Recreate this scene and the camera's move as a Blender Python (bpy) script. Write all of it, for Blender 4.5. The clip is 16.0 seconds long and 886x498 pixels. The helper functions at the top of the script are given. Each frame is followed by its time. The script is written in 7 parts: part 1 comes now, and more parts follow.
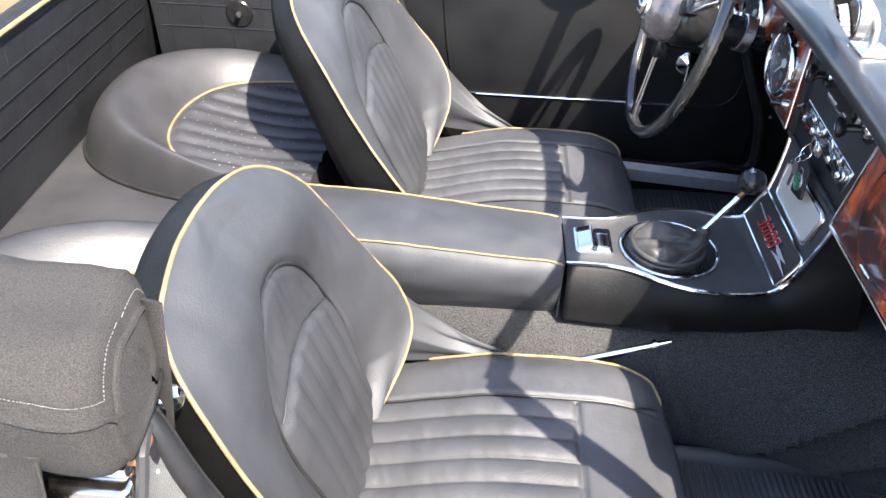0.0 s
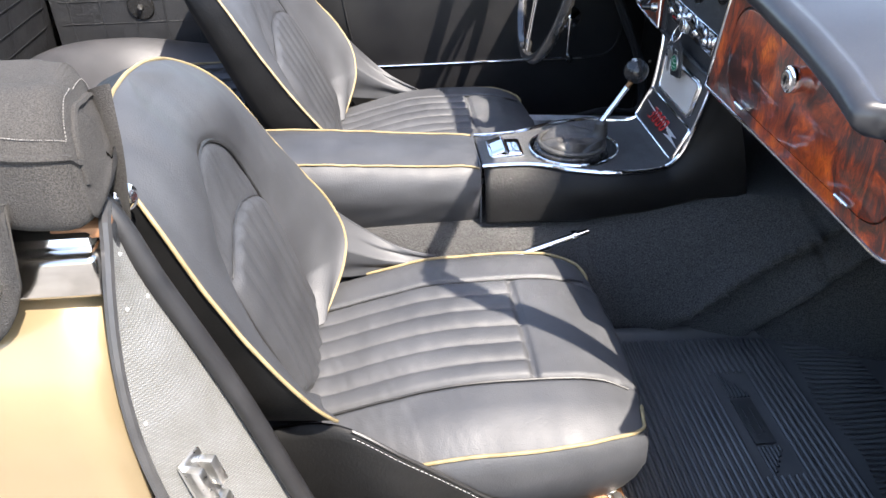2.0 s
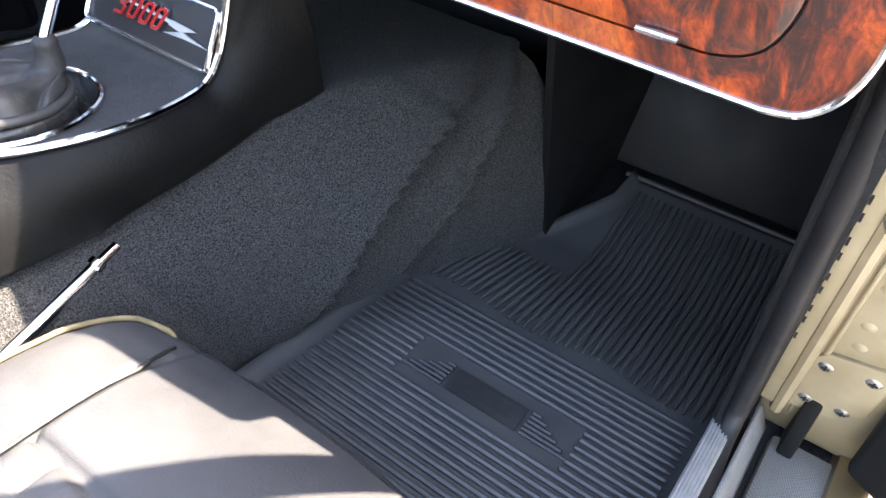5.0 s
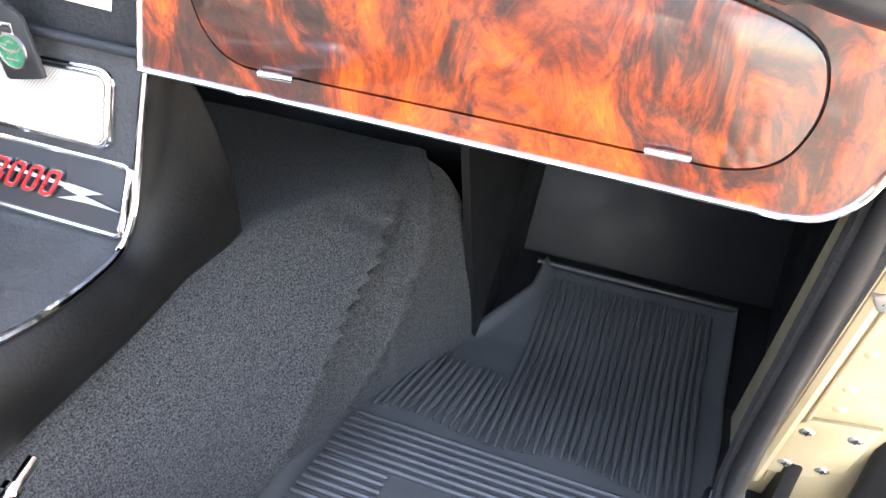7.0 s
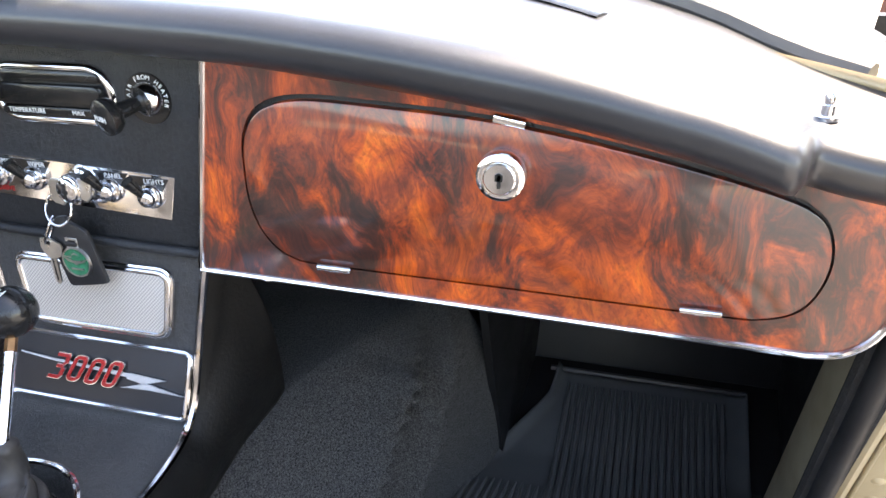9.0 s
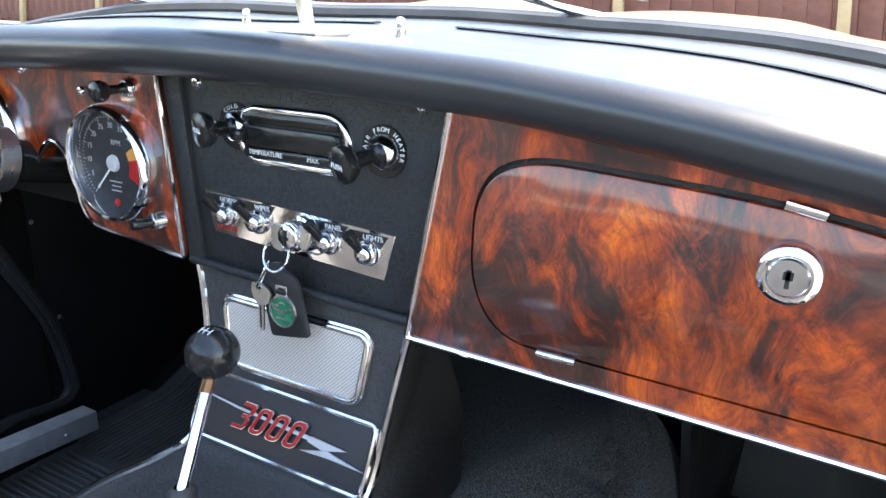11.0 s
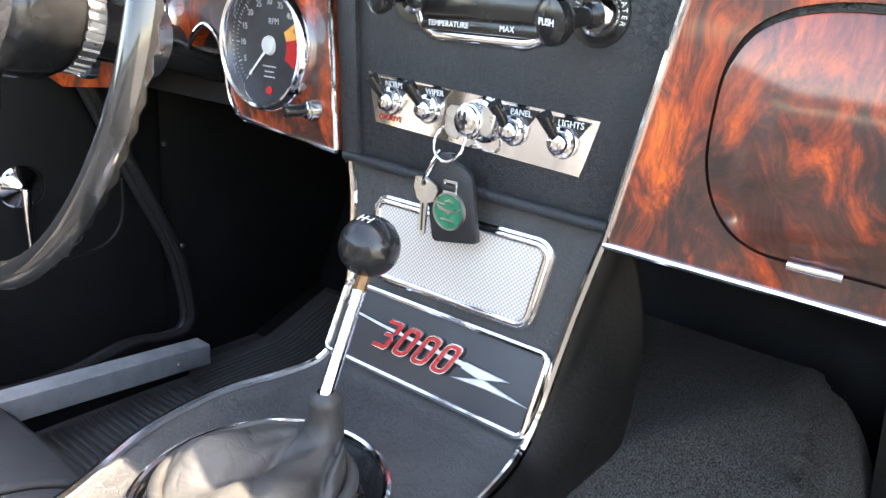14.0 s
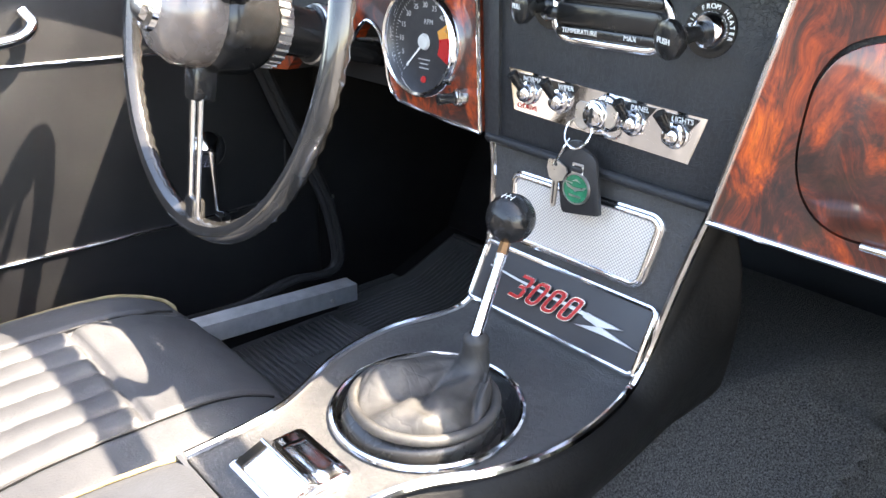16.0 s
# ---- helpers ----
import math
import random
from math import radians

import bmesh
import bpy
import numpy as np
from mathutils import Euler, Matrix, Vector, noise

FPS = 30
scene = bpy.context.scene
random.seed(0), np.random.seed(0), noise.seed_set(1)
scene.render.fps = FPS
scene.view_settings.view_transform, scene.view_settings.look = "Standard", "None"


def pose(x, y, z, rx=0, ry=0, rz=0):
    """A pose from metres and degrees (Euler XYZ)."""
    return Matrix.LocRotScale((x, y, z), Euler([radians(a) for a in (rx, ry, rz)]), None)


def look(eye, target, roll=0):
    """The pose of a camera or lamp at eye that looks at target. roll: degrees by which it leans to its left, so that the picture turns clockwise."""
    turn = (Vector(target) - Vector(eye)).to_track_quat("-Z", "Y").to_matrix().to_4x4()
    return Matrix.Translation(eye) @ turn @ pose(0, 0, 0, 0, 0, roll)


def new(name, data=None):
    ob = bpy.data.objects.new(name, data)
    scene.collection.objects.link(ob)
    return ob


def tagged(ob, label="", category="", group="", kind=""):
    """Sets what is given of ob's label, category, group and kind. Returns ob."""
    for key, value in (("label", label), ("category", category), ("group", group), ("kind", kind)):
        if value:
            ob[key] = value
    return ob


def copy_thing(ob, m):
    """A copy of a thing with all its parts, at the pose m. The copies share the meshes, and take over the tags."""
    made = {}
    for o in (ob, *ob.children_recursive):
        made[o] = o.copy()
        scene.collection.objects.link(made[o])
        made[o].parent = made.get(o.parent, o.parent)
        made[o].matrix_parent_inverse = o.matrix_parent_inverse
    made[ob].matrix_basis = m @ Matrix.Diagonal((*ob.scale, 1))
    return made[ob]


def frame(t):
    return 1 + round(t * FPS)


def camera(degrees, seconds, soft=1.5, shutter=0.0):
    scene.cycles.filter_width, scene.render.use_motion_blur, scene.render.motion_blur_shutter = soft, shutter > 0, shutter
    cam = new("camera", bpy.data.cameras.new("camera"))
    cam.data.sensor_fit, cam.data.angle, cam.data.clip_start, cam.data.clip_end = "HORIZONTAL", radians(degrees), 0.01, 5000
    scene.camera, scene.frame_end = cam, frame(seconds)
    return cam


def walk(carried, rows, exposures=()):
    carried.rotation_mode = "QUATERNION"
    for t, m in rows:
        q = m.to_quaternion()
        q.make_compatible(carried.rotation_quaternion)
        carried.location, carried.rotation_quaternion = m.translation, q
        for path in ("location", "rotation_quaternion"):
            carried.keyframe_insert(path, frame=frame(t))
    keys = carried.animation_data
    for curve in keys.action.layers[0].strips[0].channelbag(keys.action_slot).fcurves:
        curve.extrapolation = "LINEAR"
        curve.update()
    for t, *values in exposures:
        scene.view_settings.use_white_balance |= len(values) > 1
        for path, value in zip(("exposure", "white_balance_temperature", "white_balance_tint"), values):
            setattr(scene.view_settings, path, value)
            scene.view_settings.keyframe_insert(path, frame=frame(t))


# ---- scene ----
cam = camera(62.9, 16.0)
PATH = [
    (0, (-0.4764, -0.9280, 1.2498), (-0.5382, 0.3137, 0.2427), 2.05),
    (0.5, (-0.4936, -1.0260, 1.2139), (-0.5218, 0.2307, 0.2239), -0.09),
    (1, (-0.4822, -1.0840, 1.1684), (-0.4573, 0.1931, 0.2049), -0.84),
    (1.5, (-0.4810, -1.1100, 1.1274), (-0.4203, 0.1910, 0.1980), -1.11),
    (2, (-0.4833, -1.1200, 1.0942), (-0.3753, 0.1989, 0.1949), -0.98),
    (2.5, (-0.4909, -1.1280, 1.0668), (-0.3192, 0.1998, 0.1907), -0.73),
    (3, (-0.5193, -1.1190, 1.0543), (-0.1737, 0.1740, 0.1775), 0.89),
    (3.5, (-0.5280, -1.0040, 1.0108), (0.0513, 0.1702, 0.0912), 2.04),
    (4, (-0.4782, -0.8390, 0.9403), (0.2997, 0.1629, -0.0350), 2.86),
    (4.2, (-0.4561, -0.7820, 0.9184), (0.3845, 0.1478, -0.0760), 3.12),
    (6.3, (-0.3883, -0.4970, 0.8108), (0.8428, -0.0658, -0.1157), 7.16),
    (6.5, (-0.3891, -0.4900, 0.8258), (0.8613, -0.0628, -0.0763), 6.52),
    (7, (-0.4048, -0.4920, 0.8580), (0.8845, -0.0648, 0.0123), 4.35),
    (7.5, (-0.4134, -0.4820, 0.8886), (0.9175, -0.0700, 0.1020), 2.05),
    (8, (-0.4177, -0.4710, 0.9124), (0.9499, -0.0935, 0.1727), 0.33),
    (8.2, (-0.4221, -0.4650, 0.9192), (0.9583, -0.1035, 0.1954), -0.22),
    (10.3, (-0.4404, -0.4000, 0.9443), (0.9288, 0.1856, 0.3592), -0.21),
    (10.5, (-0.4318, -0.3940, 0.9337), (0.9249, 0.2436, 0.3744), 0.39),
    (11, (-0.4072, -0.3740, 0.9040), (0.9192, 0.3685, 0.4047), 1.67),
    (11.5, (-0.3772, -0.3330, 0.8845), (0.9282, 0.4829, 0.4483), 2.77),
    (12, (-0.3661, -0.2950, 0.8641), (0.9287, 0.5601, 0.4738), 3.52),
    (12.5, (-0.3617, -0.2870, 0.8383), (0.9259, 0.5857, 0.4636), 3.95),
    (13, (-0.3697, -0.2850, 0.8188), (0.9068, 0.5956, 0.4252), 4.18),
    (13.5, (-0.3792, -0.2860, 0.8083), (0.8752, 0.6053, 0.3701), 4.43),
    (14, (-0.3910, -0.2900, 0.8047), (0.8265, 0.6188, 0.3029), 4.42),
    (14.5, (-0.4089, -0.2990, 0.8027), (0.7620, 0.6379, 0.2448), 4.33),
    (15, (-0.4272, -0.3110, 0.8068), (0.6908, 0.6618, 0.2036), 3.76),
    (15.5, (-0.4482, -0.3250, 0.8267), (0.6198, 0.6853, 0.1954), 2.98),
    (16, (-0.4784, -0.3390, 0.8672), (0.5376, 0.7137, 0.2195), 1.90),
]
walk(cam, [(t, look(eye, target, roll)) for t, eye, target, roll in PATH],
     [(0, 2.3, 6900, 13), (3.0, 2.25, 7000, 13), (4.2, 2.6, 7600, 14), (6.3, 4.5, 8300, 16), (7.0, 4.45, 8700, 16), (8.2, 3.65, 8300, 15), (10.3, 2.75, 8000, 13),
      (11.5, 2.95, 6700, 8), (12.5, 3.1, 6450, 6), (13.0, 3.35, 7150, 8), (14.0, 3.6, 8300, 12), (16, 3.45, 8000, 13)])

# ---- world and sun ----
SUN_DIR = Vector((0.45, -0.49, 1.0)).normalized()
world = bpy.data.worlds.new("sky")
scene.world = world
world.use_nodes = True
wn = world.node_tree.nodes
sky = wn.new("ShaderNodeTexSky")
sky.sky_type = "NISHITA"
sky.sun_disc = False
sky.sun_elevation = math.asin(SUN_DIR.z)
sky.sun_rotation = math.atan2(SUN_DIR.x, SUN_DIR.y)
world.node_tree.links.new(sky.outputs[0], wn["Background"].inputs[0])
wn["Background"].inputs[1].default_value = 0.15
sun = new("sun", bpy.data.lights.new("sun", "SUN"))
sun.data.energy, sun.data.angle, sun.data.color = 4.0, radians(0.55), (1.0, 0.96, 0.9)
sun.matrix_world = look(SUN_DIR * 20, (0, 0, 0))


# ---- materials ----
def material(name, colour, rough=0.5, metal=0.0, coat=0.0):
    m = bpy.data.materials.new(name)
    m.use_nodes = True
    b = m.node_tree.nodes["Principled BSDF"]
    b.inputs["Base Color"].default_value = (*colour, 1)
    b.inputs["Roughness"].default_value = rough
    b.inputs["Metallic"].default_value = metal
    b.inputs["Coat Weight"].default_value = coat
    b.inputs["Coat Roughness"].default_value = 0.06
    return m


def node(m, kind, **settings):
    n = m.node_tree.nodes.new(kind)
    for key, value in settings.items():
        if key in n.inputs:
            n.inputs[key].default_value = value
    return n


def link(m, a, b):
    m.node_tree.links.new(a, b)


def coords(m, scale=(1, 1, 1)):
    tc = node(m, "ShaderNodeTexCoord")
    mp = node(m, "ShaderNodeMapping")
    mp.inputs["Scale"].default_value = scale
    link(m, tc.outputs["Object"], mp.inputs["Vector"])
    return mp.outputs["Vector"]


def noise_tex(m, vec, scale, detail=4.0, rough=0.55, distort=0.0):
    n = node(m, "ShaderNodeTexNoise", Scale=scale, Detail=detail, Roughness=rough, Distortion=distort)
    link(m, vec, n.inputs["Vector"])
    return n.outputs["Fac"]


def ramp(m, fac, stops):
    r = node(m, "ShaderNodeValToRGB")
    el = r.color_ramp.elements
    while len(el) < len(stops):
        el.new(0.5)
    for e, (p, c) in zip(el, stops):
        e.position, e.color = p, (*c, 1)
    link(m, fac, r.inputs["Fac"])
    return r.outputs["Color"]


def value_range(m, fac, lo, hi, a=0.0, b=1.0):
    r = node(m, "ShaderNodeMapRange")
    for i, v in enumerate((a, b, lo, hi)):
        r.inputs[1 + i].default_value = v
    link(m, fac, r.inputs[0])
    return r.outputs[0]


def bump(m, height, strength, distance, before=None):
    b = node(m, "ShaderNodeBump", Strength=strength, Distance=distance)
    link(m, height, b.inputs["Height"])
    if before:
        link(m, before, b.inputs["Normal"])
    return b.outputs["Normal"]


def bsdf(m):
    return m.node_tree.nodes["Principled BSDF"]


def surface(name, dark, light, rough=(0.4, 0.6), patch=14.0, grain=900.0, depth=0.0004, strength=0.4, metal=0.0, coat=0.0, cell=False, spread=(0.3, 0.7)):
    """A surface with broad patches in its colour and gloss and a fine grain in its relief."""
    m = material(name, light, 0.5, metal, coat)
    v = coords(m)
    broad = noise_tex(m, v, patch, 5.0)
    link(m, ramp(m, broad, ((spread[0], dark), (spread[1], light))), bsdf(m).inputs["Base Color"])
    link(m, value_range(m, noise_tex(m, v, patch * 2.3, 4.0), *rough, 0.3, 0.7), bsdf(m).inputs["Roughness"])
    if cell:
        vo = node(m, "ShaderNodeTexVoronoi", Scale=grain)
        link(m, v, vo.inputs["Vector"])
        h = vo.outputs["Distance"]
    else:
        h = noise_tex(m, v, grain, 3.0)
    link(m, bump(m, h, strength, depth), bsdf(m).inputs["Normal"])
    return m


def leather(name, dark, light, rough, crease=0.0012):
    """Worn hide: fine grain, soft creases, patches of polish."""
    m = surface(name, dark, light, rough, patch=9.0, grain=480.0, depth=0.0003, strength=0.5, cell=True)
    first = bsdf(m).inputs["Normal"].links[0].from_socket
    v = coords(m, (1, 1, 1))
    soft = noise_tex(m, v, 26.0, 6.0, 0.6, 1.8)
    second = bump(m, soft, 0.13, crease * 2, first)
    lines = noise_tex(m, v, 11.0, 3.0, 0.5, 2.5)
    tri = node(m, "ShaderNodeMath")
    tri.operation = "SUBTRACT"
    link(m, lines, tri.inputs[0])
    tri.inputs[1].default_value = 0.5
    fold = node(m, "ShaderNodeMath")
    fold.operation = "ABSOLUTE"
    link(m, tri.outputs[0], fold.inputs[0])
    crack = value_range(m, fold.outputs[0], 0.0, 1.0, 0.0, 0.012)
    bsdf(m).inputs["Specular IOR Level"].default_value = 0.60
    link(m, bump(m, crack, 0.12, crease * 0.6, second), bsdf(m).inputs["Normal"])
    return m


def crinkled(m, scale, depth):
    """Adds the fine crossed wrinkles of embossed vinyl to a surface."""
    first = bsdf(m).inputs["Normal"].links[0].from_socket
    last = first
    for stretch, turn in (((1, 0.45, 1), 0.5), ((1, 1, 0.45), -0.4)):
        turned = node(m, "ShaderNodeMapping")
        turned.inputs["Rotation"].default_value = (turn, 0, 0)
        turned.inputs["Scale"].default_value = stretch
        link(m, coords(m), turned.inputs["Vector"])
        lines = noise_tex(m, turned.outputs["Vector"], scale, 3.0, 0.55, 0.8)
        mid = node(m, "ShaderNodeMath")
        mid.operation = "SUBTRACT"
        link(m, lines, mid.inputs[0])
        mid.inputs[1].default_value = 0.5
        fold = node(m, "ShaderNodeMath")
        fold.operation = "ABSOLUTE"
        link(m, mid.outputs[0], fold.inputs[0])
        last = bump(m, value_range(m, fold.outputs[0], 0.0, 1.0, 0.0, 0.05), 0.55, depth, last)
    link(m, last, bsdf(m).inputs["Normal"])
    return m


def carpet_material(name, dark, light):
    m = surface(name, dark, light, (0.9, 1.0), patch=640.0, grain=520.0, depth=0.0035, strength=1.0, spread=(0.36, 0.66))
    bsdf(m).inputs["Specular IOR Level"].default_value = 0.1
    bsdf(m).inputs["Sheen Weight"].default_value = 0.08
    return m


def burr_wood():
    """Lacquered burr veneer: broad dark and orange clouds, swirling figure, fine pores."""
    m = material("burr_walnut", (0.2, 0.05, 0.02), 0.45, 0.0, 0.85)
    bsdf(m).inputs["Coat Roughness"].default_value = 0.09
    tc = node(m, "ShaderNodeTexCoord")
    mp = node(m, "ShaderNodeMapping")
    mp.inputs["Rotation"].default_value = (radians(38), 0, 0)
    mp.inputs["Scale"].default_value = (1, 1.35, 0.9)
    link(m, tc.outputs["Object"], mp.inputs["Vector"])
    v = mp.outputs["Vector"]
    warp = node(m, "ShaderNodeTexNoise", Scale=5.0, Detail=3.0, Roughness=0.5)
    link(m, v, warp.inputs["Vector"])
    add = node(m, "ShaderNodeVectorMath")
    add.operation = "MULTIPLY_ADD"
    link(m, warp.outputs["Color"], add.inputs[0])
    add.inputs[1].default_value = (0.22, 0.22, 0.22)
    link(m, v, add.inputs[2])
    swirl = noise_tex(m, add.outputs[0], 10.0, 10.0, 0.70, 1.3)
    base = ramp(m, swirl, ((0.35, (0.014, 0.004, 0.003)), (0.44, (0.085, 0.015, 0.006)), (0.51, (0.33, 0.040, 0.005)), (0.59, (0.64, 0.096, 0.004)), (0.70, (0.80, 0.190, 0.008))))
    cloud = ramp(m, noise_tex(m, v, 6.0, 4.0, 0.55, 1.2), ((0.34, (0.30, 0.22, 0.20)), (0.54, (1, 1, 1))))
    pores = ramp(m, noise_tex(m, add.outputs[0], 230.0, 5.0, 0.7, 0.4), ((0.32, (0.32, 0.25, 0.23)), (0.56, (1, 1, 1))))
    streak = node(m, "ShaderNodeMapping")
    streak.inputs["Scale"].default_value = (1, 1, 0.30)
    link(m, add.outputs[0], streak.inputs["Vector"])
    figure = ramp(m, noise_tex(m, streak.outputs["Vector"], 60.0, 8.0, 0.74, 0.9), ((0.38, (0.26, 0.19, 0.18)), (0.56, (1, 1, 1))))
    eyes = node(m, "ShaderNodeTexVoronoi", Scale=26.0, Randomness=1.0)
    link(m, add.outputs[0], eyes.inputs["Vector"])
    burr = ramp(m, eyes.outputs["Distance"], ((0.05, (0.25, 0.18, 0.16)), (0.22, (1, 1, 1))))
    last = base
    for layer, amount in ((cloud, 0.85), (figure, 0.62), (burr, 0.5), (pores, 0.60)):
        mix = node(m, "ShaderNodeMixRGB")
        mix.blend_type = "MULTIPLY"
        mix.inputs[0].default_value = amount
        link(m, last, mix.inputs[1])
        link(m, layer, mix.inputs[2])
        last = mix.outputs[0]
    link(m, last, bsdf(m).inputs["Base Color"])
    link(m, bump(m, noise_tex(m, v, 9.0, 2.0), 0.25, 0.003), bsdf(m).inputs["Coat Normal"])
    return m


LEATHER = leather("black_leather", (0.023, 0.024, 0.027), (0.042, 0.044, 0.048), (0.53, 0.63))
LEATHER_CENTRE = leather("black_pleated_leather", (0.031, 0.032, 0.035), (0.057, 0.058, 0.061), (0.57, 0.67), 0.002)
FOB_HIDE = leather("black_fob_leather", (0.008, 0.008, 0.009), (0.016, 0.016, 0.017), (0.42, 0.52))
REAR_HIDE = leather("black_vinyl_hide", (0.024, 0.024, 0.026), (0.046, 0.045, 0.047), (0.42, 0.54))
VINYL = crinkled(surface("black_grained_vinyl", (0.010, 0.0105, 0.012), (0.017, 0.018, 0.020), (0.40, 0.52), 18.0, 800.0, 0.0003, 0.5), 240.0, 0.0004)
DASH_PAD = surface("black_padded_vinyl", (0.014, 0.015, 0.018), (0.024, 0.025, 0.029), (0.30, 0.38), 8.0, 420.0, 0.0003, 0.25)
bsdf(DASH_PAD).inputs["Specular IOR Level"].default_value = 0.65
TRIM_CARD = surface("black_trim_panel", (0.006, 0.006, 0.007), (0.013, 0.013, 0.013), (0.42, 0.6), 7.0, 500.0, 0.0003, 0.4)
bsdf(TRIM_CARD).inputs["Specular IOR Level"].default_value = 0.32
# black vinyl of the console top, its colour lifted for the sky's sheen
CONSOLE_VINYL = crinkled(surface("sky_sheen_console_vinyl", (0.035, 0.035, 0.035), (0.056, 0.055, 0.054), (0.34, 0.46), 18.0, 700.0, 0.0004, 0.6), 220.0, 0.0005)
# black vinyl of shells and console sides, their shade put into the colour
SHADED_SIDE_VINYL = surface("shaded_matt_black_vinyl", (0.004, 0.004, 0.004), (0.008, 0.008, 0.008), (0.48, 0.6), 18.0, 260.0, 0.0007, 0.6)
bsdf(SHADED_SIDE_VINYL).inputs["Specular IOR Level"].default_value = 0.2
PIPING = surface("yellow_piping", (0.16, 0.122, 0.058), (0.27, 0.210, 0.108), (0.5, 0.65), 60.0, 700.0, 0.0006, 0.5)
SEAM = surface("black_seam_cord", (0.01, 0.01, 0.01), (0.02, 0.02, 0.02), (0.4, 0.5), 60.0)
CARPET = carpet_material("black_carpet", (0.012, 0.012, 0.012), (0.098, 0.097, 0.095))
RUBBER = surface("black_rubber", (0.03, 0.03, 0.031), (0.055, 0.054, 0.054), (0.30, 0.42), 22.0, 400.0, 0.0003, 0.3)
MAT_RUBBER = surface("worn_mat_rubber", (0.066, 0.066, 0.067), (0.088, 0.087, 0.086), (0.33, 0.40), 12.0, 400.0, 0.0002, 0.2)
BOOT = surface("smooth_rubber_boot", (0.016, 0.016, 0.016), (0.032, 0.031, 0.030), (0.20, 0.32), 26.0, 300.0, 0.0002, 0.2)
GAITER = crinkled(surface("worn_rubber_gaiter", (0.018, 0.0175, 0.017), (0.050, 0.048, 0.045), (0.50, 0.64), 40.0, 260.0, 0.0004, 0.4), 22.0, 0.0003)
CHROME = surface("chrome", (0.78, 0.78, 0.8), (0.86, 0.86, 0.87), (0.06, 0.14), 40.0, 60.0, 0.0001, 0.03, 1.0)
# chrome with a lowered base colour; on the capping it paints a dark reflection
DARK_CHROME = surface("darkened_chrome", (0.40, 0.38, 0.35), (0.55, 0.53, 0.50), (0.12, 0.24), 30.0, 60.0, 0.0002, 0.1, 1.0)
STEEL = surface("brushed_steel", (0.52, 0.51, 0.49), (0.70, 0.69, 0.66), (0.25, 0.4), 60.0, 300.0, 0.0002, 0.2, 1.0)
ALLOY = surface("aluminium_tread", (0.55, 0.56, 0.57), (0.72, 0.72, 0.73), (0.42, 0.58), 50.0, 250.0, 0.0004, 0.4, 0.7)
WOOD = burr_wood()
GOLD = surface("gold_metallic_paint", (0.26, 0.195, 0.105), (0.32, 0.245, 0.145), (0.34, 0.42), 3.0, 1500.0, 0.0001, 0.15, 0.5, 0.6)
GOLD_DULL = surface("gold_paint_dull", (0.38, 0.30, 0.18), (0.52, 0.43, 0.28), (0.32, 0.5), 12.0, 400.0, 0.0003, 0.3, 0.1)
BLACK_PLASTIC = surface("black_bakelite", (0.01, 0.01, 0.01), (0.016, 0.016, 0.016), (0.15, 0.28), 50.0, 200.0, 0.0001, 0.1)
SEAL_RUBBER = surface("dull_black_seal", (0.007, 0.007, 0.008), (0.016, 0.016, 0.017), (0.45, 0.6), 22.0, 400.0, 0.0003, 0.3)
DIAL_FACE = surface("black_dial_face", (0.012, 0.012, 0.014), (0.02, 0.02, 0.022), (0.5, 0.6), 60.0)
WHITE_PAINT = surface("white_marking", (0.75, 0.75, 0.73), (0.85, 0.85, 0.83), (0.5, 0.6), 60.0)
DOT_PAINT = surface("pale_perforation", (0.32, 0.32, 0.32), (0.45, 0.45, 0.44), (0.6, 0.7), 60.0)
HUB_PAINT = surface("pale_grey_hub", (0.42, 0.42, 0.40), (0.55, 0.55, 0.52), (0.4, 0.5), 60.0)
RED_PAINT = surface("red_enamel", (0.38, 0.012, 0.014), (0.48, 0.02, 0.02), (0.25, 0.35), 60.0)
GREEN_ENAMEL = surface("green_enamel", (0.01, 0.12, 0.06), (0.02, 0.2, 0.1), (0.2, 0.3), 120.0)
AMBER = surface("amber_marking", (0.6, 0.25, 0.04), (0.7, 0.32, 0.06), (0.5, 0.6), 60.0)
FELT = surface("black_felt_edging", (0.005, 0.005, 0.006), (0.014, 0.014, 0.014), (0.85, 1.0), 90.0, 700.0, 0.002, 0.8)
HOOD_CLOTH = surface("grey_black_mohair", (0.024, 0.023, 0.022), (0.060, 0.057, 0.054), (0.85, 1.0), 900.0, 700.0, 0.0012, 0.9)
bsdf(HOOD_CLOTH).inputs["Specular IOR Level"].default_value = 0.15


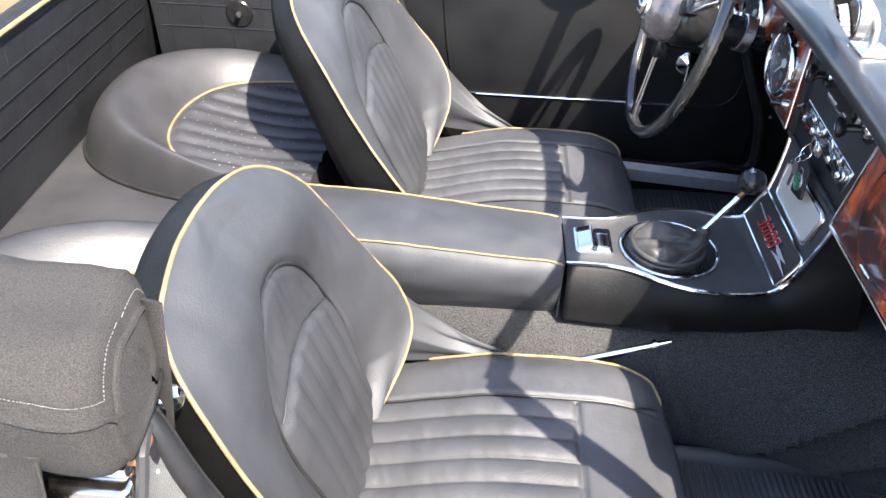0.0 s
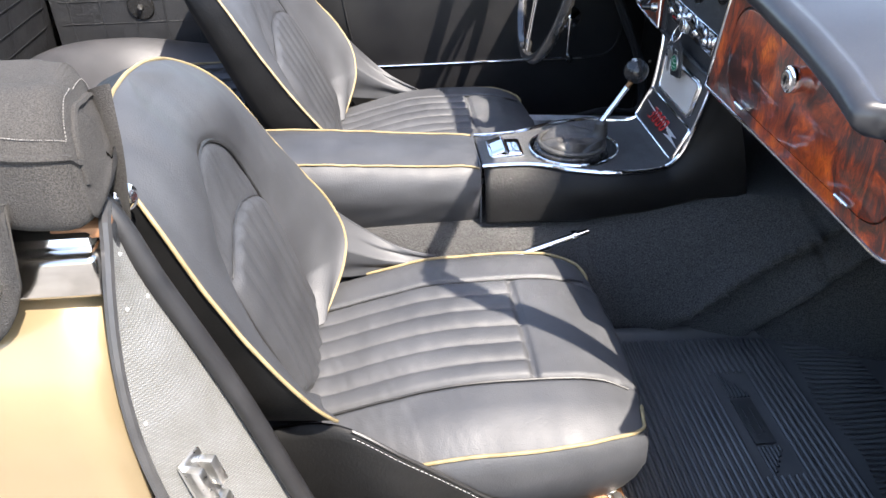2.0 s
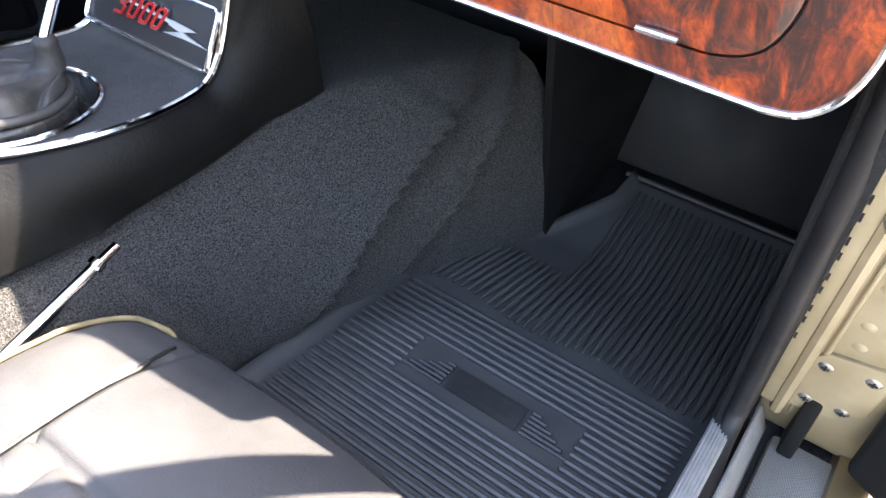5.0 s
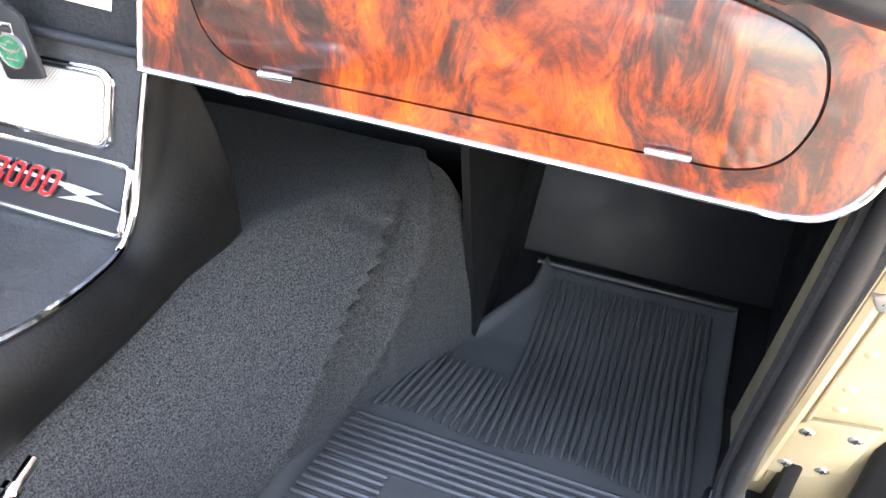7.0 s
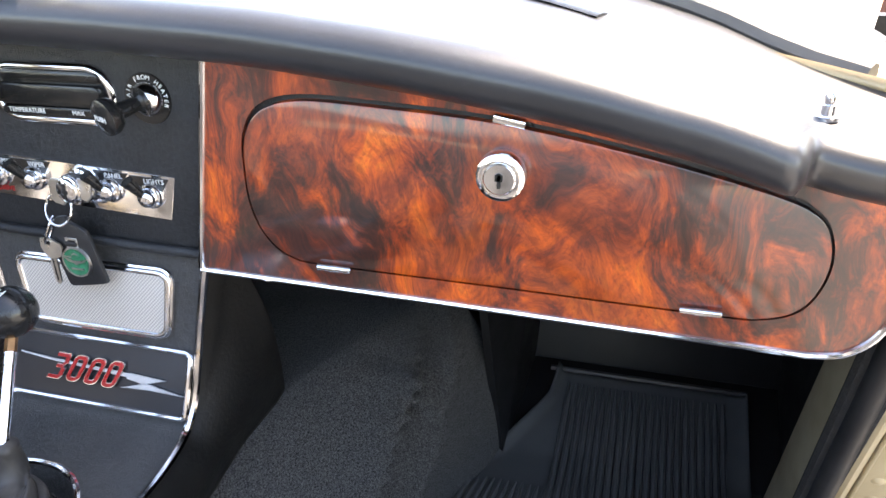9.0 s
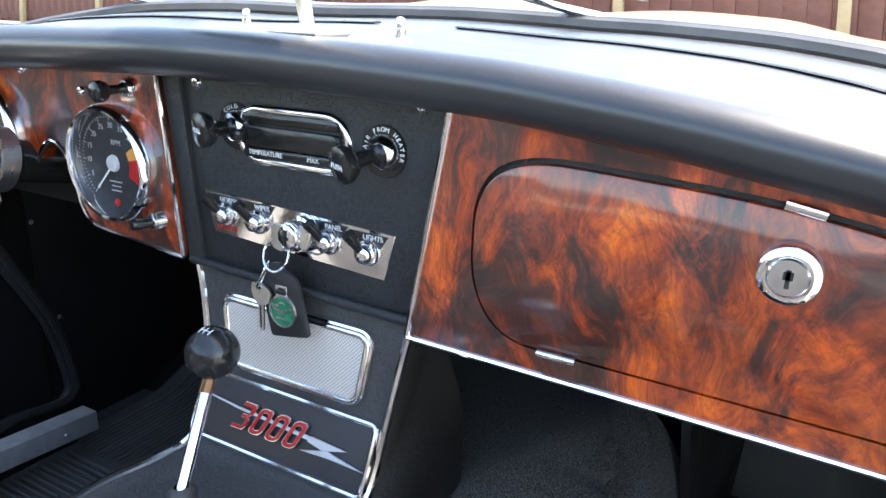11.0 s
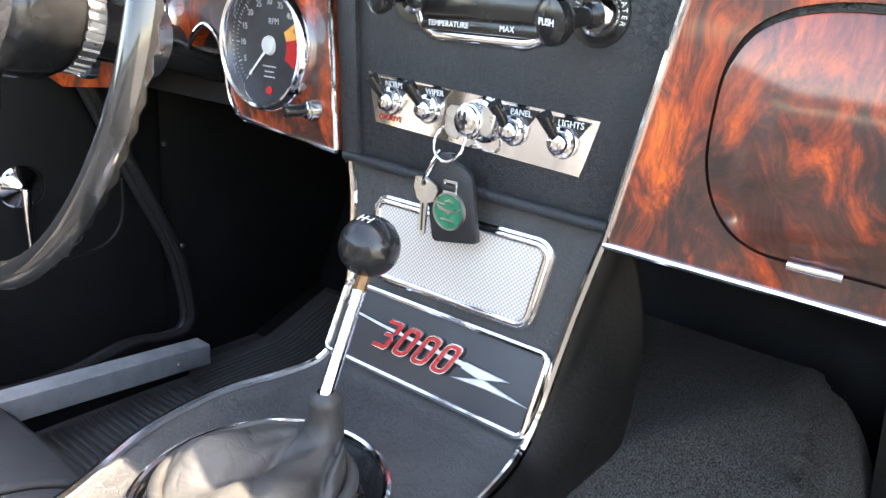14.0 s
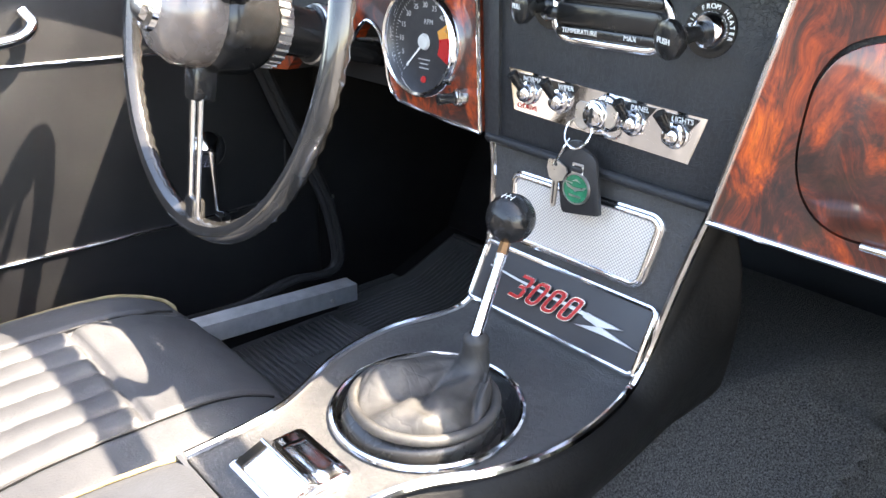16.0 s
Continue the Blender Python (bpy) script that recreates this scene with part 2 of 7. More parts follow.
def hatched(name, dark, light):
    """Embossed vinyl: a close grid of raised dots, a little soiled."""
    m = material(name, light, 0.42)
    tc = node(m, "ShaderNodeTexCoord")
    mp = node(m, "ShaderNodeMapping")
    mp.inputs["Rotation"].default_value = (radians(45), radians(20), radians(45))
    link(m, tc.outputs["Object"], mp.inputs["Vector"])
    dots = node(m, "ShaderNodeTexVoronoi", Scale=560.0, Randomness=0.12)
    link(m, mp.outputs["Vector"], dots.inputs["Vector"])
    soil = ramp(m, noise_tex(m, tc.outputs["Object"], 16.0, 6.0, 0.65), ((0.3, (0.78, 0.77, 0.74)), (0.6, (1, 1, 1))))
    mix = node(m, "ShaderNodeMixRGB")
    mix.blend_type = "MULTIPLY"
    mix.inputs[0].default_value = 1.0
    link(m, ramp(m, dots.outputs["Distance"], ((0.15, light), (0.55, dark))), mix.inputs[1])
    link(m, soil, mix.inputs[2])
    link(m, mix.outputs[0], bsdf(m).inputs["Base Color"])
    low = node(m, "ShaderNodeMath")
    low.operation = "SUBTRACT"
    low.inputs[0].default_value = 1.0
    link(m, dots.outputs["Distance"], low.inputs[1])
    link(m, bump(m, low.outputs[0], 0.6, 0.0012), bsdf(m).inputs["Normal"])
    return m


GREY_VINYL = hatched("grey_hatched_trim", (0.12, 0.122, 0.118), (0.215, 0.216, 0.208))
SILL_VINYL = hatched("silver_hatched_sill_vinyl", (0.26, 0.255, 0.245), (0.60, 0.59, 0.565))
STEM_WOOD = surface("bare_timber", (0.20, 0.085, 0.035), (0.33, 0.16, 0.07), (0.6, 0.8), 40.0)


def glass_material():
    m = material("glass", (1, 1, 1), 0.0)
    bsdf(m).inputs["Transmission Weight"].default_value = 1.0
    bsdf(m).inputs["IOR"].default_value = 1.05
    return m


GLASS = glass_material()


# ---- shapes ----
def mesh_object(name, verts, faces, mat, parent=None, label="", smooth=True):
    me = bpy.data.meshes.new(name)
    me.from_pydata([tuple(v) for v in verts], [], [tuple(f) for f in faces])
    bm = bmesh.new()
    bm.from_mesh(me)
    bmesh.ops.recalc_face_normals(bm, faces=bm.faces)
    bm.to_mesh(me)
    bm.free()
    if smooth:
        me.shade_smooth()
    me.materials.append(mat)
    ob = new(name, me)
    if parent:
        ob.parent = parent
    if label:
        ob["label"] = label
    return ob


def part(name, bm, mat, parent=None, label="", smooth=True, angle=40):
    me = bpy.data.meshes.new(name)
    bmesh.ops.recalc_face_normals(bm, faces=bm.faces)
    if smooth:
        for f in bm.faces:
            f.smooth = True
        for e in bm.edges:
            if len(e.link_faces) == 2 and e.calc_face_angle(0) > radians(angle):
                e.smooth = False
    bm.to_mesh(me)
    bm.free()
    me.materials.append(mat)
    ob = new(name, me)
    if parent:
        ob.parent = parent
    if label:
        ob["label"] = label
    return ob


def thing(name, label, category, group="", kind="", at=None):
    ob = new(name)
    ob.empty_display_size = 0.02
    if at is not None:
        ob.matrix_basis = at
    return tagged(ob, label, category, group, kind)


def box(bm, lo, hi, bevel=0.0, segments=2, m=None):
    lo, hi = Vector(lo), Vector(hi)
    r = bmesh.ops.create_cube(bm, size=1.0)
    t = Matrix.Translation((lo + hi) / 2) @ Matrix.Diagonal((*(hi - lo), 1))
    bmesh.ops.transform(bm, matrix=t, verts=r["verts"])
    if bevel:
        es = list({e for v in r["verts"] for e in v.link_edges})
        out = bmesh.ops.bevel(bm, geom=es, offset=bevel, segments=segments, affect="EDGES", profile=0.5)
        vs = list({v for f in out["faces"] for v in f.verts} | {v for v in r["verts"] if v.is_valid})
    else:
        vs = r["verts"]
    if m is not None:
        seen = set()
        todo = [v for v in vs if v.is_valid]
        while todo:
            v = todo.pop()
            if v in seen:
                continue
            seen.add(v)
            todo += [e.other_vert(v) for e in v.link_edges]
        bmesh.ops.transform(bm, matrix=m, verts=list(seen))
    return bm


def boxes(*items):
    bm = bmesh.new()
    for it in items:
        box(bm, *it)
    return bm


def frame_to(direction):
    """A turn that lays local z along direction."""
    return Vector(direction).to_track_quat("Z", "Y").to_matrix().to_4x4()


def lathe(bm, profile, m=None, n=28, closed=True):
    """Turns (radius, height) pairs round z, then lays them by m."""
    m = m or Matrix.Identity(4)
    rings = []
    for r, z in profile:
        if r < 1e-6:
            rings.append([bm.verts.new(m @ Vector((0, 0, z)))])
        else:
            rings.append([bm.verts.new(m @ Vector((r * math.cos(2 * math.pi * i / n), r * math.sin(2 * math.pi * i / n), z))) for i in range(n)])
    for a, b in zip(rings, rings[1:]):
        for i in range(n):
            j = (i + 1) % n
            if len(a) == 1 and len(b) > 1:
                bm.faces.new((a[0], b[i], b[j]))
            elif len(b) == 1 and len(a) > 1:
                bm.faces.new((a[i], b[0], a[j]))
            elif len(a) > 1:
                bm.faces.new((a[i], b[i], b[j], a[j]))
    return bm


def at_dir(p, d):
    return Matrix.Translation(p) @ frame_to(d)


def smooth_path(points, steps=8, closed=False):
    """A Catmull-Rom line through the points."""
    pts = [Vector(p) for p in points]
    n = len(pts)
    out = []
    for i in range(n if closed else n - 1):
        p0 = pts[(i - 1) % n] if closed or i else pts[0] * 2 - pts[1]
        p1, p2 = pts[i], pts[(i + 1) % n]
        p3 = pts[(i + 2) % n] if closed or i + 2 < n else p2 * 2 - p1
        for k in range(steps):
            t = k / steps
            out.append(0.5 * ((2 * p1) + (p2 - p0) * t + (2 * p0 - 5 * p1 + 4 * p2 - p3) * t * t + (3 * p1 - p0 - 3 * p2 + p3) * t ** 3))
    if not closed:
        out.append(pts[-1].copy())
    return out


def tube(bm, path, radius, n=8, closed=False, flat=1.0, up=None):
    """Sweeps a round (or flattened) bar along a line."""
    pts = [Vector(p) for p in path]
    count = len(pts)
    rings = []
    last = None
    for i, p in enumerate(pts):
        a = pts[(i - 1) % count] if closed or i else p
        b = pts[(i + 1) % count] if closed or i < count - 1 else p
        d = (b - a)
        d = d.normalized() if d.length > 1e-9 else Vector((0, 0, 1))
        ref = Vector(up) if up is not None else (last or (Vector((0, 0, 1)) if abs(d.z) < 0.9 else Vector((1, 0, 0))))
        side = (ref - d * ref.dot(d))
        side = side.normalized() if side.length > 1e-6 else d.orthogonal().normalized()
        last = side
        other = d.cross(side)
        r = radius(i / max(1, count - 1)) if callable(radius) else radius
        rings.append([bm.verts.new(p + side * (r * flat * math.cos(2 * math.pi * k / n)) + other * (r * math.sin(2 * math.pi * k / n))) for k in range(n)])
    for i in range(count if closed else count - 1):
        a, b = rings[i], rings[(i + 1) % count]
        for k in range(n):
            bm.faces.new((a[k], a[(k + 1) % n], b[(k + 1) % n], b[k]))
    if not closed:
        bm.faces.new(rings[0])
        bm.faces.new(rings[-1][::-1])
    return bm


def tube_part(name, path, radius, mat, parent=None, label="", n=8, closed=False, flat=1.0, up=None):
    return part(name, tube(bmesh.new(), path, radius, n, closed, flat, up), mat, parent, label)


def slab(bm, outline, offset, bevel=0.0, segments=2):
    """A plate: a closed outline of 3D points in one plane, thickened by the vector offset, its far rim rounded."""
    vs = [bm.verts.new(p) for p in outline]
    f = bm.faces.new(vs)
    r = bmesh.ops.extrude_face_region(bm, geom=[f])
    top = [g for g in r["geom"] if isinstance(g, bmesh.types.BMVert)]
    bmesh.ops.translate(bm, verts=top, vec=Vector(offset))
    if bevel:
        ts = set(top)
        es = list({e for v in top for e in v.link_edges if e.other_vert(v) in ts})
        bmesh.ops.bevel(bm, geom=es, offset=bevel, segments=segments, affect="EDGES", profile=0.5)
    return bm


def rounded(w0, h0, w1, h1, r, n=6):
    """The corner-rounded rectangle from (w0, h0) to (w1, h1), as 2D points."""
    out = []
    for cx, cy, a in ((w1 - r, h1 - r, 0), (w0 + r, h1 - r, 90), (w0 + r, h0 + r, 180), (w1 - r, h0 + r, 270)):
        for k in range(n + 1):
            t = radians(a + 90 * k / n)
            out.append((cx + r * math.cos(t), cy + r * math.sin(t)))
    return out


def sheet(fn, nu, nv, thick=None):
    """A grid of fn(u, v) for u, v in 0..1; thick(u, v) gives the vector to its back side."""
    verts, faces = [], []
    for i in range(nu + 1):
        for j in range(nv + 1):
            verts.append(Vector(fn(i / nu, j / nv)))
    w = nv + 1
    for i in range(nu):
        for j in range(nv):
            faces.append((i * w + j, i * w + j + 1, (i + 1) * w + j + 1, (i + 1) * w + j))
    if thick is not None:
        base = len(verts)
        for i in range(nu + 1):
            for j in range(nv + 1):
                verts.append(verts[i * w + j] + Vector(thick))
        faces += [tuple(base + k for k in f[::-1]) for f in faces]
        rim = [i * w for i in range(nu + 1)] + [nu * w + j for j in range(1, nv + 1)] + [i * w + nv for i in range(nu - 1, -1, -1)] + [j for j in range(nv - 1, 0, -1)]
        for a, b in zip(rim, rim[1:] + rim[:1]):
            faces.append((a, b, base + b, base + a))
    return verts, faces


def sheet_part(name, fn, nu, nv, mat, parent=None, label="", thick=None):
    v, f = sheet(fn, nu, nv, thick)
    return mesh_object(name, v, f, mat, parent, label)


def curve_at(points, x):
    """Straight-line reading of (x, y) pairs."""
    if x <= points[0][0]:
        return points[0][1]
    for (x0, y0), (x1, y1) in zip(points, points[1:]):
        if x <= x1:
            return y0 + (y1 - y0) * (x - x0) / (x1 - x0)
    return points[-1][1]


def ease(t):
    t = min(1.0, max(0.0, t))
    return t * t * (3 - 2 * t)


def writing(name, text, size, m, mat, parent, depth=0.0004, align="CENTER", squeeze=1.0):
    """Raised lettering, turned into a mesh, on the plane of m (local x to the right, y up)."""
    cu = bpy.data.curves.new(name, "FONT")
    cu.body, cu.size, cu.extrude, cu.align_x, cu.align_y = text, size, depth, align, "CENTER"
    ob = bpy.data.objects.new(name, cu)
    me = bpy.data.meshes.new_from_object(ob)
    bpy.data.objects.remove(ob)
    bpy.data.curves.remove(cu)
    me.transform(m @ Matrix.Diagonal((squeeze, 1, 1, 1)))
    me.materials.clear()
    me.materials.append(mat)
    made = new(name, me)
    if parent:
        made.parent = parent
    return made


# a plane that faces the cabin: text right = car's right (-y), up = z
def facing(x, y, z, lean=0.0):
    return Matrix.Translation((x, y, z)) @ Matrix(((0, 0, -1, 0), (-1, 0, 0, 0), (0, 1, 0, 0), (0, 0, 0, 1))) @ pose(0, 0, 0, lean)


def soft_curve(points, x):
    """A smoothed reading of (x, y) pairs."""
    d = 0.012
    return sum(curve_at(points, x + k * d) for k in (-2, -1, 0, 1, 2)) / 5


def plate(bm, outer, holes, offset):
    """A plate with openings: outer and holes are closed 3D outlines in one plane, offset its thickness."""
    edges, loops = [], []
    for loop in (outer, *holes):
        vs = [bm.verts.new(p) for p in loop]
        loops.append(vs)
        edges += [bm.edges.new((a, b)) for a, b in zip(vs, vs[1:] + vs[:1])]
    r = bmesh.ops.triangle_fill(bm, edges=edges, use_beauty=True)
    faces = [g for g in r["geom"] if isinstance(g, bmesh.types.BMFace)]
    e = bmesh.ops.extrude_face_region(bm, geom=faces)
    bmesh.ops.translate(bm, verts=[g for g in e["geom"] if isinstance(g, bmesh.types.BMVert)], vec=Vector(offset))
    return bm


# ---- ground and surroundings ----
ASPHALT = surface("driveway_asphalt", (0.16, 0.155, 0.15), (0.28, 0.272, 0.26), (0.8, 0.95), 2.0, 160.0, 0.004, 0.8)
FENCE_WOOD = surface("stained_fence_timber", (0.10, 0.035, 0.025), (0.2, 0.08, 0.055), (0.7, 0.9), 5.0, 60.0, 0.002, 0.5)
FENCE_POST = surface("weathered_fence_post", (0.35, 0.24, 0.12), (0.5, 0.36, 0.2), (0.7, 0.9), 5.0, 60.0, 0.002, 0.5)
GRASS = surface("lawn", (0.03, 0.07, 0.015), (0.08, 0.14, 0.03), (0.8, 0.95), 6.0, 80.0, 0.01, 1.0)
ground = part("ground", boxes(((-400, -400, -0.3), (400, 400, 0.0))), ASPHALT)
tagged(ground, "pale worn asphalt driveway under the car", "ground", kind="structure")
lawn = part("lawn", boxes(((2.5, -30, 0.002), (9.0, -3.2, 0.03), 0.01)), GRASS)
tagged(lawn, "strip of green lawn beside the driveway", "lawn", kind="structure")
fence = thing("fence", "red-brown stained timber board fence with pale posts", "fence")
FX = 5.2
board = part("fence_board", boxes(((FX, -0.0742, 0.05), (FX + 0.02, 0.0742, 1.35), 0.003)), FENCE_WOOD, fence)
for i in range(-48, 74):
    if i:
        o = new("fence_board", board.data)
        o.parent, o.location = fence, (random.uniform(-0.004, 0.004), i * 0.15, random.uniform(-0.02, 0.02))
part("arris_rail", boxes(((FX + 0.021, -7.3, 0.03), (FX + 0.05, 11.1, 1.34))), FENCE_WOOD, fence)
for i in range(-4, 7):
    part("fence_post", boxes(((FX - 0.05, i * 1.5 - 0.04, 0), (FX - 0.002, i * 1.5 + 0.04, 1.4), 0.006)), FENCE_POST, fence, "pale weathered timber fence post")

# ---- car body ----
car = thing("car_body", "gold metallic open two-seat classic sports car body", "car", kind="structure")


# right rear wing, a rounded flank behind the door opening
def rear_wing(side):
    def fn(u, v):
        x = -0.705 - 1.1 * u
        a = v * 2.2
        if a < 1.0:
            z, y = 0.20 + 0.40 * a, 0.703 + 0.010 * math.sin(a * math.pi)
        else:
            t = (a - 1.0) / 1.2 * math.pi / 2
            y = 0.62 + 0.083 * math.cos(t)
            z = 0.60 + 0.15 * math.sin(t)
        z += 0.03 * math.sin(u * 2.2)
        return (x, side * y, z)
    return fn


for side in (-1, 1):
    sheet_part("rear_wing", rear_wing(side), 24, 40, GOLD, car, thick=(0, -0.012 * side, 0))


# bonnet and front wings beyond the windscreen
def bonnet(u, v):
    x = 0.24 + 1.5 * u
    y = (v - 0.5) * 1.5
    edge = abs(y) / 0.75
    z = 0.822 - 0.10 * u ** 1.6 - 0.05 * edge ** 2 + 0.055 * math.exp(-((edge - 0.86) / 0.13) ** 2) * (0.3 + u) - 0.14 * max(0, edge - 0.9) * 8
    z += 0.025 * math.exp(-((y) / 0.22) ** 4)
    return (x, y, z)


sheet_part("bonnet", bonnet, 50, 70, GOLD, car, thick=(0, 0, -0.012))


def scuttle(u, v):
    y = (v - 0.5) * 1.46
    x0 = 0.285 - 0.62 * y * y
    x = x0 + (0.24 - x0) * u + (0.03 if u > 0.5 else 0)
    return (x, y, 0.866 - 0.10 * y * y - 0.026 * u)


sheet_part("scuttle", scuttle, 10, 50, GOLD, car, thick=(0, 0, -0.012))
for side in (-1, 1):
    # front wing flank from hinge pillar forward
    def flank(u, v, side=side):
        x = 0.19 + 1.5 * u
        t = v * math.pi / 2
        return (x, side * (0.70 + 0.055 * math.cos(t)), 0.2 + 0.55 * math.sin(t) ** 0.7 + 0.02 * math.sin(u * 3))
    sheet_part("front_wing", flank, 20, 16, GOLD, car, thick=(0, -0.012 * side, 0))
    part("outer_sill", boxes(((-0.75, side * 0.735 - 0.02, 0.16), (0.25, side * 0.735 + 0.02, 0.262), 0.012)), GOLD, car)

# floor pan, tunnel-side walls, firewall and bulkheads
floor = thing("floor", "black carpeted car floor", "floor", kind="structure")
part("floor_pan", boxes(((-1.30, -0.72, 0.20), (0.36, 0.72, 0.236))), CARPET, floor)
part("toe_board", boxes(((0.0, -0.70, -0.02), (0.17, 0.70, 0.0), 0.004, 2, Matrix.Translation((0.35, 0, 0.238)) @ pose(0, 0, 0, 0, -22, 0)),
                        ((0.0, -0.70, -0.02), (0.34, 0.70, 0.0), 0.004, 2, Matrix.Translation((0.50, 0, 0.30)) @ pose(0, 0, 0, 0, -66, 0))), TRIM_CARD, floor)
bulkhead = part("firewall", boxes(((0.60, -0.72, 0.2), (0.63, 0.72, 0.80))), TRIM_CARD, floor)


# transmission tunnel in carpet: narrow behind, swelling at the gearbox
def tunnel(u, v):
    x = -1.05 + 1.40 * u
    half = curve_at(((-1.05, 0.072), (-0.05, 0.074), (0.03, 0.092), (0.10, 0.13), (0.24, 0.21), (0.40, 0.275), (0.55, 0.295)), x)
    foot = curve_at(((-1.05, 0.138), (-0.3, 0.140), (-0.1, 0.160), (0.14, 0.205), (0.29, 0.278), (0.37, 0.305), (0.55, 0.32)), x)
    top = curve_at(((-1.05, 0.425), (-0.14, 0.427), (-0.04, 0.452), (0.06, 0.475), (0.16, 0.487), (0.28, 0.495), (0.40, 0.50), (0.55, 0.51)), x)
    a = (v - 0.5) * 2
    s = abs(a)
    if s < 0.45:
        y, z = half * 0.8 * s / 0.45, top
    else:
        t = (s - 0.45) / 0.55
        y = half * 0.8 + (foot - half * 0.8) * (1 - (1 - t) ** 2.0 * (1 - 0.25 * t))
        z = top + (0.237 - top) * t ** 1.5
    w = 0.004 * math.sin(x * 26 + s * 4) * math.sin(s * 3.1) * ease((x + 0.2) / 0.25)

    def fold(x0, slope, amp, s0, wide=0.05):
        """A lapped fold: it swells slowly and falls away steeply."""
        d = x0 + slope * (s - 0.7) - x
        k = math.exp(-d / wide) if d > 0 else ease(1 + d / 0.021) if d > -0.021 else 0.0
        k -= 0.65 * math.exp(-((d + 0.020) / 0.012) ** 2)
        return amp * k * ease((s - s0) / 0.30) * ease((1.02 - s) / 0.12)
    w += fold(0.15, -0.62, 0.040, 0.42, 0.05) + fold(0.24, -0.45, 0.036, 0.40, 0.045) + fold(0.185, 0.05, 0.006, 0.38, 0.03) + fold(-0.16, 0.2, 0.006, 0.5, 0.03)
    return (x, (y + w) * (1 if a >= 0 else -1), z + w * 0.6)


tunnel_ob = sheet_part("transmission_tunnel", tunnel, 460, 80, CARPET, None)
tagged(tunnel_ob, "black loop carpet over the transmission tunnel, creased", "carpet", kind="structure")

# kick panels beside the footwells, dark under-dash closing panel
for side in (-1, 1):
    k = part("kick_panel", boxes(((0.175, side * 0.672 - 0.008, 0.22), (0.62, side * 0.672 + 0.008, 0.80), 0.004)), TRIM_CARD)
    tagged(k, "black trimmed kick panel at the side of the footwell", "panel", kind="structure")

# ---- door openings ----
def opening(side):
    """Sill plate, step, seal and hinge pillar of one door opening."""
    s = side
    ob = thing("door_opening", "car door opening with black seal, sill plate and gold painted pillar", "door frame", kind="structure")
    part("sill_box", boxes(((-0.60, s * 0.6175 - 0.0175, 0.20), (0.16, s * 0.6175 + 0.0175, 0.296), 0.006) if s < 0 else ((-0.60, 0.60, 0.20), (0.18, 0.715, 0.294), 0.008)), TRIM_CARD, ob)
    if s > 0:
        fall = Matrix(((1, 0, 0, 0), (0, 1, 0, 0), (-0.07, 0, 1, 0), (0, 0, 0, 1)))
        sp = part("sill_plate", boxes(((-0.55, 0.551, 0.292), (0.182, 0.584, 0.324), 0.002, 2, fall)), ALLOY, ob, "ribbed aluminium sill strip")
        for k in range(9):
            tube_part("tread_rib", [(-0.55, 0.5545 + 0.0033 * k, 0.3625), (0.180, 0.5545 + 0.0033 * k, 0.3114)], 0.0009, ALLOY, sp, "", 6)
        for x in (-0.38, -0.12, 0.13):
            b = bmesh.new()
            lathe(b, ((0.0, 0.002), (0.003, 0.0015), (0.004, 0.0)), at_dir((x, 0.551, 0.305 - 0.07 * x), (0, -1, 0)), 12)
            part("screw", b, STEEL, sp)
    else:
        sp = part("sill_plate", boxes(((-0.52, s * 0.610 - 0.010, 0.300), (0.128, s * 0.610 + 0.010, 0.322), 0.002)), ALLOY, ob, "ribbed aluminium sill strip")
        for k in range(6):
            tube_part("tread_rib", [(-0.52, s * (0.6025 + 0.003 * k), 0.3222), (0.127, s * (0.6025 + 0.003 * k), 0.3222)], 0.0008, ALLOY, sp, "", 6)
    if s < 0:
        part("sill_step", boxes(((-0.64, s * 0.690 - 0.05, 0.22), (0.20, s * 0.690 + 0.035, 0.252), 0.006)), SILL_VINYL, ob, "silver hatched vinyl sill covering")

        def flank(u, v):
            x = -0.62 + (0.79 + 0.03 * v) * u
            return (x, s * (0.634 + 0.014 * v), 0.308 - 0.056 * v + 0.002 * math.sin(x * 30))
        sheet_part("sill_flank", flank, 40, 6, SILL_VINYL, ob, "silver hatched vinyl sill covering", thick=(0, -s * 0.004, 0))
    path = [(-0.745, 0.596, 0.822), (-0.722, 0.598, 0.815), (-0.703, 0.606, 0.79), (-0.684, 0.612, 0.735), (-0.662, 0.614, 0.672), (-0.639, 0.616, 0.602), (-0.618, 0.618, 0.528), (-0.592, 0.622, 0.436), (-0.565, 0.632, 0.36), (-0.52, 0.640, 0.322),
            (-0.42, 0.640, 0.308), (-0.1, 0.636, 0.300), (0.003, 0.628, 0.300)]
    if s < 0:
        path += [(0.045, 0.622, 0.302), (0.092, 0.617, 0.311), (0.114, 0.616, 0.325), (0.119, 0.616, 0.350), (0.107, 0.616, 0.418), (0.076, 0.616, 0.523), (0.034, 0.615, 0.658), (0.012, 0.612, 0.745)]
    else:
        path += [(0.09, 0.622, 0.318), (0.155, 0.62, 0.311), (0.182, 0.62, 0.322), (0.184, 0.62, 0.36), (0.164, 0.62, 0.448), (0.122, 0.62, 0.538), (0.085, 0.62, 0.618), (0.025, 0.612, 0.75)]
    line = smooth_path([(x, s * y, z) for x, y, z in path], 8)
    tube_part("door_seal", line, 0.0098 if s < 0 else 0.0072, SEAL_RUBBER, ob, "black rolled rubber door seal", 10)
    inner = smooth_path([(x + (0.006 if x > 0 else -0.004), s * (y - 0.010), z + 0.003) for x, y, z in path], 8)
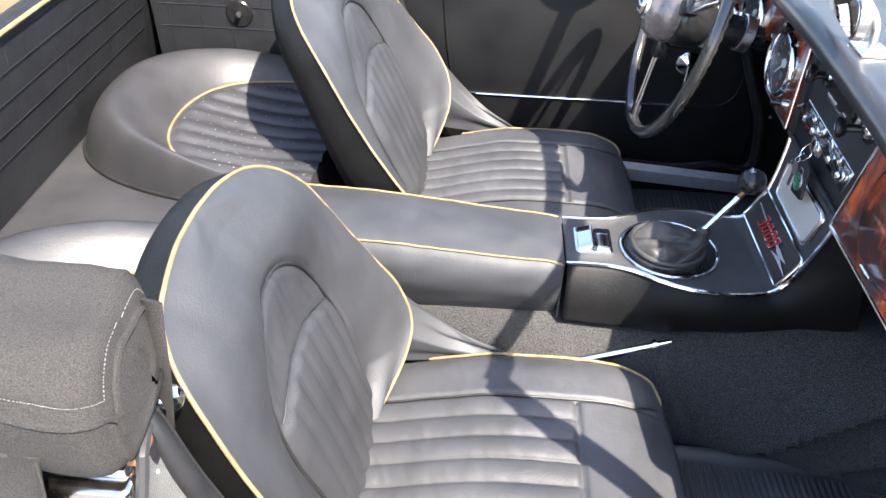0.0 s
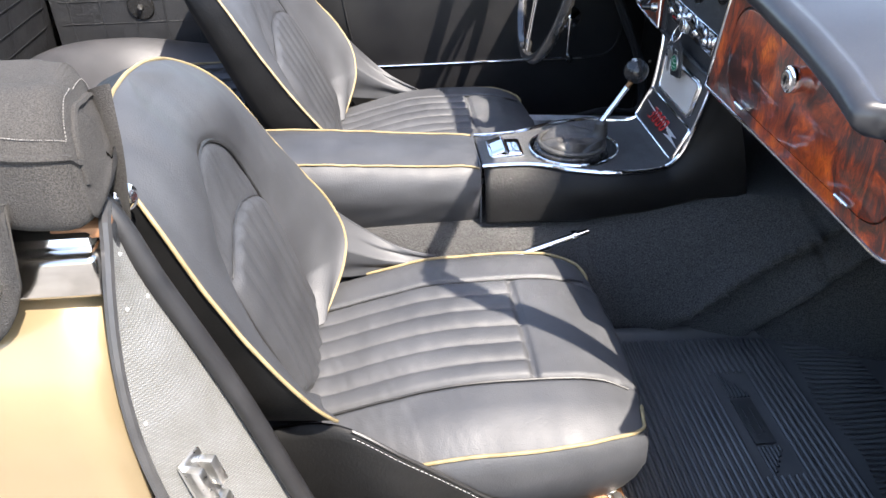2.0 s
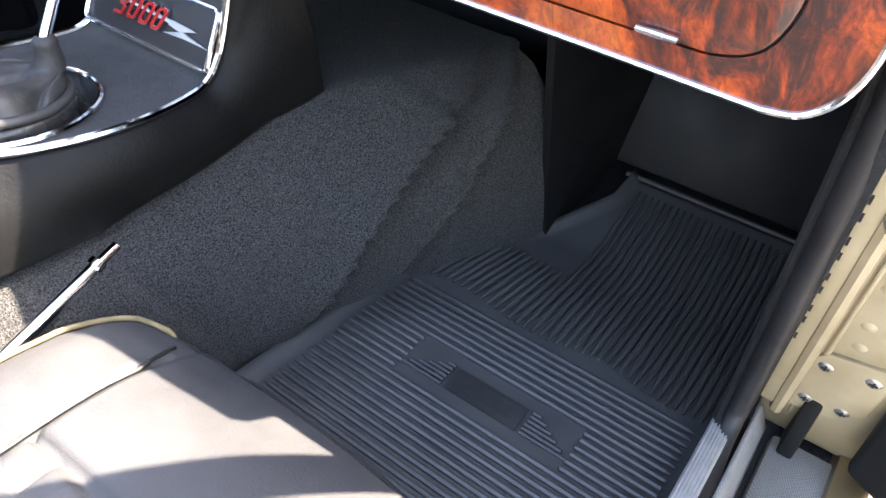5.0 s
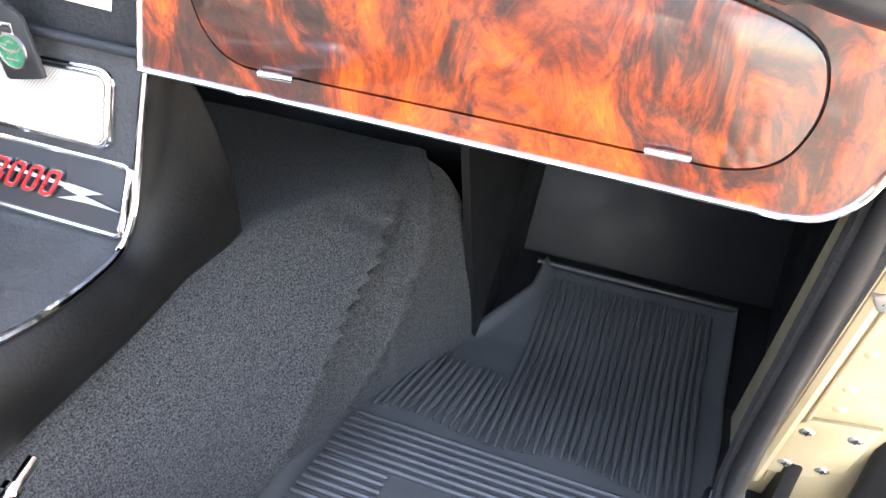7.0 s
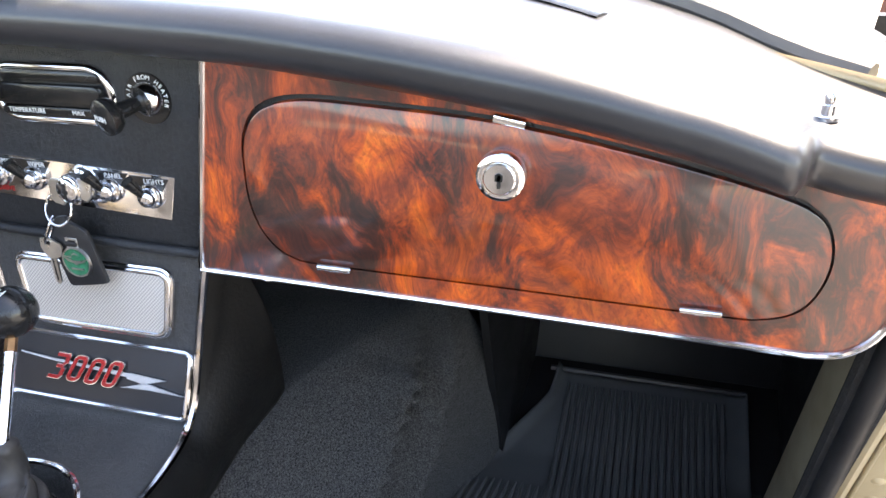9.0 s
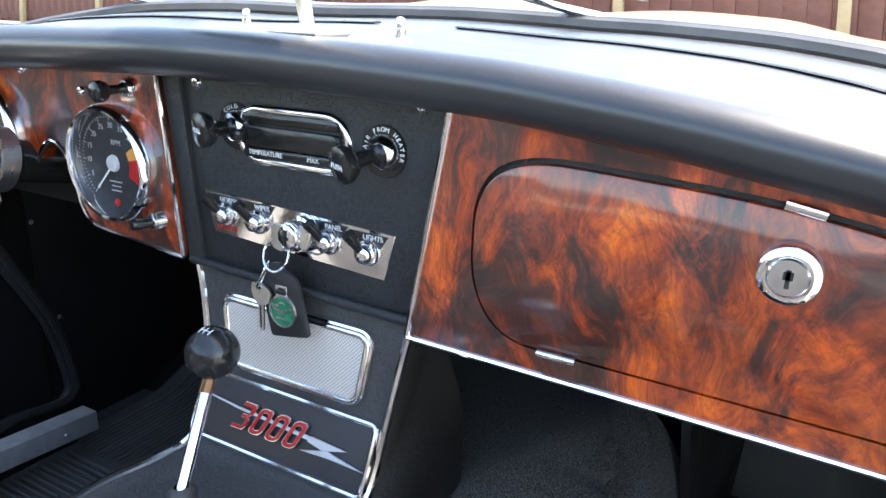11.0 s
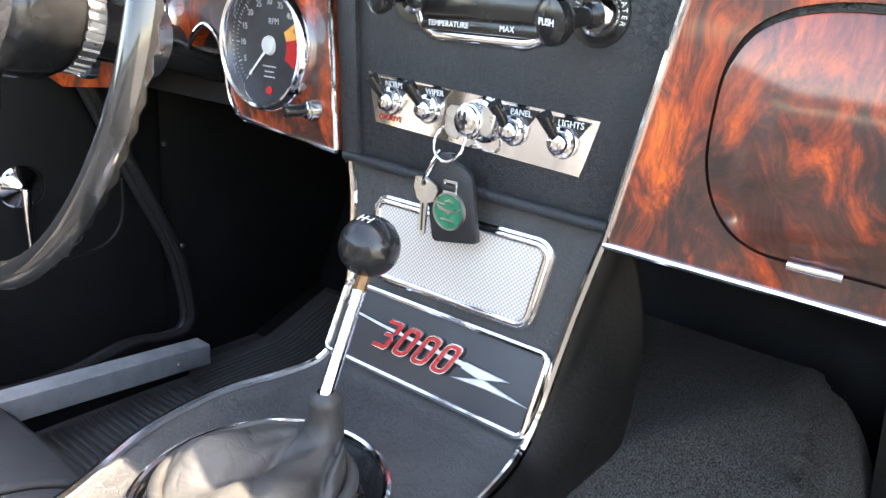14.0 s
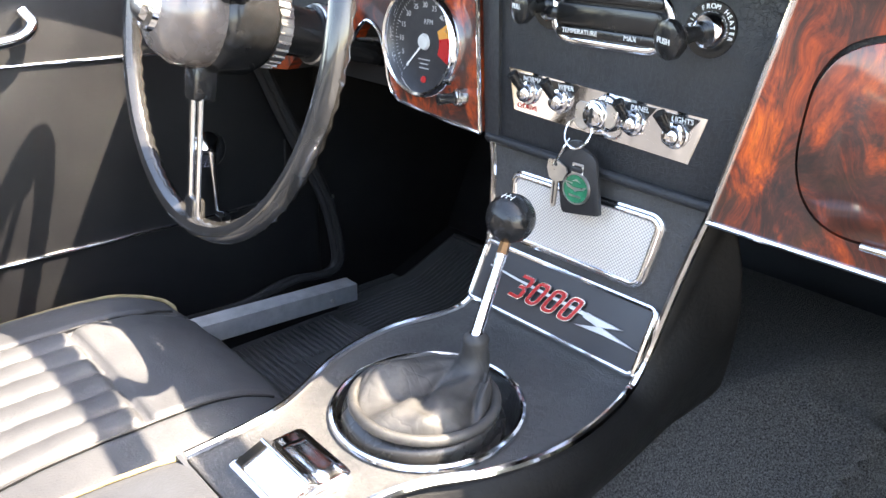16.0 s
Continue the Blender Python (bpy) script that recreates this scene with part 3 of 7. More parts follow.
    tube_part("draught_welt", inner, 0.0065, FELT, ob, "black felt draught edging", 8)
    if s > 0:
        return ob
    # hinge pillar, raked like the screen post: flange, two ridges and the wide hinge face
    rake = Matrix(((1, 0, -0.36, 0.165 + 0.36 * 0.38), (0, 1, 0, 0), (0, 0, 1, 0), (0, 0, 0, 1)))

    def on(y, z, o=0.0):
        return rake @ Vector((-o, s * y, z))
    part("hinge_pillar", boxes(((0.0, s * 0.6925 - 0.0625, 0.25), (0.11, s * 0.6925 + 0.0625, 0.78), 0.004, 2, rake)), GOLD_DULL, ob)
    part("flange_return", boxes(((-0.040, s * 0.622 - 0.005, 0.29), (-0.004, s * 0.622 + 0.005, 0.76), 0.002, 2, rake)), FELT, ob)
    part("seal_flange", boxes(((-0.006, s * 0.633 - 0.008, 0.30), (0.006, s * 0.633 + 0.008, 0.76), 0.002, 2, rake)), GOLD_DULL, ob)
    for y, r in ((0.646, 0.0072), (0.6575, 0.0022)):
        tube_part("pillar_ridge", [on(y, 0.29 + 0.047 * k, 0.002) for k in range(11)], r, GOLD_DULL, ob, "", 8)
    for k in range(9):
        z = 0.42 + 0.022 * k + 0.004 * (k % 2)
        part("flange_slot", boxes(((-0.0068, s * 0.629 - 0.001, z), (-0.0058, s * 0.629 + 0.001, z + 0.009), 0, 1, rake)), SEAM, ob)
    for z0, z1 in ((0.31, 0.42),):
        outline = [on(y, z, 0.0) for y, z in ((0.652, z0), (0.690, z0 + 0.012), (0.712, z0 + 0.04), (0.712, z1 + 0.01), (0.660, z1 - 0.002), (0.652, z1 - 0.012))]
        hp = part("hinge_plate", slab(bmesh.new(), outline, rake.to_3x3() @ Vector((-0.005, 0, 0)), 0.0015), GOLD_DULL, ob)
        for y, z in ((0.662, z0 + 0.026), (0.662, z1 - 0.022), (0.694, z0 + 0.030), (0.699, z1 - 0.014)):
            b = bmesh.new()
            q = on(y, z, 0.005)
            lathe(b, ((0.0, 0.0022), (0.0045, 0.0016), (0.0068, 0.0)), at_dir(q, (-1, 0, -0.36)), 14)
            sc = part("screw", b, STEEL, hp)
            part("cross_slot", boxes(((-0.0078, s * y - 0.0035, z - 0.0008), (-0.0068, s * y + 0.0035, z + 0.0008), 0, 1, rake), ((-0.0078, s * y - 0.0008, z - 0.0035), (-0.0068, s * y + 0.0008, z + 0.0035), 0, 1, rake)), SEAM, hp)
    arm = [on(y, z, 0.004) for y, z in ((0.640, 0.590), (0.652, 0.597), (0.672, 0.588), (0.700, 0.600), (0.712, 0.585), (0.705, 0.515), (0.694, 0.515), (0.690, 0.560), (0.680, 0.572), (0.664, 0.572), (0.648, 0.576))]
    ha = part("hinge_arm", slab(bmesh.new(), arm, rake.to_3x3() @ Vector((-0.007, 0, 0)), 0.002), STEEL, ob, "grey steel check arm")
    for y, z in ((0.659, 0.583), (0.698, 0.535)):
        b = bmesh.new()
        lathe(b, ((0.0, 0.005), (0.0045, 0.0045), (0.006, 0.002), (0.006, 0.0)), at_dir(on(y, z, 0.011), (-1, 0, -0.36)), 6)
        part("bolt", b, STEEL, ha)
    for y, z in ((0.667, 0.651), (0.672, 0.47), (0.669, 0.52), (0.675, 0.44), (0.70, 0.66)):
        b = bmesh.new()
        lathe(b, ((0.0, 0.0022), (0.004, 0.0016), (0.0062, 0.0)), at_dir(on(y, z, 0.0), (-1, 0, -0.36)), 14)
        part("screw", b, STEEL if z > 0.6 else GOLD_DULL, ob)
    # latch bracket at the top of the pillar
    part("bracket", boxes(((-0.012, s * 0.632 - 0.006, 0.665), (-0.004, s * 0.632 + 0.010, 0.725), 0.002, 2, rake), ((-0.016, s * 0.640 - 0.002, 0.66), (-0.004, s * 0.640 + 0.002, 0.73), 0.001, 2, rake)), STEEL, ob, "small steel bracket")
    return ob


opening(-1)
opening(1)

# shut face behind each door
FACE_OUT = ((0.22, -0.630, 0.690), (0.35, -0.655, 0.700), (0.50, -0.685, 0.705), (0.60, -0.698, 0.702), (0.66, -0.702, 0.696), (0.71, -0.704, 0.680), (0.75, -0.703, 0.662), (0.785, -0.701, 0.645), (0.81, -0.699, 0.628))
FACE_IN = ((0.22, -0.535), (0.36, -0.570), (0.436, -0.595), (0.528, -0.620), (0.602, -0.641), (0.672, -0.664), (0.735, -0.686), (0.81, -0.703))


def face_at(v, z):
    """A point of the shut face: v runs from the seal outward."""
    o = Vector((soft_curve([(a, b) for a, b, c in FACE_OUT], z), soft_curve([(a, c) for a, b, c in FACE_OUT], z), z))
    i = Vector((soft_curve(FACE_IN, z) - 0.004, 0.606, z))
    return i.lerp(o, v) + Vector((0.006 * math.sin(v * math.pi) * ease((0.78 - z) / 0.1), 0, 0))


def shut_face(side):
    s = side
    ob = thing("door_pillar", "rear door pillar with silver hatched vinyl trim, steel striker and chrome capping", "pillar", kind="structure")

    def fn(u, v):
        p = face_at(v, 0.22 + 0.588 * u)
        return (p.x, s * p.y, p.z)
    sheet_part("trim_face", fn, 40, 12, GREY_VINYL, ob, "silver grey hatched vinyl trim", thick=(-0.003, 0, 0))
    edge = [face_at(1.0, 0.24 + 0.567 * k / 40) for k in range(41)] + [face_at(0.6, 0.812), face_at(0.2, 0.811)]
    tube_part("edge_welt", [(p.x + 0.001, s * (p.y + 0.003), p.z) for p in edge], 0.0048, RUBBER, ob, "", 8)
    # striker: plate, two lugs and a wedge
    p = face_at(0.74, 0.555)
    m = Matrix.Translation((p.x, s * p.y, p.z)) @ pose(0, 0, 0, 0, -14, s * 24)
    st = boxes(((0.001, -0.014, -0.034), (0.007, 0.014, 0.034), 0.003, 2, m), ((0.006, -0.015, -0.010), (0.026, -0.006, 0.030), 0.002, 2, m), ((0.006, 0.004, -0.006), (0.022, 0.014, 0.024), 0.002, 2, m), ((0.006, -0.013, -0.034), (0.018, 0.013, -0.020), 0.003, 2, m))
    part("door_striker", st, STEEL, ob, "worn steel door striker")
    cap = boxes(((-0.790, s * 0.632 - 0.028, 0.754), (-0.704, s * 0.632 + 0.028, 0.792), 0.006, 3))
    # dark brownish reflection of the capping's side is put into its colour
    part("chrome_capping", cap, DARK_CHROME, ob, "chrome waist capping, darkened for its brownish reflection")
    part("capping_lip", boxes(((-0.790, s * 0.618 - 0.03, 0.789), (-0.708, s * 0.618 + 0.028, 0.803), 0.005, 2)), CHROME, ob)
    for z, v in ((0.772, 0.45), (0.735, 0.70), (0.728, 0.28), (0.645, 0.90)):
        b = bmesh.new()
        q = face_at(v, z)
        lathe(b, ((0.0, 0.0012), (0.0014, 0.0009), (0.0020, 0.0)), at_dir((q.x, s * q.y, q.z), (1, s * 0.3, 0.2)), 12)
        part("screw", b, DOT_PAINT, ob)
    return ob


shut_face(-1)
shut_face(1)

# inner side walls and rear bulkhead
rear_trim = thing("rear_bulkhead", "black quilted vinyl rear bulkhead with yellow piped top edge", "panel", kind="structure")
SLOPE = Matrix(((1, 0, 0.14, -0.14 * 0.795), (0, 1, 0, 0), (0, 0, 1, 0), (0, 0, 0, 1)))
part("bulkhead_panel", boxes(((-1.25, -0.70, 0.22), (-1.21, 0.70, 0.80), 0.012, 3, SLOPE)), VINYL, rear_trim)
for k in range(5):
    tube_part("quilt_line", [SLOPE @ Vector((-1.2085, y, 0.60 + 0.045 * k)) for y in (-0.66, 0.60)], 0.0007, VINYL, rear_trim, "", 6)
for k in range(8):
    tube_part("quilt_line", [SLOPE @ Vector((-1.2085, -0.60 + 0.17 * k, z)) for z in (0.56, 0.785)], 0.0005, VINYL, rear_trim, "", 6)
tube_part("top_piping", [(-1.207, -0.70, 0.795), (-1.207, 0.70, 0.795)], 0.004, PIPING, rear_trim, "yellow piping", 8)
for s in (-1, 1):
    w = thing("side_trim", "black vinyl rear side trim with stitched grid", "panel", kind="structure")
    part("trim_board", boxes(((-1.22, s * 0.617 - 0.012, 0.22), (-0.70, s * 0.617 + 0.012, 0.80), 0.006)), VINYL, w)
    for k in range(3):
        tube_part("stitch_line", [(-1.2, s * 0.6045, 0.60 + 0.05 * k), (-0.72, s * 0.6045, 0.60 + 0.05 * k)], 0.0010, VINYL, w, "", 6)
    for k in range(6):
        tube_part("stitch_line", [(-1.18 + 0.07 * k, s * 0.6045, 0.53), (-1.18 + 0.07 * k, s * 0.6045, 0.79)], 0.0010, VINYL, w, "", 6)
    b = bmesh.new()
    lathe(b, ((0.0, 0.006), (0.006, 0.006), (0.008, 0.003), (0.027, 0.003), (0.03, 0.0)), at_dir((-1.02, s * 0.604, 0.635), (0, -s, 0)), 24)
    part("belt_anchor", b, BLACK_PLASTIC, w, "round black anchor cover")
    b = bmesh.new()
    lathe(b, ((0.0, 0.014), (0.005, 0.013), (0.007, 0.006)), at_dir((-1.02, s * 0.604, 0.635), (0, -s, 0)), 6)
    part("anchor_bolt", b, STEEL, w)
parcel = part("rear_shelf", boxes(((-1.262, -0.61, 0.40), (-0.80, 0.61, 0.505), 0.02, 3)), REAR_HIDE)
tagged(parcel, "black vinyl covered rear seat base", "shelf", kind="structure")
part("rear_deck", boxes(((-1.9, -0.62, 0.70), (-1.25, 0.62, 0.78), 0.03, 3)), GOLD, car)


# ---- front seats ----
SEAT_RIM = ((0.36, -0.622), (0.40, -0.592), (0.44, -0.562), (0.48, -0.5535), (0.54, -0.580), (0.60, -0.616), (0.66, -0.647), (0.72, -0.6747), (0.76, -0.6957), (0.79, -0.7185), (0.81, -0.736), (0.829, -0.750))
SEAT_MID = ((0.36, -0.602), (0.40, -0.606), (0.44, -0.613), (0.50, -0.626), (0.56, -0.641), (0.62, -0.659), (0.72, -0.690), (0.80, -0.722), (0.829, -0.748))
SEAT_OUTLINE = ((0.094, 0.40), (0.159, 0.44), (0.210, 0.485), (0.231, 0.54), (0.225, 0.60), (0.213, 0.66), (0.199, 0.72), (0.184, 0.76), (0.158, 0.79), (0.116, 0.812), (0.062, 0.825), (0.0, 0.829))
SEAT_OUTLINE = [(max(0.0, p.x), p.y) for p in smooth_path([(a, b, 0) for a, b in SEAT_OUTLINE + ((-0.062, 0.825),)], 12)[:133]]
SEAT_HALF = [(z, h) for h, z in SEAT_OUTLINE]

ARCH_TOP = 0.742


def arch_half(z):
    """Half width of the stitched arch panel on the backrest."""
    d = ARCH_TOP - z
    if d <= 0:
        return 0.0
    if d < 0.19:
        return 0.122 * math.sqrt(1 - (1 - d / 0.19) ** 2)
    return 0.122 - 0.016 * min(1, (d - 0.19) / 0.14)


def pleat_line(y):
    """Height of the seam between plain and pleated hide inside the arch."""
    return PLEAT_Z - PLEAT_BOW * y * y


PLEAT_Z, PLEAT_BOW = 0.652, 3.0


def arch_depth(y, z):
    """Distance inside the arch seam, negative outside it."""
    d = ARCH_TOP - z
    if d > 0.19:
        return min(arch_half(z), 0.72 * curve_at(SEAT_HALF, z)) - abs(y)
    return (1 - math.hypot(y / 0.122, (0.19 - d) / 0.19)) * 0.135


def back_front(y, z, half=None):
    half = max(0.02, curve_at(SEAT_HALF, z)) if half is None else max(0.0015, half)
    rim, mid = soft_curve(SEAT_RIM, z), soft_curve(SEAT_MID, z)
    round_off = ease(half / 0.11)
    mid = rim + (mid - rim) * round_off
    h = min(0.122 * ease((ARCH_TOP + 0.035 - z) / 0.20), half * 0.66)
    s = max(0.0, min(1.0, (abs(y) - h) / (half - h)))
    over = ease((z - 0.66) / 0.11) * ease((0.832 - z) / 0.07) * round_off
    x = mid + (rim - mid) * s ** 1.7 + (0.010 * math.sin(math.pi * s) ** 2 + 0.002 * noise.noise(Vector((y * 16, z * 7, 3.1)))) * round_off + 0.016 * over * (1 - s ** 3)
    d = arch_depth(y, z)
    x -= 0.0050 * math.exp(-(d / 0.005) ** 2)
    if d > 0:
        x += 0.005 * ease(d / 0.04)
        below = ease((pleat_line(y) - z) / 0.010)
        x += (0.0045 * abs(math.sin(math.pi * (y / 0.033 + 0.5))) ** 0.55 * ease(d / 0.02) + 0.0015) * below
        x -= 0.0030 * math.exp(-((z - pleat_line(y)) / 0.0035) ** 2)
        x += 0.0014 * noise.noise(Vector((y * 90, z * 26, 5.0))) * (1 - below)
    x += 0.0011 * noise.noise(Vector((y * 46, z * 22, 1.1))) * round_off
    return x


def seat_back(parent, lean, wide, recline, both):
    nv = 120
    verts, faces = [], []
    w = nv + 1
    for half, z in SEAT_OUTLINE:
        half = max(0.0015, half)
        for j in range(w):
            y = half * math.sin((j / nv - 0.5) * math.pi * 0.94) / math.sin(0.47 * math.pi)
            verts.append((back_front(y, z, half), y, z))
    nu = len(SEAT_OUTLINE) - 1
    for i in range(nu):
        for j in range(nv):
            faces.append((i * w + j, i * w + j + 1, (i + 1) * w + j + 1, (i + 1) * w + j))
    rim = [i * w for i in range(nu + 1)] + [nu * w + j for j in range(1, nv)] + [i * w + nv for i in range(nu, -1, -1)]
    mesh_object("backrest", verts, faces, LEATHER, parent)
    # shell: rings from the rim to the back
    path = [Vector(verts[k]) for k in rim]
    vs, fs = [], []
    n = len(path)
    for ring, (back, shrink) in enumerate(((0.0, 1.0), (0.008, 0.990), (0.022, 0.972), (0.040, 0.945), (0.058, 0.88), (0.07, 0.70), (0.078, 0.4), (0.080, 0.02))):
        for p in path:
            c = Vector((p.x, 0, min(p.z, 0.60)))
            q = c + (p - c) * shrink
            k = ease(ring / 4)
            x = p.x * (1 - k) + (soft_curve(SEAT_MID, q.z) - 0.005) * k
            vs.append((x - back, q.y, q.z))
    for r in range(7):
        for i in range(n - 1):
            fs.append((r * n + i, r * n + i + 1, (r + 1) * n + i + 1, (r + 1) * n + i))
    mesh_object("backrest_shell", vs, fs, SHADED_SIDE_VINYL, parent)
    left = [Vector((back_front(-h, z, h) - 0.001, -h - 0.0008, z)) for h, z in SEAT_OUTLINE[:-4:3]]
    right = [Vector((p.x, -p.y, p.z)) for p in left[::-1]]
    left = [p for p in left if both or p.z > 0.468]
    pipe = smooth_path(left + [Vector((back_front(0, 0.829, 0.004) - 0.001, 0, 0.830))] + right, 3)
    tube_part("backrest_piping", pipe, 0.0023, PIPING, parent, "yellow piping", 8)
    # seam of the arch
    left = []
    for k in range(26):
        z = ARCH_TOP - 0.322 * (1 - k / 26) ** 2.2
        y = -min(arch_half(z), 0.72 * curve_at(SEAT_HALF, z))
        left.append((back_front(y, z) + 0.002, y, z))
    top = [(back_front(0, ARCH_TOP) + 0.002, 0, ARCH_TOP + 0.001)]
    right = [(x, -y, z) for x, y, z in left[::-1]]
    tube_part("arch_seam", smooth_path(left + top + right, 3), 0.0026, SEAM, parent, "black piped seam", 6)
    cross = []
    for k in range(21):
        y = -0.104 + 0.208 * k / 20
        cross.append((back_front(y, pleat_line(y)) + 0.0015, y, pleat_line(y)))
    tube_part("cross_seam", smooth_path(cross, 2), 0.0013, SEAM, parent, "", 6)
    # the whole back leans a little sideways and reclines
    for ob in parent.children:
        for v in ob.data.vertices:
            x, y, z = v.co
            k = ease((z - 0.36) / 0.14)
            y *= wide
            v.co = (x - recline * max(0.0, z - 0.45), y + lean * max(0.0, z - 0.45), z + lean * y * k)


CUSH_BACK, CUSH_FRONT, CUSH_HALF, SEAM_Y = -0.66, -0.172, 0.205, 0.108


def cushion_top(x, y):
    a = abs(y) / CUSH_HALF
    f = (x - CUSH_BACK) / (CUSH_FRONT - CUSH_BACK)
    z = 0.385 + 0.047 * ease(f / 0.55) - 0.010 * ease((f - 0.72) / 0.28)
    seam = SEAM_Y
    z += 0.006 * (1 - (y / CUSH_HALF) ** 2)
    t_seam = -0.312
    if abs(y) < seam and x < t_seam:
        k = abs(math.sin(math.pi * y / 0.036))
        z += (-0.006 + 0.0088 * k ** 0.42) * ease((seam - abs(y)) / 0.006) * ease((t_seam - x) / 0.006)
    z -= 0.006 * math.exp(-((abs(y) - seam) / 0.0045) ** 2) * (1 if x < CUSH_FRONT - 0.03 else 0.5)
    if abs(y) < seam:
        z -= 0.008 * math.exp(-((x - t_seam) / 0.004) ** 2)
    z -= 0.022 * max(0, (a - 0.72) / 0.28) ** 2
    z -= 0.030 * max(0, (f - 0.82) / 0.18) ** 2.2
    z += 0.0018 * noise.noise(Vector((x * 16, y * 14, 1.7))) + 0.0007 * noise.noise(Vector((x * 60, y * 30, 4.0))) + 0.0010 * noise.noise(Vector((x * 130 + y * 40, y * 24, 6.0))) * ease((-0.30 - x) / 0.2)
    return z


def cushion(parent):
    nu, nv = 120, 200
    verts, faces = [], []
    w = nv + 1
    for i in range(nu + 1):
        for j in range(w):
            a, b = 2 * i / nu - 1, 2 * j / nv - 1
            x = (CUSH_BACK + CUSH_FRONT) / 2 + (CUSH_FRONT - CUSH_BACK) / 2 * a * math.sqrt(1 - 0.30 * b * b / 2 if a > 0 else 1)
            y = CUSH_HALF * b * math.sqrt(1 - (0.50 * a ** 4 / 2 if a > 0 else 0.12 * a * a))
            verts.append((x, y, cushion_top(x, y)))
    for i in range(nu):
        for j in range(nv):
            faces.append((i * w + j, i * w + j + 1, (i + 1) * w + j + 1, (i + 1) * w + j))
    top = mesh_object("cushion", verts, faces, LEATHER_CENTRE, parent)
    rim = [i * w for i in range(nu + 1)] + [nu * w + j for j in range(1, nv)] + [i * w + nv for i in range(nu, -1, -1)]
    path = [Vector(verts[k]) for k in rim]
    vs, fs = [], []
    n = len(path)
    steps = ((0.0, 0.0), (0.006, 0.006), (0.022, 0.012), (0.05, 0.012), (0.085, 0.004), (0.115, -0.010), (0.135, -0.022), (0.15, -0.05))
    for drop, out in steps:
        for p in path:
            d = Vector((p.x + 0.40, p.y, 0))
            d = d.normalized()
            ruck = 0.002 * noise.noise(Vector((p.x * 30, p.y * 30, drop * 40)))
            vs.append((p.x + d.x * (out + ruck), p.y + d.y * (out + ruck), max(0.255, p.z - drop)))
    for r in range(len(steps) - 1):
        for i in range(n - 1):
            fs.append((r * n + i, r * n + i + 1, (r + 1) * n + i + 1, (r + 1) * n + i))
    mesh_object("cushion_border", vs, fs, LEATHER, parent)
    for s in (-1, 1):
        # piping along the sides, turning down over the front corner
        pipe = [p + (Vector((p.x + 0.40, p.y, 0)).normalized() * 0.002) + Vector((0, 0, 0.0022)) for p in path if p.x > -0.53 and p.y * s > 0.14]
        pipe.sort(key=lambda p: p.x)
        end = pipe[-1]
        pipe = pipe[::5] + [end + Vector((0.002, -s * 0.001, -0.003)), end + Vector((0.002, -s * 0.006, -0.012))]
        tube_part("cushion_piping", smooth_path(pipe, 3), 0.0024, PIPING, parent, "yellow piping", 8)
    for s in (-1, 1):
        line = [(x, s * SEAM_Y, cushion_top(x, s * SEAM_Y) + 0.003) for x in [CUSH_BACK + 0.03 + 0.0235 * k for k in range(18)]]
        line += [(-0.215, s * 0.112, cushion_top(-0.215, s * 0.112) + 0.0025), (-0.192, s * 0.118, cushion_top(-0.192, s * 0.118) + 0.0015)]
        tube_part("cushion_seam", smooth_path(line, 2), 0.0018, SEAM, parent, "", 6)


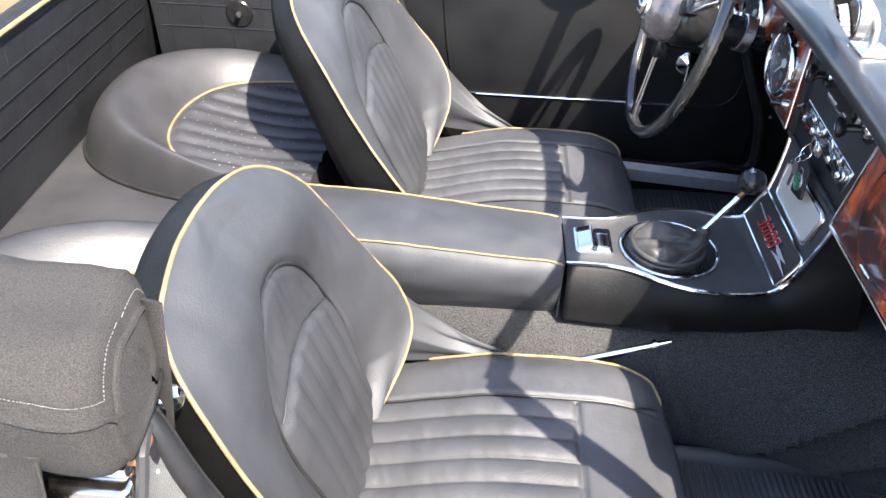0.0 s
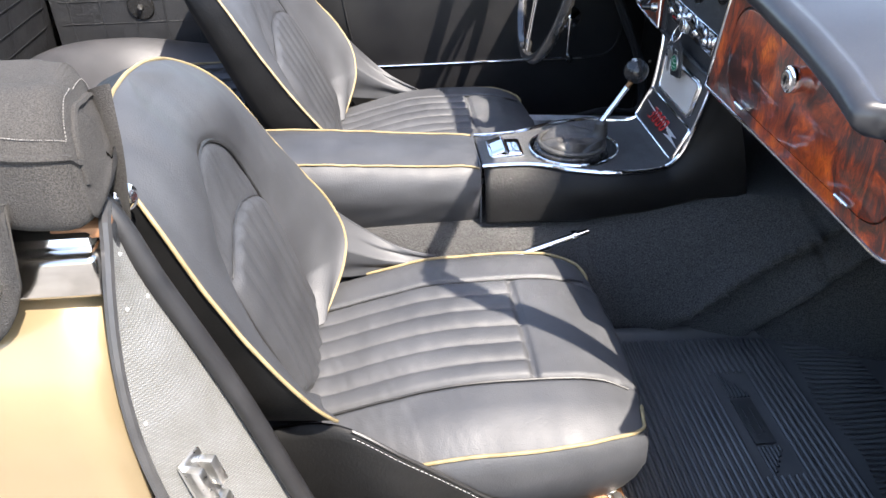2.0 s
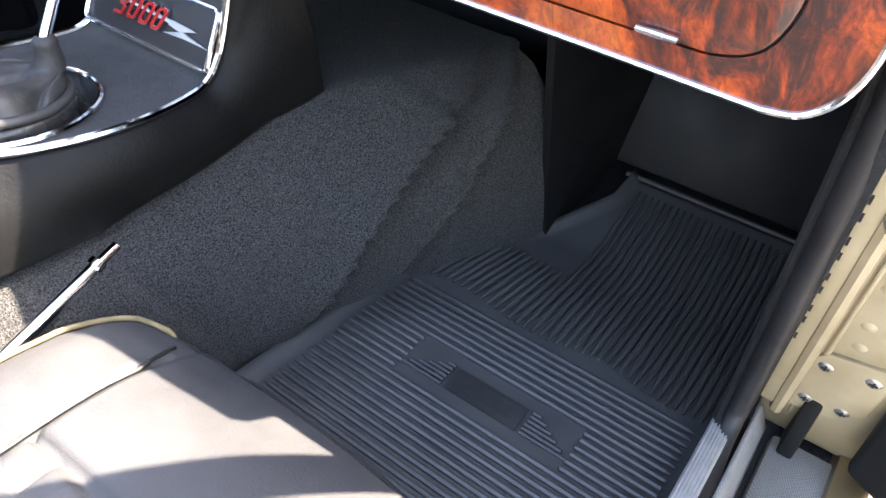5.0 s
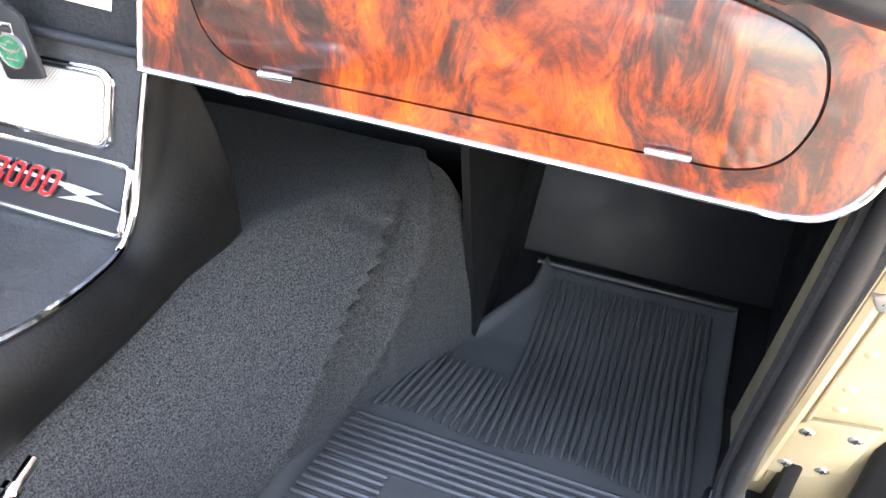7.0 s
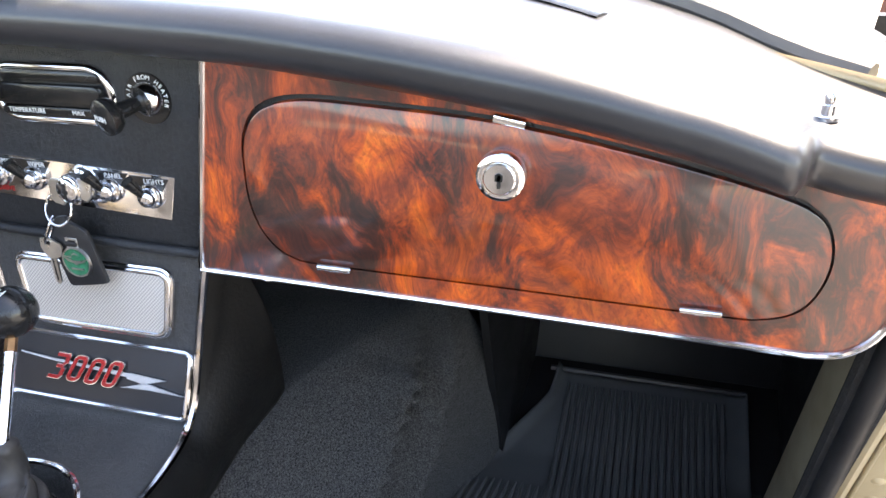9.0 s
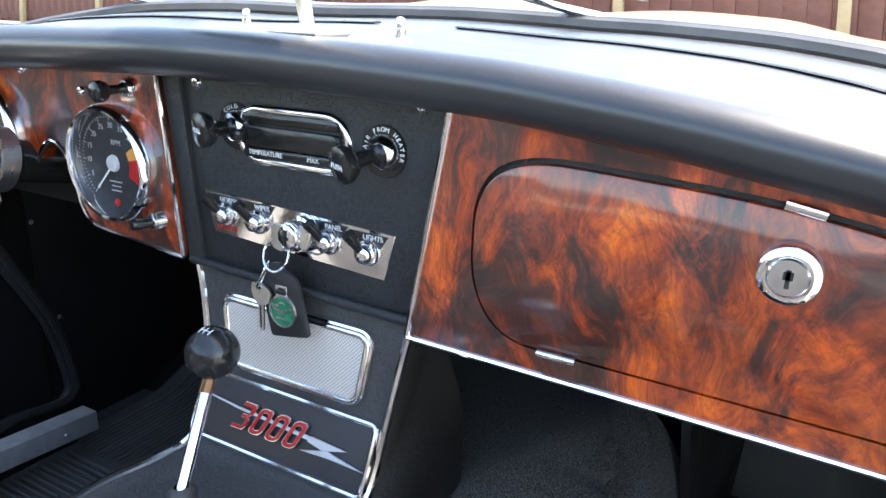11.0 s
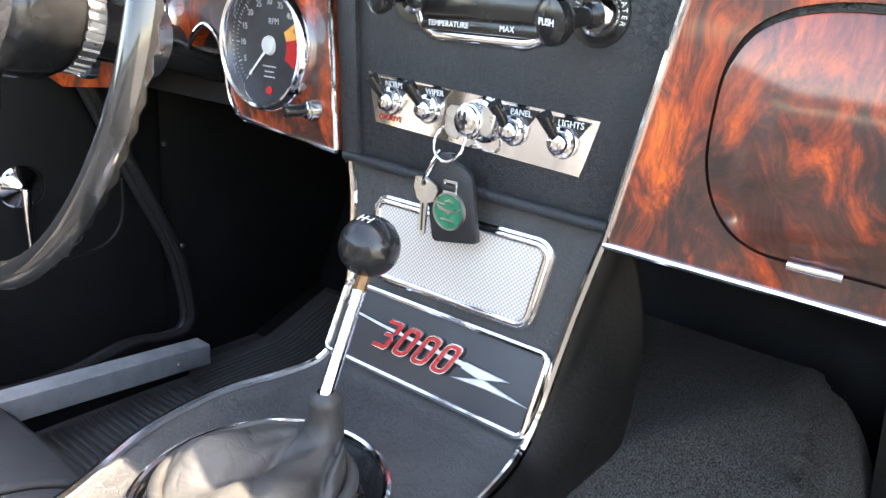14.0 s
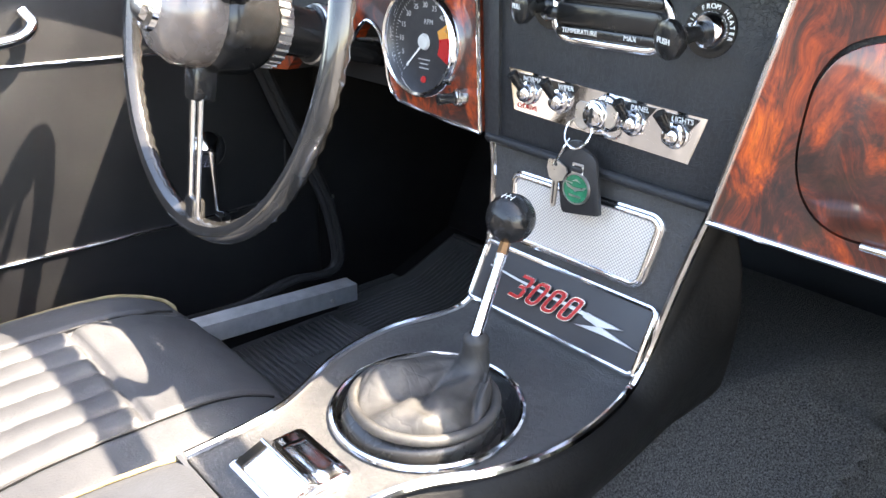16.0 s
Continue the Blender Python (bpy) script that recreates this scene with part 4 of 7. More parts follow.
def wing_gusset(parent, s, inner, lean, wide, recline):
    """The leather that joins the backrest's wing to the cushion, and the black shell outside it."""
    line = ((-0.72, 0.46), (-0.66, 0.468), (-0.61, 0.478), (-0.556, 0.482), (-0.53, 0.470), (-0.49, 0.440), (-0.44, 0.397), (-0.40, 0.360), (-0.37, 0.332))

    def fn(u, v):
        x = -0.64 + 0.235 * u
        top, low = soft_curve(line, x) - 0.004, 0.30
        z = low + (top - low) * v
        y = 0.190 + 0.028 * v * v * ease((x + 0.62) / 0.12) + 0.0012 * math.sin(u * 16 + v * 5)
        return (x, s * y, z)
    if inner:
        # soft triangle of hide from the wing down to the cushion
        def web(u, v):
            z = 0.400 + 0.130 * u
            k = ease((z - 0.36) / 0.14)
            y = max(0.188, curve_at(SEAT_HALF, z)) * s * wide
            a = Vector((soft_curve(SEAT_RIM, z) - 0.006 - recline * max(0.0, z - 0.45), y + lean * max(0.0, z - 0.45), z + lean * y * k))
            b_ = Vector((-0.40 - 0.015 * u, s * 0.208, 0.392 + 0.022 * u))
            sag = 0.018 * math.sin(v * math.pi) * (0.4 + u)
            fold = (0.0022 * math.sin(u * 15 - v * 2.5) + 0.0016 * noise.noise(Vector((u * 7, v * 4, 2.0)))) * math.sin(v * math.pi) ** 0.6
            return a.lerp(b_, v) + Vector((0, s * (0.010 * math.sin(v * math.pi) + fold), -sag + 0.5 * fold))
        sheet_part("side_gusset", web, 48, 30, LEATHER, parent, thick=(0, s * 0.003, 0))
        return
    sheet_part("side_gusset", fn, 30, 14, LEATHER, parent)

    def out(u, v):
        x = -0.71 + 0.335 * u
        top, low = soft_curve(line, x), 0.25
        z = low + (top - low) * v
        y = 0.199 + 0.022 * ease((x + 0.60) / 0.12) * math.sin(v * 1.9) + 0.014 * math.sin(v * math.pi)
        return (x, s * y, z)
    sheet_part("side_shell", out, 30, 12, SHADED_SIDE_VINYL, parent, "black vinyl side shell", thick=(0, -s * 0.004, 0))
    edge = [Vector(out(0.50 + 0.5 * k / 20, 1.0)) + Vector((0, 0, 0.001)) for k in range(21)]
    tube_part("stitched_edge", edge, 0.0022, SEAM, parent, "", 6)
    bm = bmesh.new()
    for k in range(34):
        a, b_ = [Vector(out(0.50 + 0.5 * (k + f) / 34, 0.965)) + Vector((0, s * 0.001, 0)) for f in (0.0, 0.6)]
        tube(bm, [a, b_], 0.0004, 5)
    part("stitching", bm, DOT_PAINT, parent, "pale stitching along the shell edge")


def runner(parent, low):
    for s in (-1, 1):
        part("seat_runner", boxes(((-0.62, s * 0.15 - 0.012, low), (-0.20, s * 0.15 + 0.012, 0.262), 0.003)), STEEL, parent, "dark steel seat runner")


def car_seat(name, label, at, lean, wide=1.0, recline=0.0, both=False):
    ob = thing(name, label, "car seat", "front seats", at=at)
    seat_back(ob, lean, wide, recline, both)
    cushion(ob)
    for s in (-1, 1):
        wing_gusset(ob, s, both or s > 0, lean, wide, recline)
    runner(ob, 0.238 - at.translation.z)
    return ob


car_seat("bucket_seat", "black leather bucket seat with pleated centre and yellow piping", pose(0, -0.351, 0), -0.071)
car_seat("bucket_seat", "black leather bucket seat with yellow piping behind the steering wheel", pose(0.016, 0.3315, 0.017), 0.10, 1.11, 0.22, True)


# ---- rear seats ----
def rear_seat(at, label):
    ob = thing("occasional_seat", label, "car seat", "rear seats", at=at)
    CX, SPLIT = -0.80, 0.56

    def spot(r, q):
        """Plan of the seat: r from the middle to the rim, q round it from inner front to outer front."""
        if q < 0.12:
            t, fwd = 0.0, 0.035 * (1 - q / 0.12)
        elif q > 0.88:
            t, fwd = math.pi, 0.035 * (q - 0.88) / 0.12
        else:
            t, fwd = math.pi * (q - 0.12) / 0.76, 0.0
        c, sn = math.cos(t), math.sin(t)
        cc = math.copysign(abs(c) ** 0.8, c)
        ring = Vector((-0.262 * sn ** 0.85, -0.200 * cc - 0.022))
        rim = Vector((-0.442 * sn ** 0.9, -(0.250 if c > 0 else 0.283) * cc))
        p = ring * (r / SPLIT) if r < SPLIT else ring.lerp(rim, (r - SPLIT) / (1 - SPLIT))
        return Vector((CX + fwd + p.x, p.y)), sn

    def height(r, q):
        p, sn = spot(r, q)
        if r < SPLIT:
            k = ease((SPLIT - r) / 0.05)
            z = 0.512 + 0.024 * (r / SPLIT) ** 2 + 0.011 * abs(math.sin(math.pi * (p.y / 0.043 + 0.5))) ** 0.6 * k
            return z + 0.012 * ease((-p.x - 0.85) / 0.2)
        f = (r - SPLIT) / (1 - SPLIT)
        base = 0.536 + 0.012 * ease((-p.x - 0.85) / 0.2)
        z = base + (0.020 + 0.052 * sn) * math.sin(min(1.0, f / 0.62) * math.pi / 2) if f < 0.62 else base + 0.020 + 0.052 * sn
        if f > 0.45:
            z -= (z - 0.507) * ((f - 0.45) / 0.55) ** 2.4
        return z + 0.0025 * noise.noise(Vector((p.x * 12, p.y * 12, 2.0))) * (1 - f)

    n_r, n_t = 60, 120
    vs, fs = [], []
    for i in range(n_r + 1):
        for k in range(n_t + 1):
            p, sn = spot(i / n_r, k / n_t)
            vs.append((p.x, p.y, height(i / n_r, k / n_t)))
    w = n_t + 1
    for i in range(n_r):
        for k in range(n_t):
            fs.append((i * w + k, i * w + k + 1, (i + 1) * w + k + 1, (i + 1) * w + k))
    mesh_object("seat_pan", vs, fs, REAR_HIDE, ob)

    def front(u, v):
        q = 0.0 if u < 0.5 else 1.0
        p, sn = spot(abs(2 * u - 1), q)
        z = height(abs(2 * u - 1), q)
        return (CX + 0.035 + 0.012 * math.sin(v * 2.5), p.y, z + (0.30 - z) * v)
    sheet_part("seat_front", front, 80, 10, REAR_HIDE, ob)
    ring, edge = [], []
    for k in range(81):
        p, sn = spot(SPLIT, k / 80)
        ring.append((p.x, p.y, height(SPLIT, k / 80) + 0.002))
        p, sn = spot(1.0, k / 80)
        edge.append((p.x, p.y, 0.509))
    tube_part("centre_piping", ring, 0.0026, PIPING, ob, "yellow piping", 8)
    tube_part("edge_welt", edge, 0.004, SEAM, ob, "", 8)
    verts, faces = [], []
    for row in range(-4, 5):
        for i in range(0, 22):
            x, y = CX + 0.02 - i * 0.0125, (row + 0.5) * 0.043 - 0.0215 + (0.007 if i % 2 else -0.007)
            rr = math.hypot(min(0.0, x - CX) / 0.262, (y + 0.022) / 0.200)
            if rr < 0.93:
                q = 0.12 + 0.76 * math.acos(max(-1, min(1, -(y + 0.022) / 0.200 / max(rr, 0.01)))) / math.pi if x < CX else (0.1 if y < 0 else 0.9)
                z = height(rr * SPLIT, q) + 0.0012
                b = len(verts)
                h = 0.0011
                verts += [(x - h, y - h, z), (x + h, y - h, z), (x + h, y + h, z), (x - h, y + h, z), (x, y, z + 0.0006)]
                faces += [(b, b + 1, b + 4), (b + 1, b + 2, b + 4), (b + 2, b + 3, b + 4), (b + 3, b, b + 4)]
    dots = mesh_object("perforations", verts, faces, DOT_PAINT, ob, "fine pale dots on the pleats")
    dots["kind"] = "stuff"
    return ob


rear_left = rear_seat(pose(0, 0.31, 0), "black vinyl dished occasional rear seat with dotted pleats")
copy_thing(rear_left, pose(0, -0.31, 0))


# ---- dashboard ----
def on_face(x, pts):
    return [(x, y, z) for y, z in pts]


def flat(points, steps=6, closed=False):
    return [(p.x, p.y) for p in smooth_path([(a, b, 0) for a, b in points], steps, closed)]


# padded roll and top, one swept pad
NOSE_Z = ((-0.60, 0.770), (-0.535, 0.781), (-0.49, 0.799), (-0.40, 0.819), (-0.30, 0.834), (-0.20, 0.845), (-0.10, 0.850), (0.0, 0.853), (0.10, 0.853), (0.28, 0.848), (0.40, 0.838), (0.50, 0.818), (0.60, 0.785))


def screen_x(y):
    return 0.285 - 0.62 * y * y


def pad(u, v):
    y = -0.60 + 1.20 * u
    nose = soft_curve(NOSE_Z, y)
    top = nose + 0.038 - 0.006 * ease((abs(y) - 0.3) / 0.3)
    back = screen_x(y) + 0.01
    k = v * 3.0
    # past the end of the roll the pad draws back over the veneer
    step = ease((-0.520 - y) / 0.016)
    if k < 1.0:
        # round nose, from under the roll to its top
        a = radians(-70 + 165 * k)
        r = 0.021
        return (-0.022 - r * math.cos(a) * 1.05 + 0.034 * step, y, nose + 0.019 + r * math.sin(a) * (0.95 if a < 0 else 0.74))
    t = (k - 1.0) / 2.0
    x = -0.020 + 0.034 * step + (back + 0.020 - 0.034 * step) * t
    rise = (-0.002 + 0.012 * ease((abs(y) - 0.12) / 0.28)) * math.sin(min(1, t * 1.3) * math.pi * 0.5) + 0.010 * ease((t - 0.35) / 0.65)
    z = nose + 0.0345 + rise - 0.004 * abs(y)
    return (x, y, z)


pad_ob = sheet_part("dash_pad", pad, 220, 60, DASH_PAD, None, thick=(0.016, 0, -0.003))
tagged(pad_ob, "black padded vinyl dashboard top with rolled edge", "dashboard", kind="structure")

# defroster slots and snap studs on the pad
def pad_top(x, y):
    t = max(0.0, min(1.0, (x + 0.020) / (screen_x(y) + 0.03)))
    return Vector(pad((y + 0.60) / 1.20, (1 + 2 * t) / 3))


for s in (-1, 1):
    line = []
    for k in range(11):
        y = s * (0.045 + 0.036 * k)
        line.append(pad_top(screen_x(y) - 0.085, y) + Vector((0, 0, 0.001)))
    sl = tube_part("demister_slot", line, 0.008, BLACK_PLASTIC, None, "", 8, False, 0.18, (0, 0, 1))
    tagged(sl, "narrow black demister slot in the dash pad", "vent")
for x, y in ((0.028, -0.092), (0.085, 0.105), (0.005, -0.545)):
    p = pad_top(x, y)
    b = bmesh.new()
    lathe(b, ((0.0, 0.016), (0.0022, 0.0155), (0.0036, 0.013), (0.003, 0.010), (0.0028, 0.0085), (0.004, 0.008), (0.004, 0.002), (0.007, 0.0015), (0.007, -0.001)), Matrix.Translation(p), 14)
    tagged(part("fastener_stud", b, CHROME), "small nickel fastener stud on the dash pad", "stud", "dash studs")

# centre panel
centre = thing("centre_panel", "black grained vinyl centre dash panel", "dashboard panel", kind="structure")
part("panel_board", slab(bmesh.new(), on_face(0.03, [(-0.117, 0.683), (0.117, 0.683), (0.150, 0.872), (-0.150, 0.872)]), (-0.016, 0, 0), 0.002), VINYL, centre)

tube_part("padded_lip", [(0.0120, 0.1135, 0.6905), (0.0105, 0.06, 0.6890), (0.0105, -0.06, 0.6860), (0.0120, -0.1155, 0.6845)], 0.0042, VINYL, centre, "rolled vinyl lip", 12)

# passenger wood panel with glove box opening
right_edge = [(-0.1185, 0.680), (-0.30, 0.6765), (-0.46, 0.6735), (-0.555, 0.671)]
corner = flat([(-0.555, 0.671), (-0.576, 0.675), (-0.592, 0.690), (-0.600, 0.715), (-0.598, 0.742), (-0.588, 0.768), (-0.576, 0.787)], 4)
upper = [(-0.48, 0.822), (-0.38, 0.845), (-0.25, 0.862), (-0.152, 0.870)]
lid_line = flat([(-0.168, 0.763), (-0.1695, 0.735), (-0.180, 0.711), (-0.200, 0.697), (-0.235, 0.6945), (-0.36, 0.693), (-0.49, 0.691), (-0.525, 0.692), (-0.547, 0.702), (-0.557, 0.725), (-0.556, 0.748), (-0.545, 0.766), (-0.51, 0.779), (-0.43, 0.797), (-0.35, 0.810), (-0.27, 0.8155), (-0.215, 0.817), (-0.185, 0.808), (-0.171, 0.788)], 4, True)


def grown(loop, d):
    cy = sum(a for a, b in loop) / len(loop)
    cz = sum(b for a, b in loop) / len(loop)
    out = []
    n = len(loop)
    for i in range(n):
        a, b = loop[i - 1], loop[(i + 1) % n]
        t = Vector((b[0] - a[0], b[1] - a[1])).normalized()
        nrm = Vector((t.y, -t.x))
        if nrm.dot(Vector((loop[i][0] - cy, loop[i][1] - cz))) < 0:
            nrm = -nrm
        out.append((loop[i][0] + nrm.x * d, loop[i][1] + nrm.y * d))
    return out


wood_right = thing("glovebox_panel", "glossy burr walnut dash panel on the passenger side", "dashboard panel", kind="structure")
part("veneer", plate(bmesh.new(), on_face(0.0065, right_edge + corner[1:] + upper), [on_face(0.0065, [(y, z + 0.0026 * ease((z - 0.755) / 0.03)) for y, z in grown(lid_line, 0.0016)])], (-0.0045, 0, 0)), WOOD, wood_right, smooth=False)
part("panel_edge", slab(bmesh.new(), on_face(0.048, right_edge + corner[1:] + upper), (-0.0412, 0, 0)), VINYL, wood_right, "black padded edge behind the veneer")
trim = [(0.0015, y, z) for y, z in [(-0.1165, 0.679)] + right_edge[1:] + corner[1:]]
tube_part("chrome_bead", [(x, y - 0.001, z - 0.0015) for x, y, z in trim], 0.0024, CHROME, wood_right, "bright metal bead", 8)
tube_part("chrome_strip", [(0.001, -0.1175, 0.679), (0.001, -0.152, 0.868)], 0.0022, CHROME, wood_right, "bright metal bead", 8)
lid = thing("glovebox_lid", "burr walnut glovebox lid with chrome lock", "glovebox lid")
part("lid_panel", slab(bmesh.new(), on_face(0.013, lid_line), (-0.0125, 0, 0), 0.0015, 2), WOOD, lid)
b = bmesh.new()
lathe(b, ((0.0, 0.0235), (0.0095, 0.0235), (0.0105, 0.0225), (0.0105, 0.022), (0.0125, 0.022), (0.0155, 0.020), (0.0162, 0.017), (0.0162, 0.012), (0.0148, 0.010), (0.0148, 0.0)), at_dir((0.002, -0.358, 0.7805), (-1, 0, 0)), 40)
lock = part("lock", b, CHROME, lid, "round chrome lock with a keyhole")
part("keyhole", boxes(((-0.0222, -0.3592, 0.7750), (-0.0216, -0.3568, 0.7850)), ((-0.0222, -0.3605, 0.7795), (-0.0216, -0.3555, 0.7840))), SEAM, lock)
for y, w in ((-0.2325, 0.013), (-0.4885, 0.013)):
    b = bmesh.new()
    tube(b, [(-0.0015, y - w, 0.6935), (-0.0015, y + w, 0.6935)], 0.0024, 10)
    tube(b, [(-0.0015, y - w * 0.3, 0.6935), (-0.0015, y + w * 0.3, 0.6935)], 0.0027, 10)
    part("hinge", b, CHROME, lid, "small bright hinge")
tube_part("catch", [(-0.001, -0.350, 0.8135), (-0.001, -0.370, 0.8100)], 0.0022, CHROME, lid, "small bright catch", 8, False, 1.4)

# driver's wood panel
left_low = [(0.1175, 0.694), (0.160, 0.697), (0.215, 0.701), (0.240, 0.706), (0.252, 0.722), (0.257, 0.745), (0.268, 0.768), (0.286, 0.778), (0.303, 0.768), (0.318, 0.748)]
left_low = [(y, z) for y, z in flat(left_low, 4)] + [(0.375, 0.748), (0.40, 0.755), (0.43, 0.72), (0.45, 0.702), (0.56, 0.690), (0.605, 0.70), (0.617, 0.73), (0.60, 0.775), (0.50, 0.825), (0.38, 0.85), (0.25, 0.865), (0.1345, 0.870)]
wood_left = thing("instrument_panel", "glossy burr walnut instrument panel with chrome edging", "dashboard panel", kind="structure")
part("veneer", slab(bmesh.new(), on_face(0.022, left_low), (-0.016, 0, 0)), WOOD, wood_left, smooth=False)
part("panel_edge", slab(bmesh.new(), on_face(0.05, left_low), (-0.027, 0, 0)), VINYL, wood_left)
tube_part("chrome_bead", [(0.0055, y, z - 0.001) for y, z in left_low[:-10]], 0.0022, CHROME, wood_left, "bright metal bead", 8)
tube_part("chrome_strip", [(0.0055, 0.1175, 0.694), (0.0055, 0.1345, 0.868)], 0.0022, CHROME, wood_left, "bright metal bead", 8)
part("edge_strip", slab(bmesh.new(), on_face(0.022, [(0.1155, 0.687), (0.098, 0.687), (0.112, 0.870), (0.133, 0.870)]), (-0.012, 0, 0), 0.001), VINYL, wood_left)


def arc_text(name, text, size, x, y, z, radius, mid, step, mat, parent):
    """Letters on an arc; angles in degrees, 90 is up, read clockwise."""
    n = len(text)
    for i, ch in enumerate(text):
        if ch == " ":
            continue
        a = radians(mid - (i - (n - 1) / 2) * step)
        m = facing(x, y - radius * math.cos(a), z + radius * math.sin(a)) @ pose(0, 0, 0, 0, 0, math.degrees(a) - 90)
        writing(name, ch, size, m, mat, parent, 0.0001)


def gauge(name, y, z, r, label, marks, step, unit, needle, red=None, amber=None):
    ob = thing(name, label, "gauge")
    x = 0.006
    b = bmesh.new()
    lathe(b, ((r * 1.02, -0.002), (r * 1.02, 0.007), (r * 0.99, 0.0125), (r * 0.945, 0.0150), (r * 0.90, 0.0140), (r * 0.875, 0.010), (r * 0.865, 0.001)), at_dir((x, y, z), (-1, 0, 0)), 56)
    part("bezel", b, CHROME, ob, "polished chrome bezel")
    b = bmesh.new()
    lathe(b, ((0.0, 0.0020), (r * 0.88, 0.0020), (r * 0.88, -0.001)), at_dir((x, y, z), (-1, 0, 0)), 48)
    part("dial", b, DIAL_FACE, ob, "black dial face")
    fx = x - 0.0026

    def radial(a, r0, r1, w0, w1, mat, name, thick=0.0003):
        ca, sa = math.cos(radians(a)), math.sin(radians(a))
        pts = []
        for rr, ww in ((r0, -w0), (r1, -w1), (r1, w1), (r0, w0)):
            py, pz = rr * ca - ww * sa, rr * sa + ww * ca
            pts.append((fx, y - py, z + pz))
        return part(name, slab(bmesh.new(), pts, (-thick, 0, 0)), mat, ob, smooth=False)
    a0, a1 = 225, -45
    n = len(marks)
    for i, mk in enumerate(marks):
        a = a0 + (a1 - a0) * i / (n - 1)
        radial(a, r * 0.74, r * 0.82, 0.0004, 0.0004, DOT_PAINT, "tick")
        if mk:
            m = facing(fx, y - r * 0.65 * math.cos(radians(a)), z + r * 0.65 * math.sin(radians(a)))
            writing("numeral", mk, r * 0.135, m, DOT_PAINT, ob, 0.0001)
    bm = bmesh.new()
    for i in range((n - 1) * 5 + 1):
        a = radians(a0 + (a1 - a0) * i / ((n - 1) * 5))
        c, s_ = math.cos(a), math.sin(a)
        for rr in ((r * 0.78, r * 0.82),):
            pts = [(fx, y - (q * c - w * s_), z + (q * s_ + w * c)) for q, w in ((rr[0], -0.0002), (rr[1], -0.0002), (rr[1], 0.0002), (rr[0], 0.0002))]
            slab(bm, pts, (-0.0003, 0, 0))
    part("scale", bm, DOT_PAINT, ob, smooth=False)
    for band, mat, nm in ((red, RED_PAINT, "red_sector"), (amber, AMBER, "amber_sector")):
        if band:
            pts = []
            for k in range(9):
                a = radians(band[0] + (band[1] - band[0]) * k / 8)
                pts.append((fx + 0.0002, y - r * 0.80 * math.cos(a), z + r * 0.80 * math.sin(a)))
            for k in range(9):
                a = radians(band[1] + (band[0] - band[1]) * k / 8)
                pts.append((fx + 0.0002, y - r * 0.40 * math.cos(a), z + r * 0.40 * math.sin(a)))
            part(nm, slab(bmesh.new(), pts, (-0.0003, 0, 0)), mat, ob, smooth=False)
    radial(needle, -r * 0.15, r * 0.70, 0.0011, 0.0005, WHITE_PAINT, "needle", 0.0006)
    b = bmesh.new()
    lathe(b, ((0.0, 0.003), (r * 0.13, 0.0026), (r * 0.15, 0.0)), at_dir((fx, y, z), (-1, 0, 0)), 20)
    part("needle_hub", b, HUB_PAINT, ob, "pale grey hub")
    writing("unit", unit, r * 0.13, facing(fx, y - r * 0.10, z + r * 0.36), DOT_PAINT, ob, 0.0001)
    for k, wdt in enumerate((0.16, 0.11, 0.13)):
        part("small_print", boxes(((fx - 0.0003, y - r * wdt, z - r * (0.33 + 0.08 * k)), (fx, y + r * wdt, z - r * (0.31 + 0.08 * k)))), DOT_PAINT, ob, smooth=False)
    return ob, fx


tach, fx = gauge("rev_counter", 0.1955, 0.7665, 0.0522, "round rev counter with red sector and chrome bezel", ["0", "5", "10", "15", "20", "25", "30", "35", "40", "45", "", "", ""], 5, "RPM", 225, (-28, 12), (12, 32))
b = bmesh.new()
lathe(b, ((0.0, 0.002), (0.003, 0.0015), (0.0035, 0.0)), at_dir((fx, 0.1955, 0.7665 - 0.036), (-1, 0, 0)), 14)
part("warning_lamp", b, RED_PAINT, tach, "small red warning lamp")
gauge("speedometer", 0.385, 0.776, 0.0545, "round speedometer with chrome bezel beside the column", ["0", "", "20", "", "40", "", "60", "", "80", "", "100", "", "120"], 5, "MPH", 220)
gauge("small_gauge", 0.485, 0.735, 0.028, "small round gauge with chrome bezel", ["", "", "", "", ""], 5, "", 120)

# choke-type knobs and button on the walnut
def pull_knob(name, x, y, z, d, length, r_head, label, text="", head=None):
    ob = thing(name, label, "knob")
    m = at_dir((x, y, z), d)
    b = bmesh.new()
    lathe(b, ((0.0, length + 0.004), (r_head * 0.7, length + 0.004), (r_head, length + 0.002), (r_head * 1.02, length - 0.003), (r_head * 0.8, length - 0.008), (r_head * 0.45, length - 0.010), (r_head * 0.40, 0.01), (r_head * 0.55, 0.008), (r_head * 0.55, 0.002)), m, 28)
    part("head", b, BLACK_PLASTIC, ob)
    b = bmesh.new()
    lathe(b, ((r_head * 0.5, 0.006), (r_head * 0.8, 0.006), (r_head * 0.95, 0.003), (r_head * 0.95, -0.003)), m, 28)
    part("collar", b, CHROME, ob, "chrome collar")
    if text:
        q = Vector((x, y, z)) + Vector(d).normalized() * (length + 0.0042)
        right = Vector((0, -1, 0))
        zz = Vector(d).normalized()
        rx = (right - zz * right.dot(zz)).normalized()
        yy = zz.cross(rx)
        mm = Matrix((rx, yy, zz)).transposed().to_4x4()
        writing("lettering", text, r_head * 0.42, Matrix.Translation(q) @ mm, WHITE_PAINT, ob, 0.0002)
    return ob


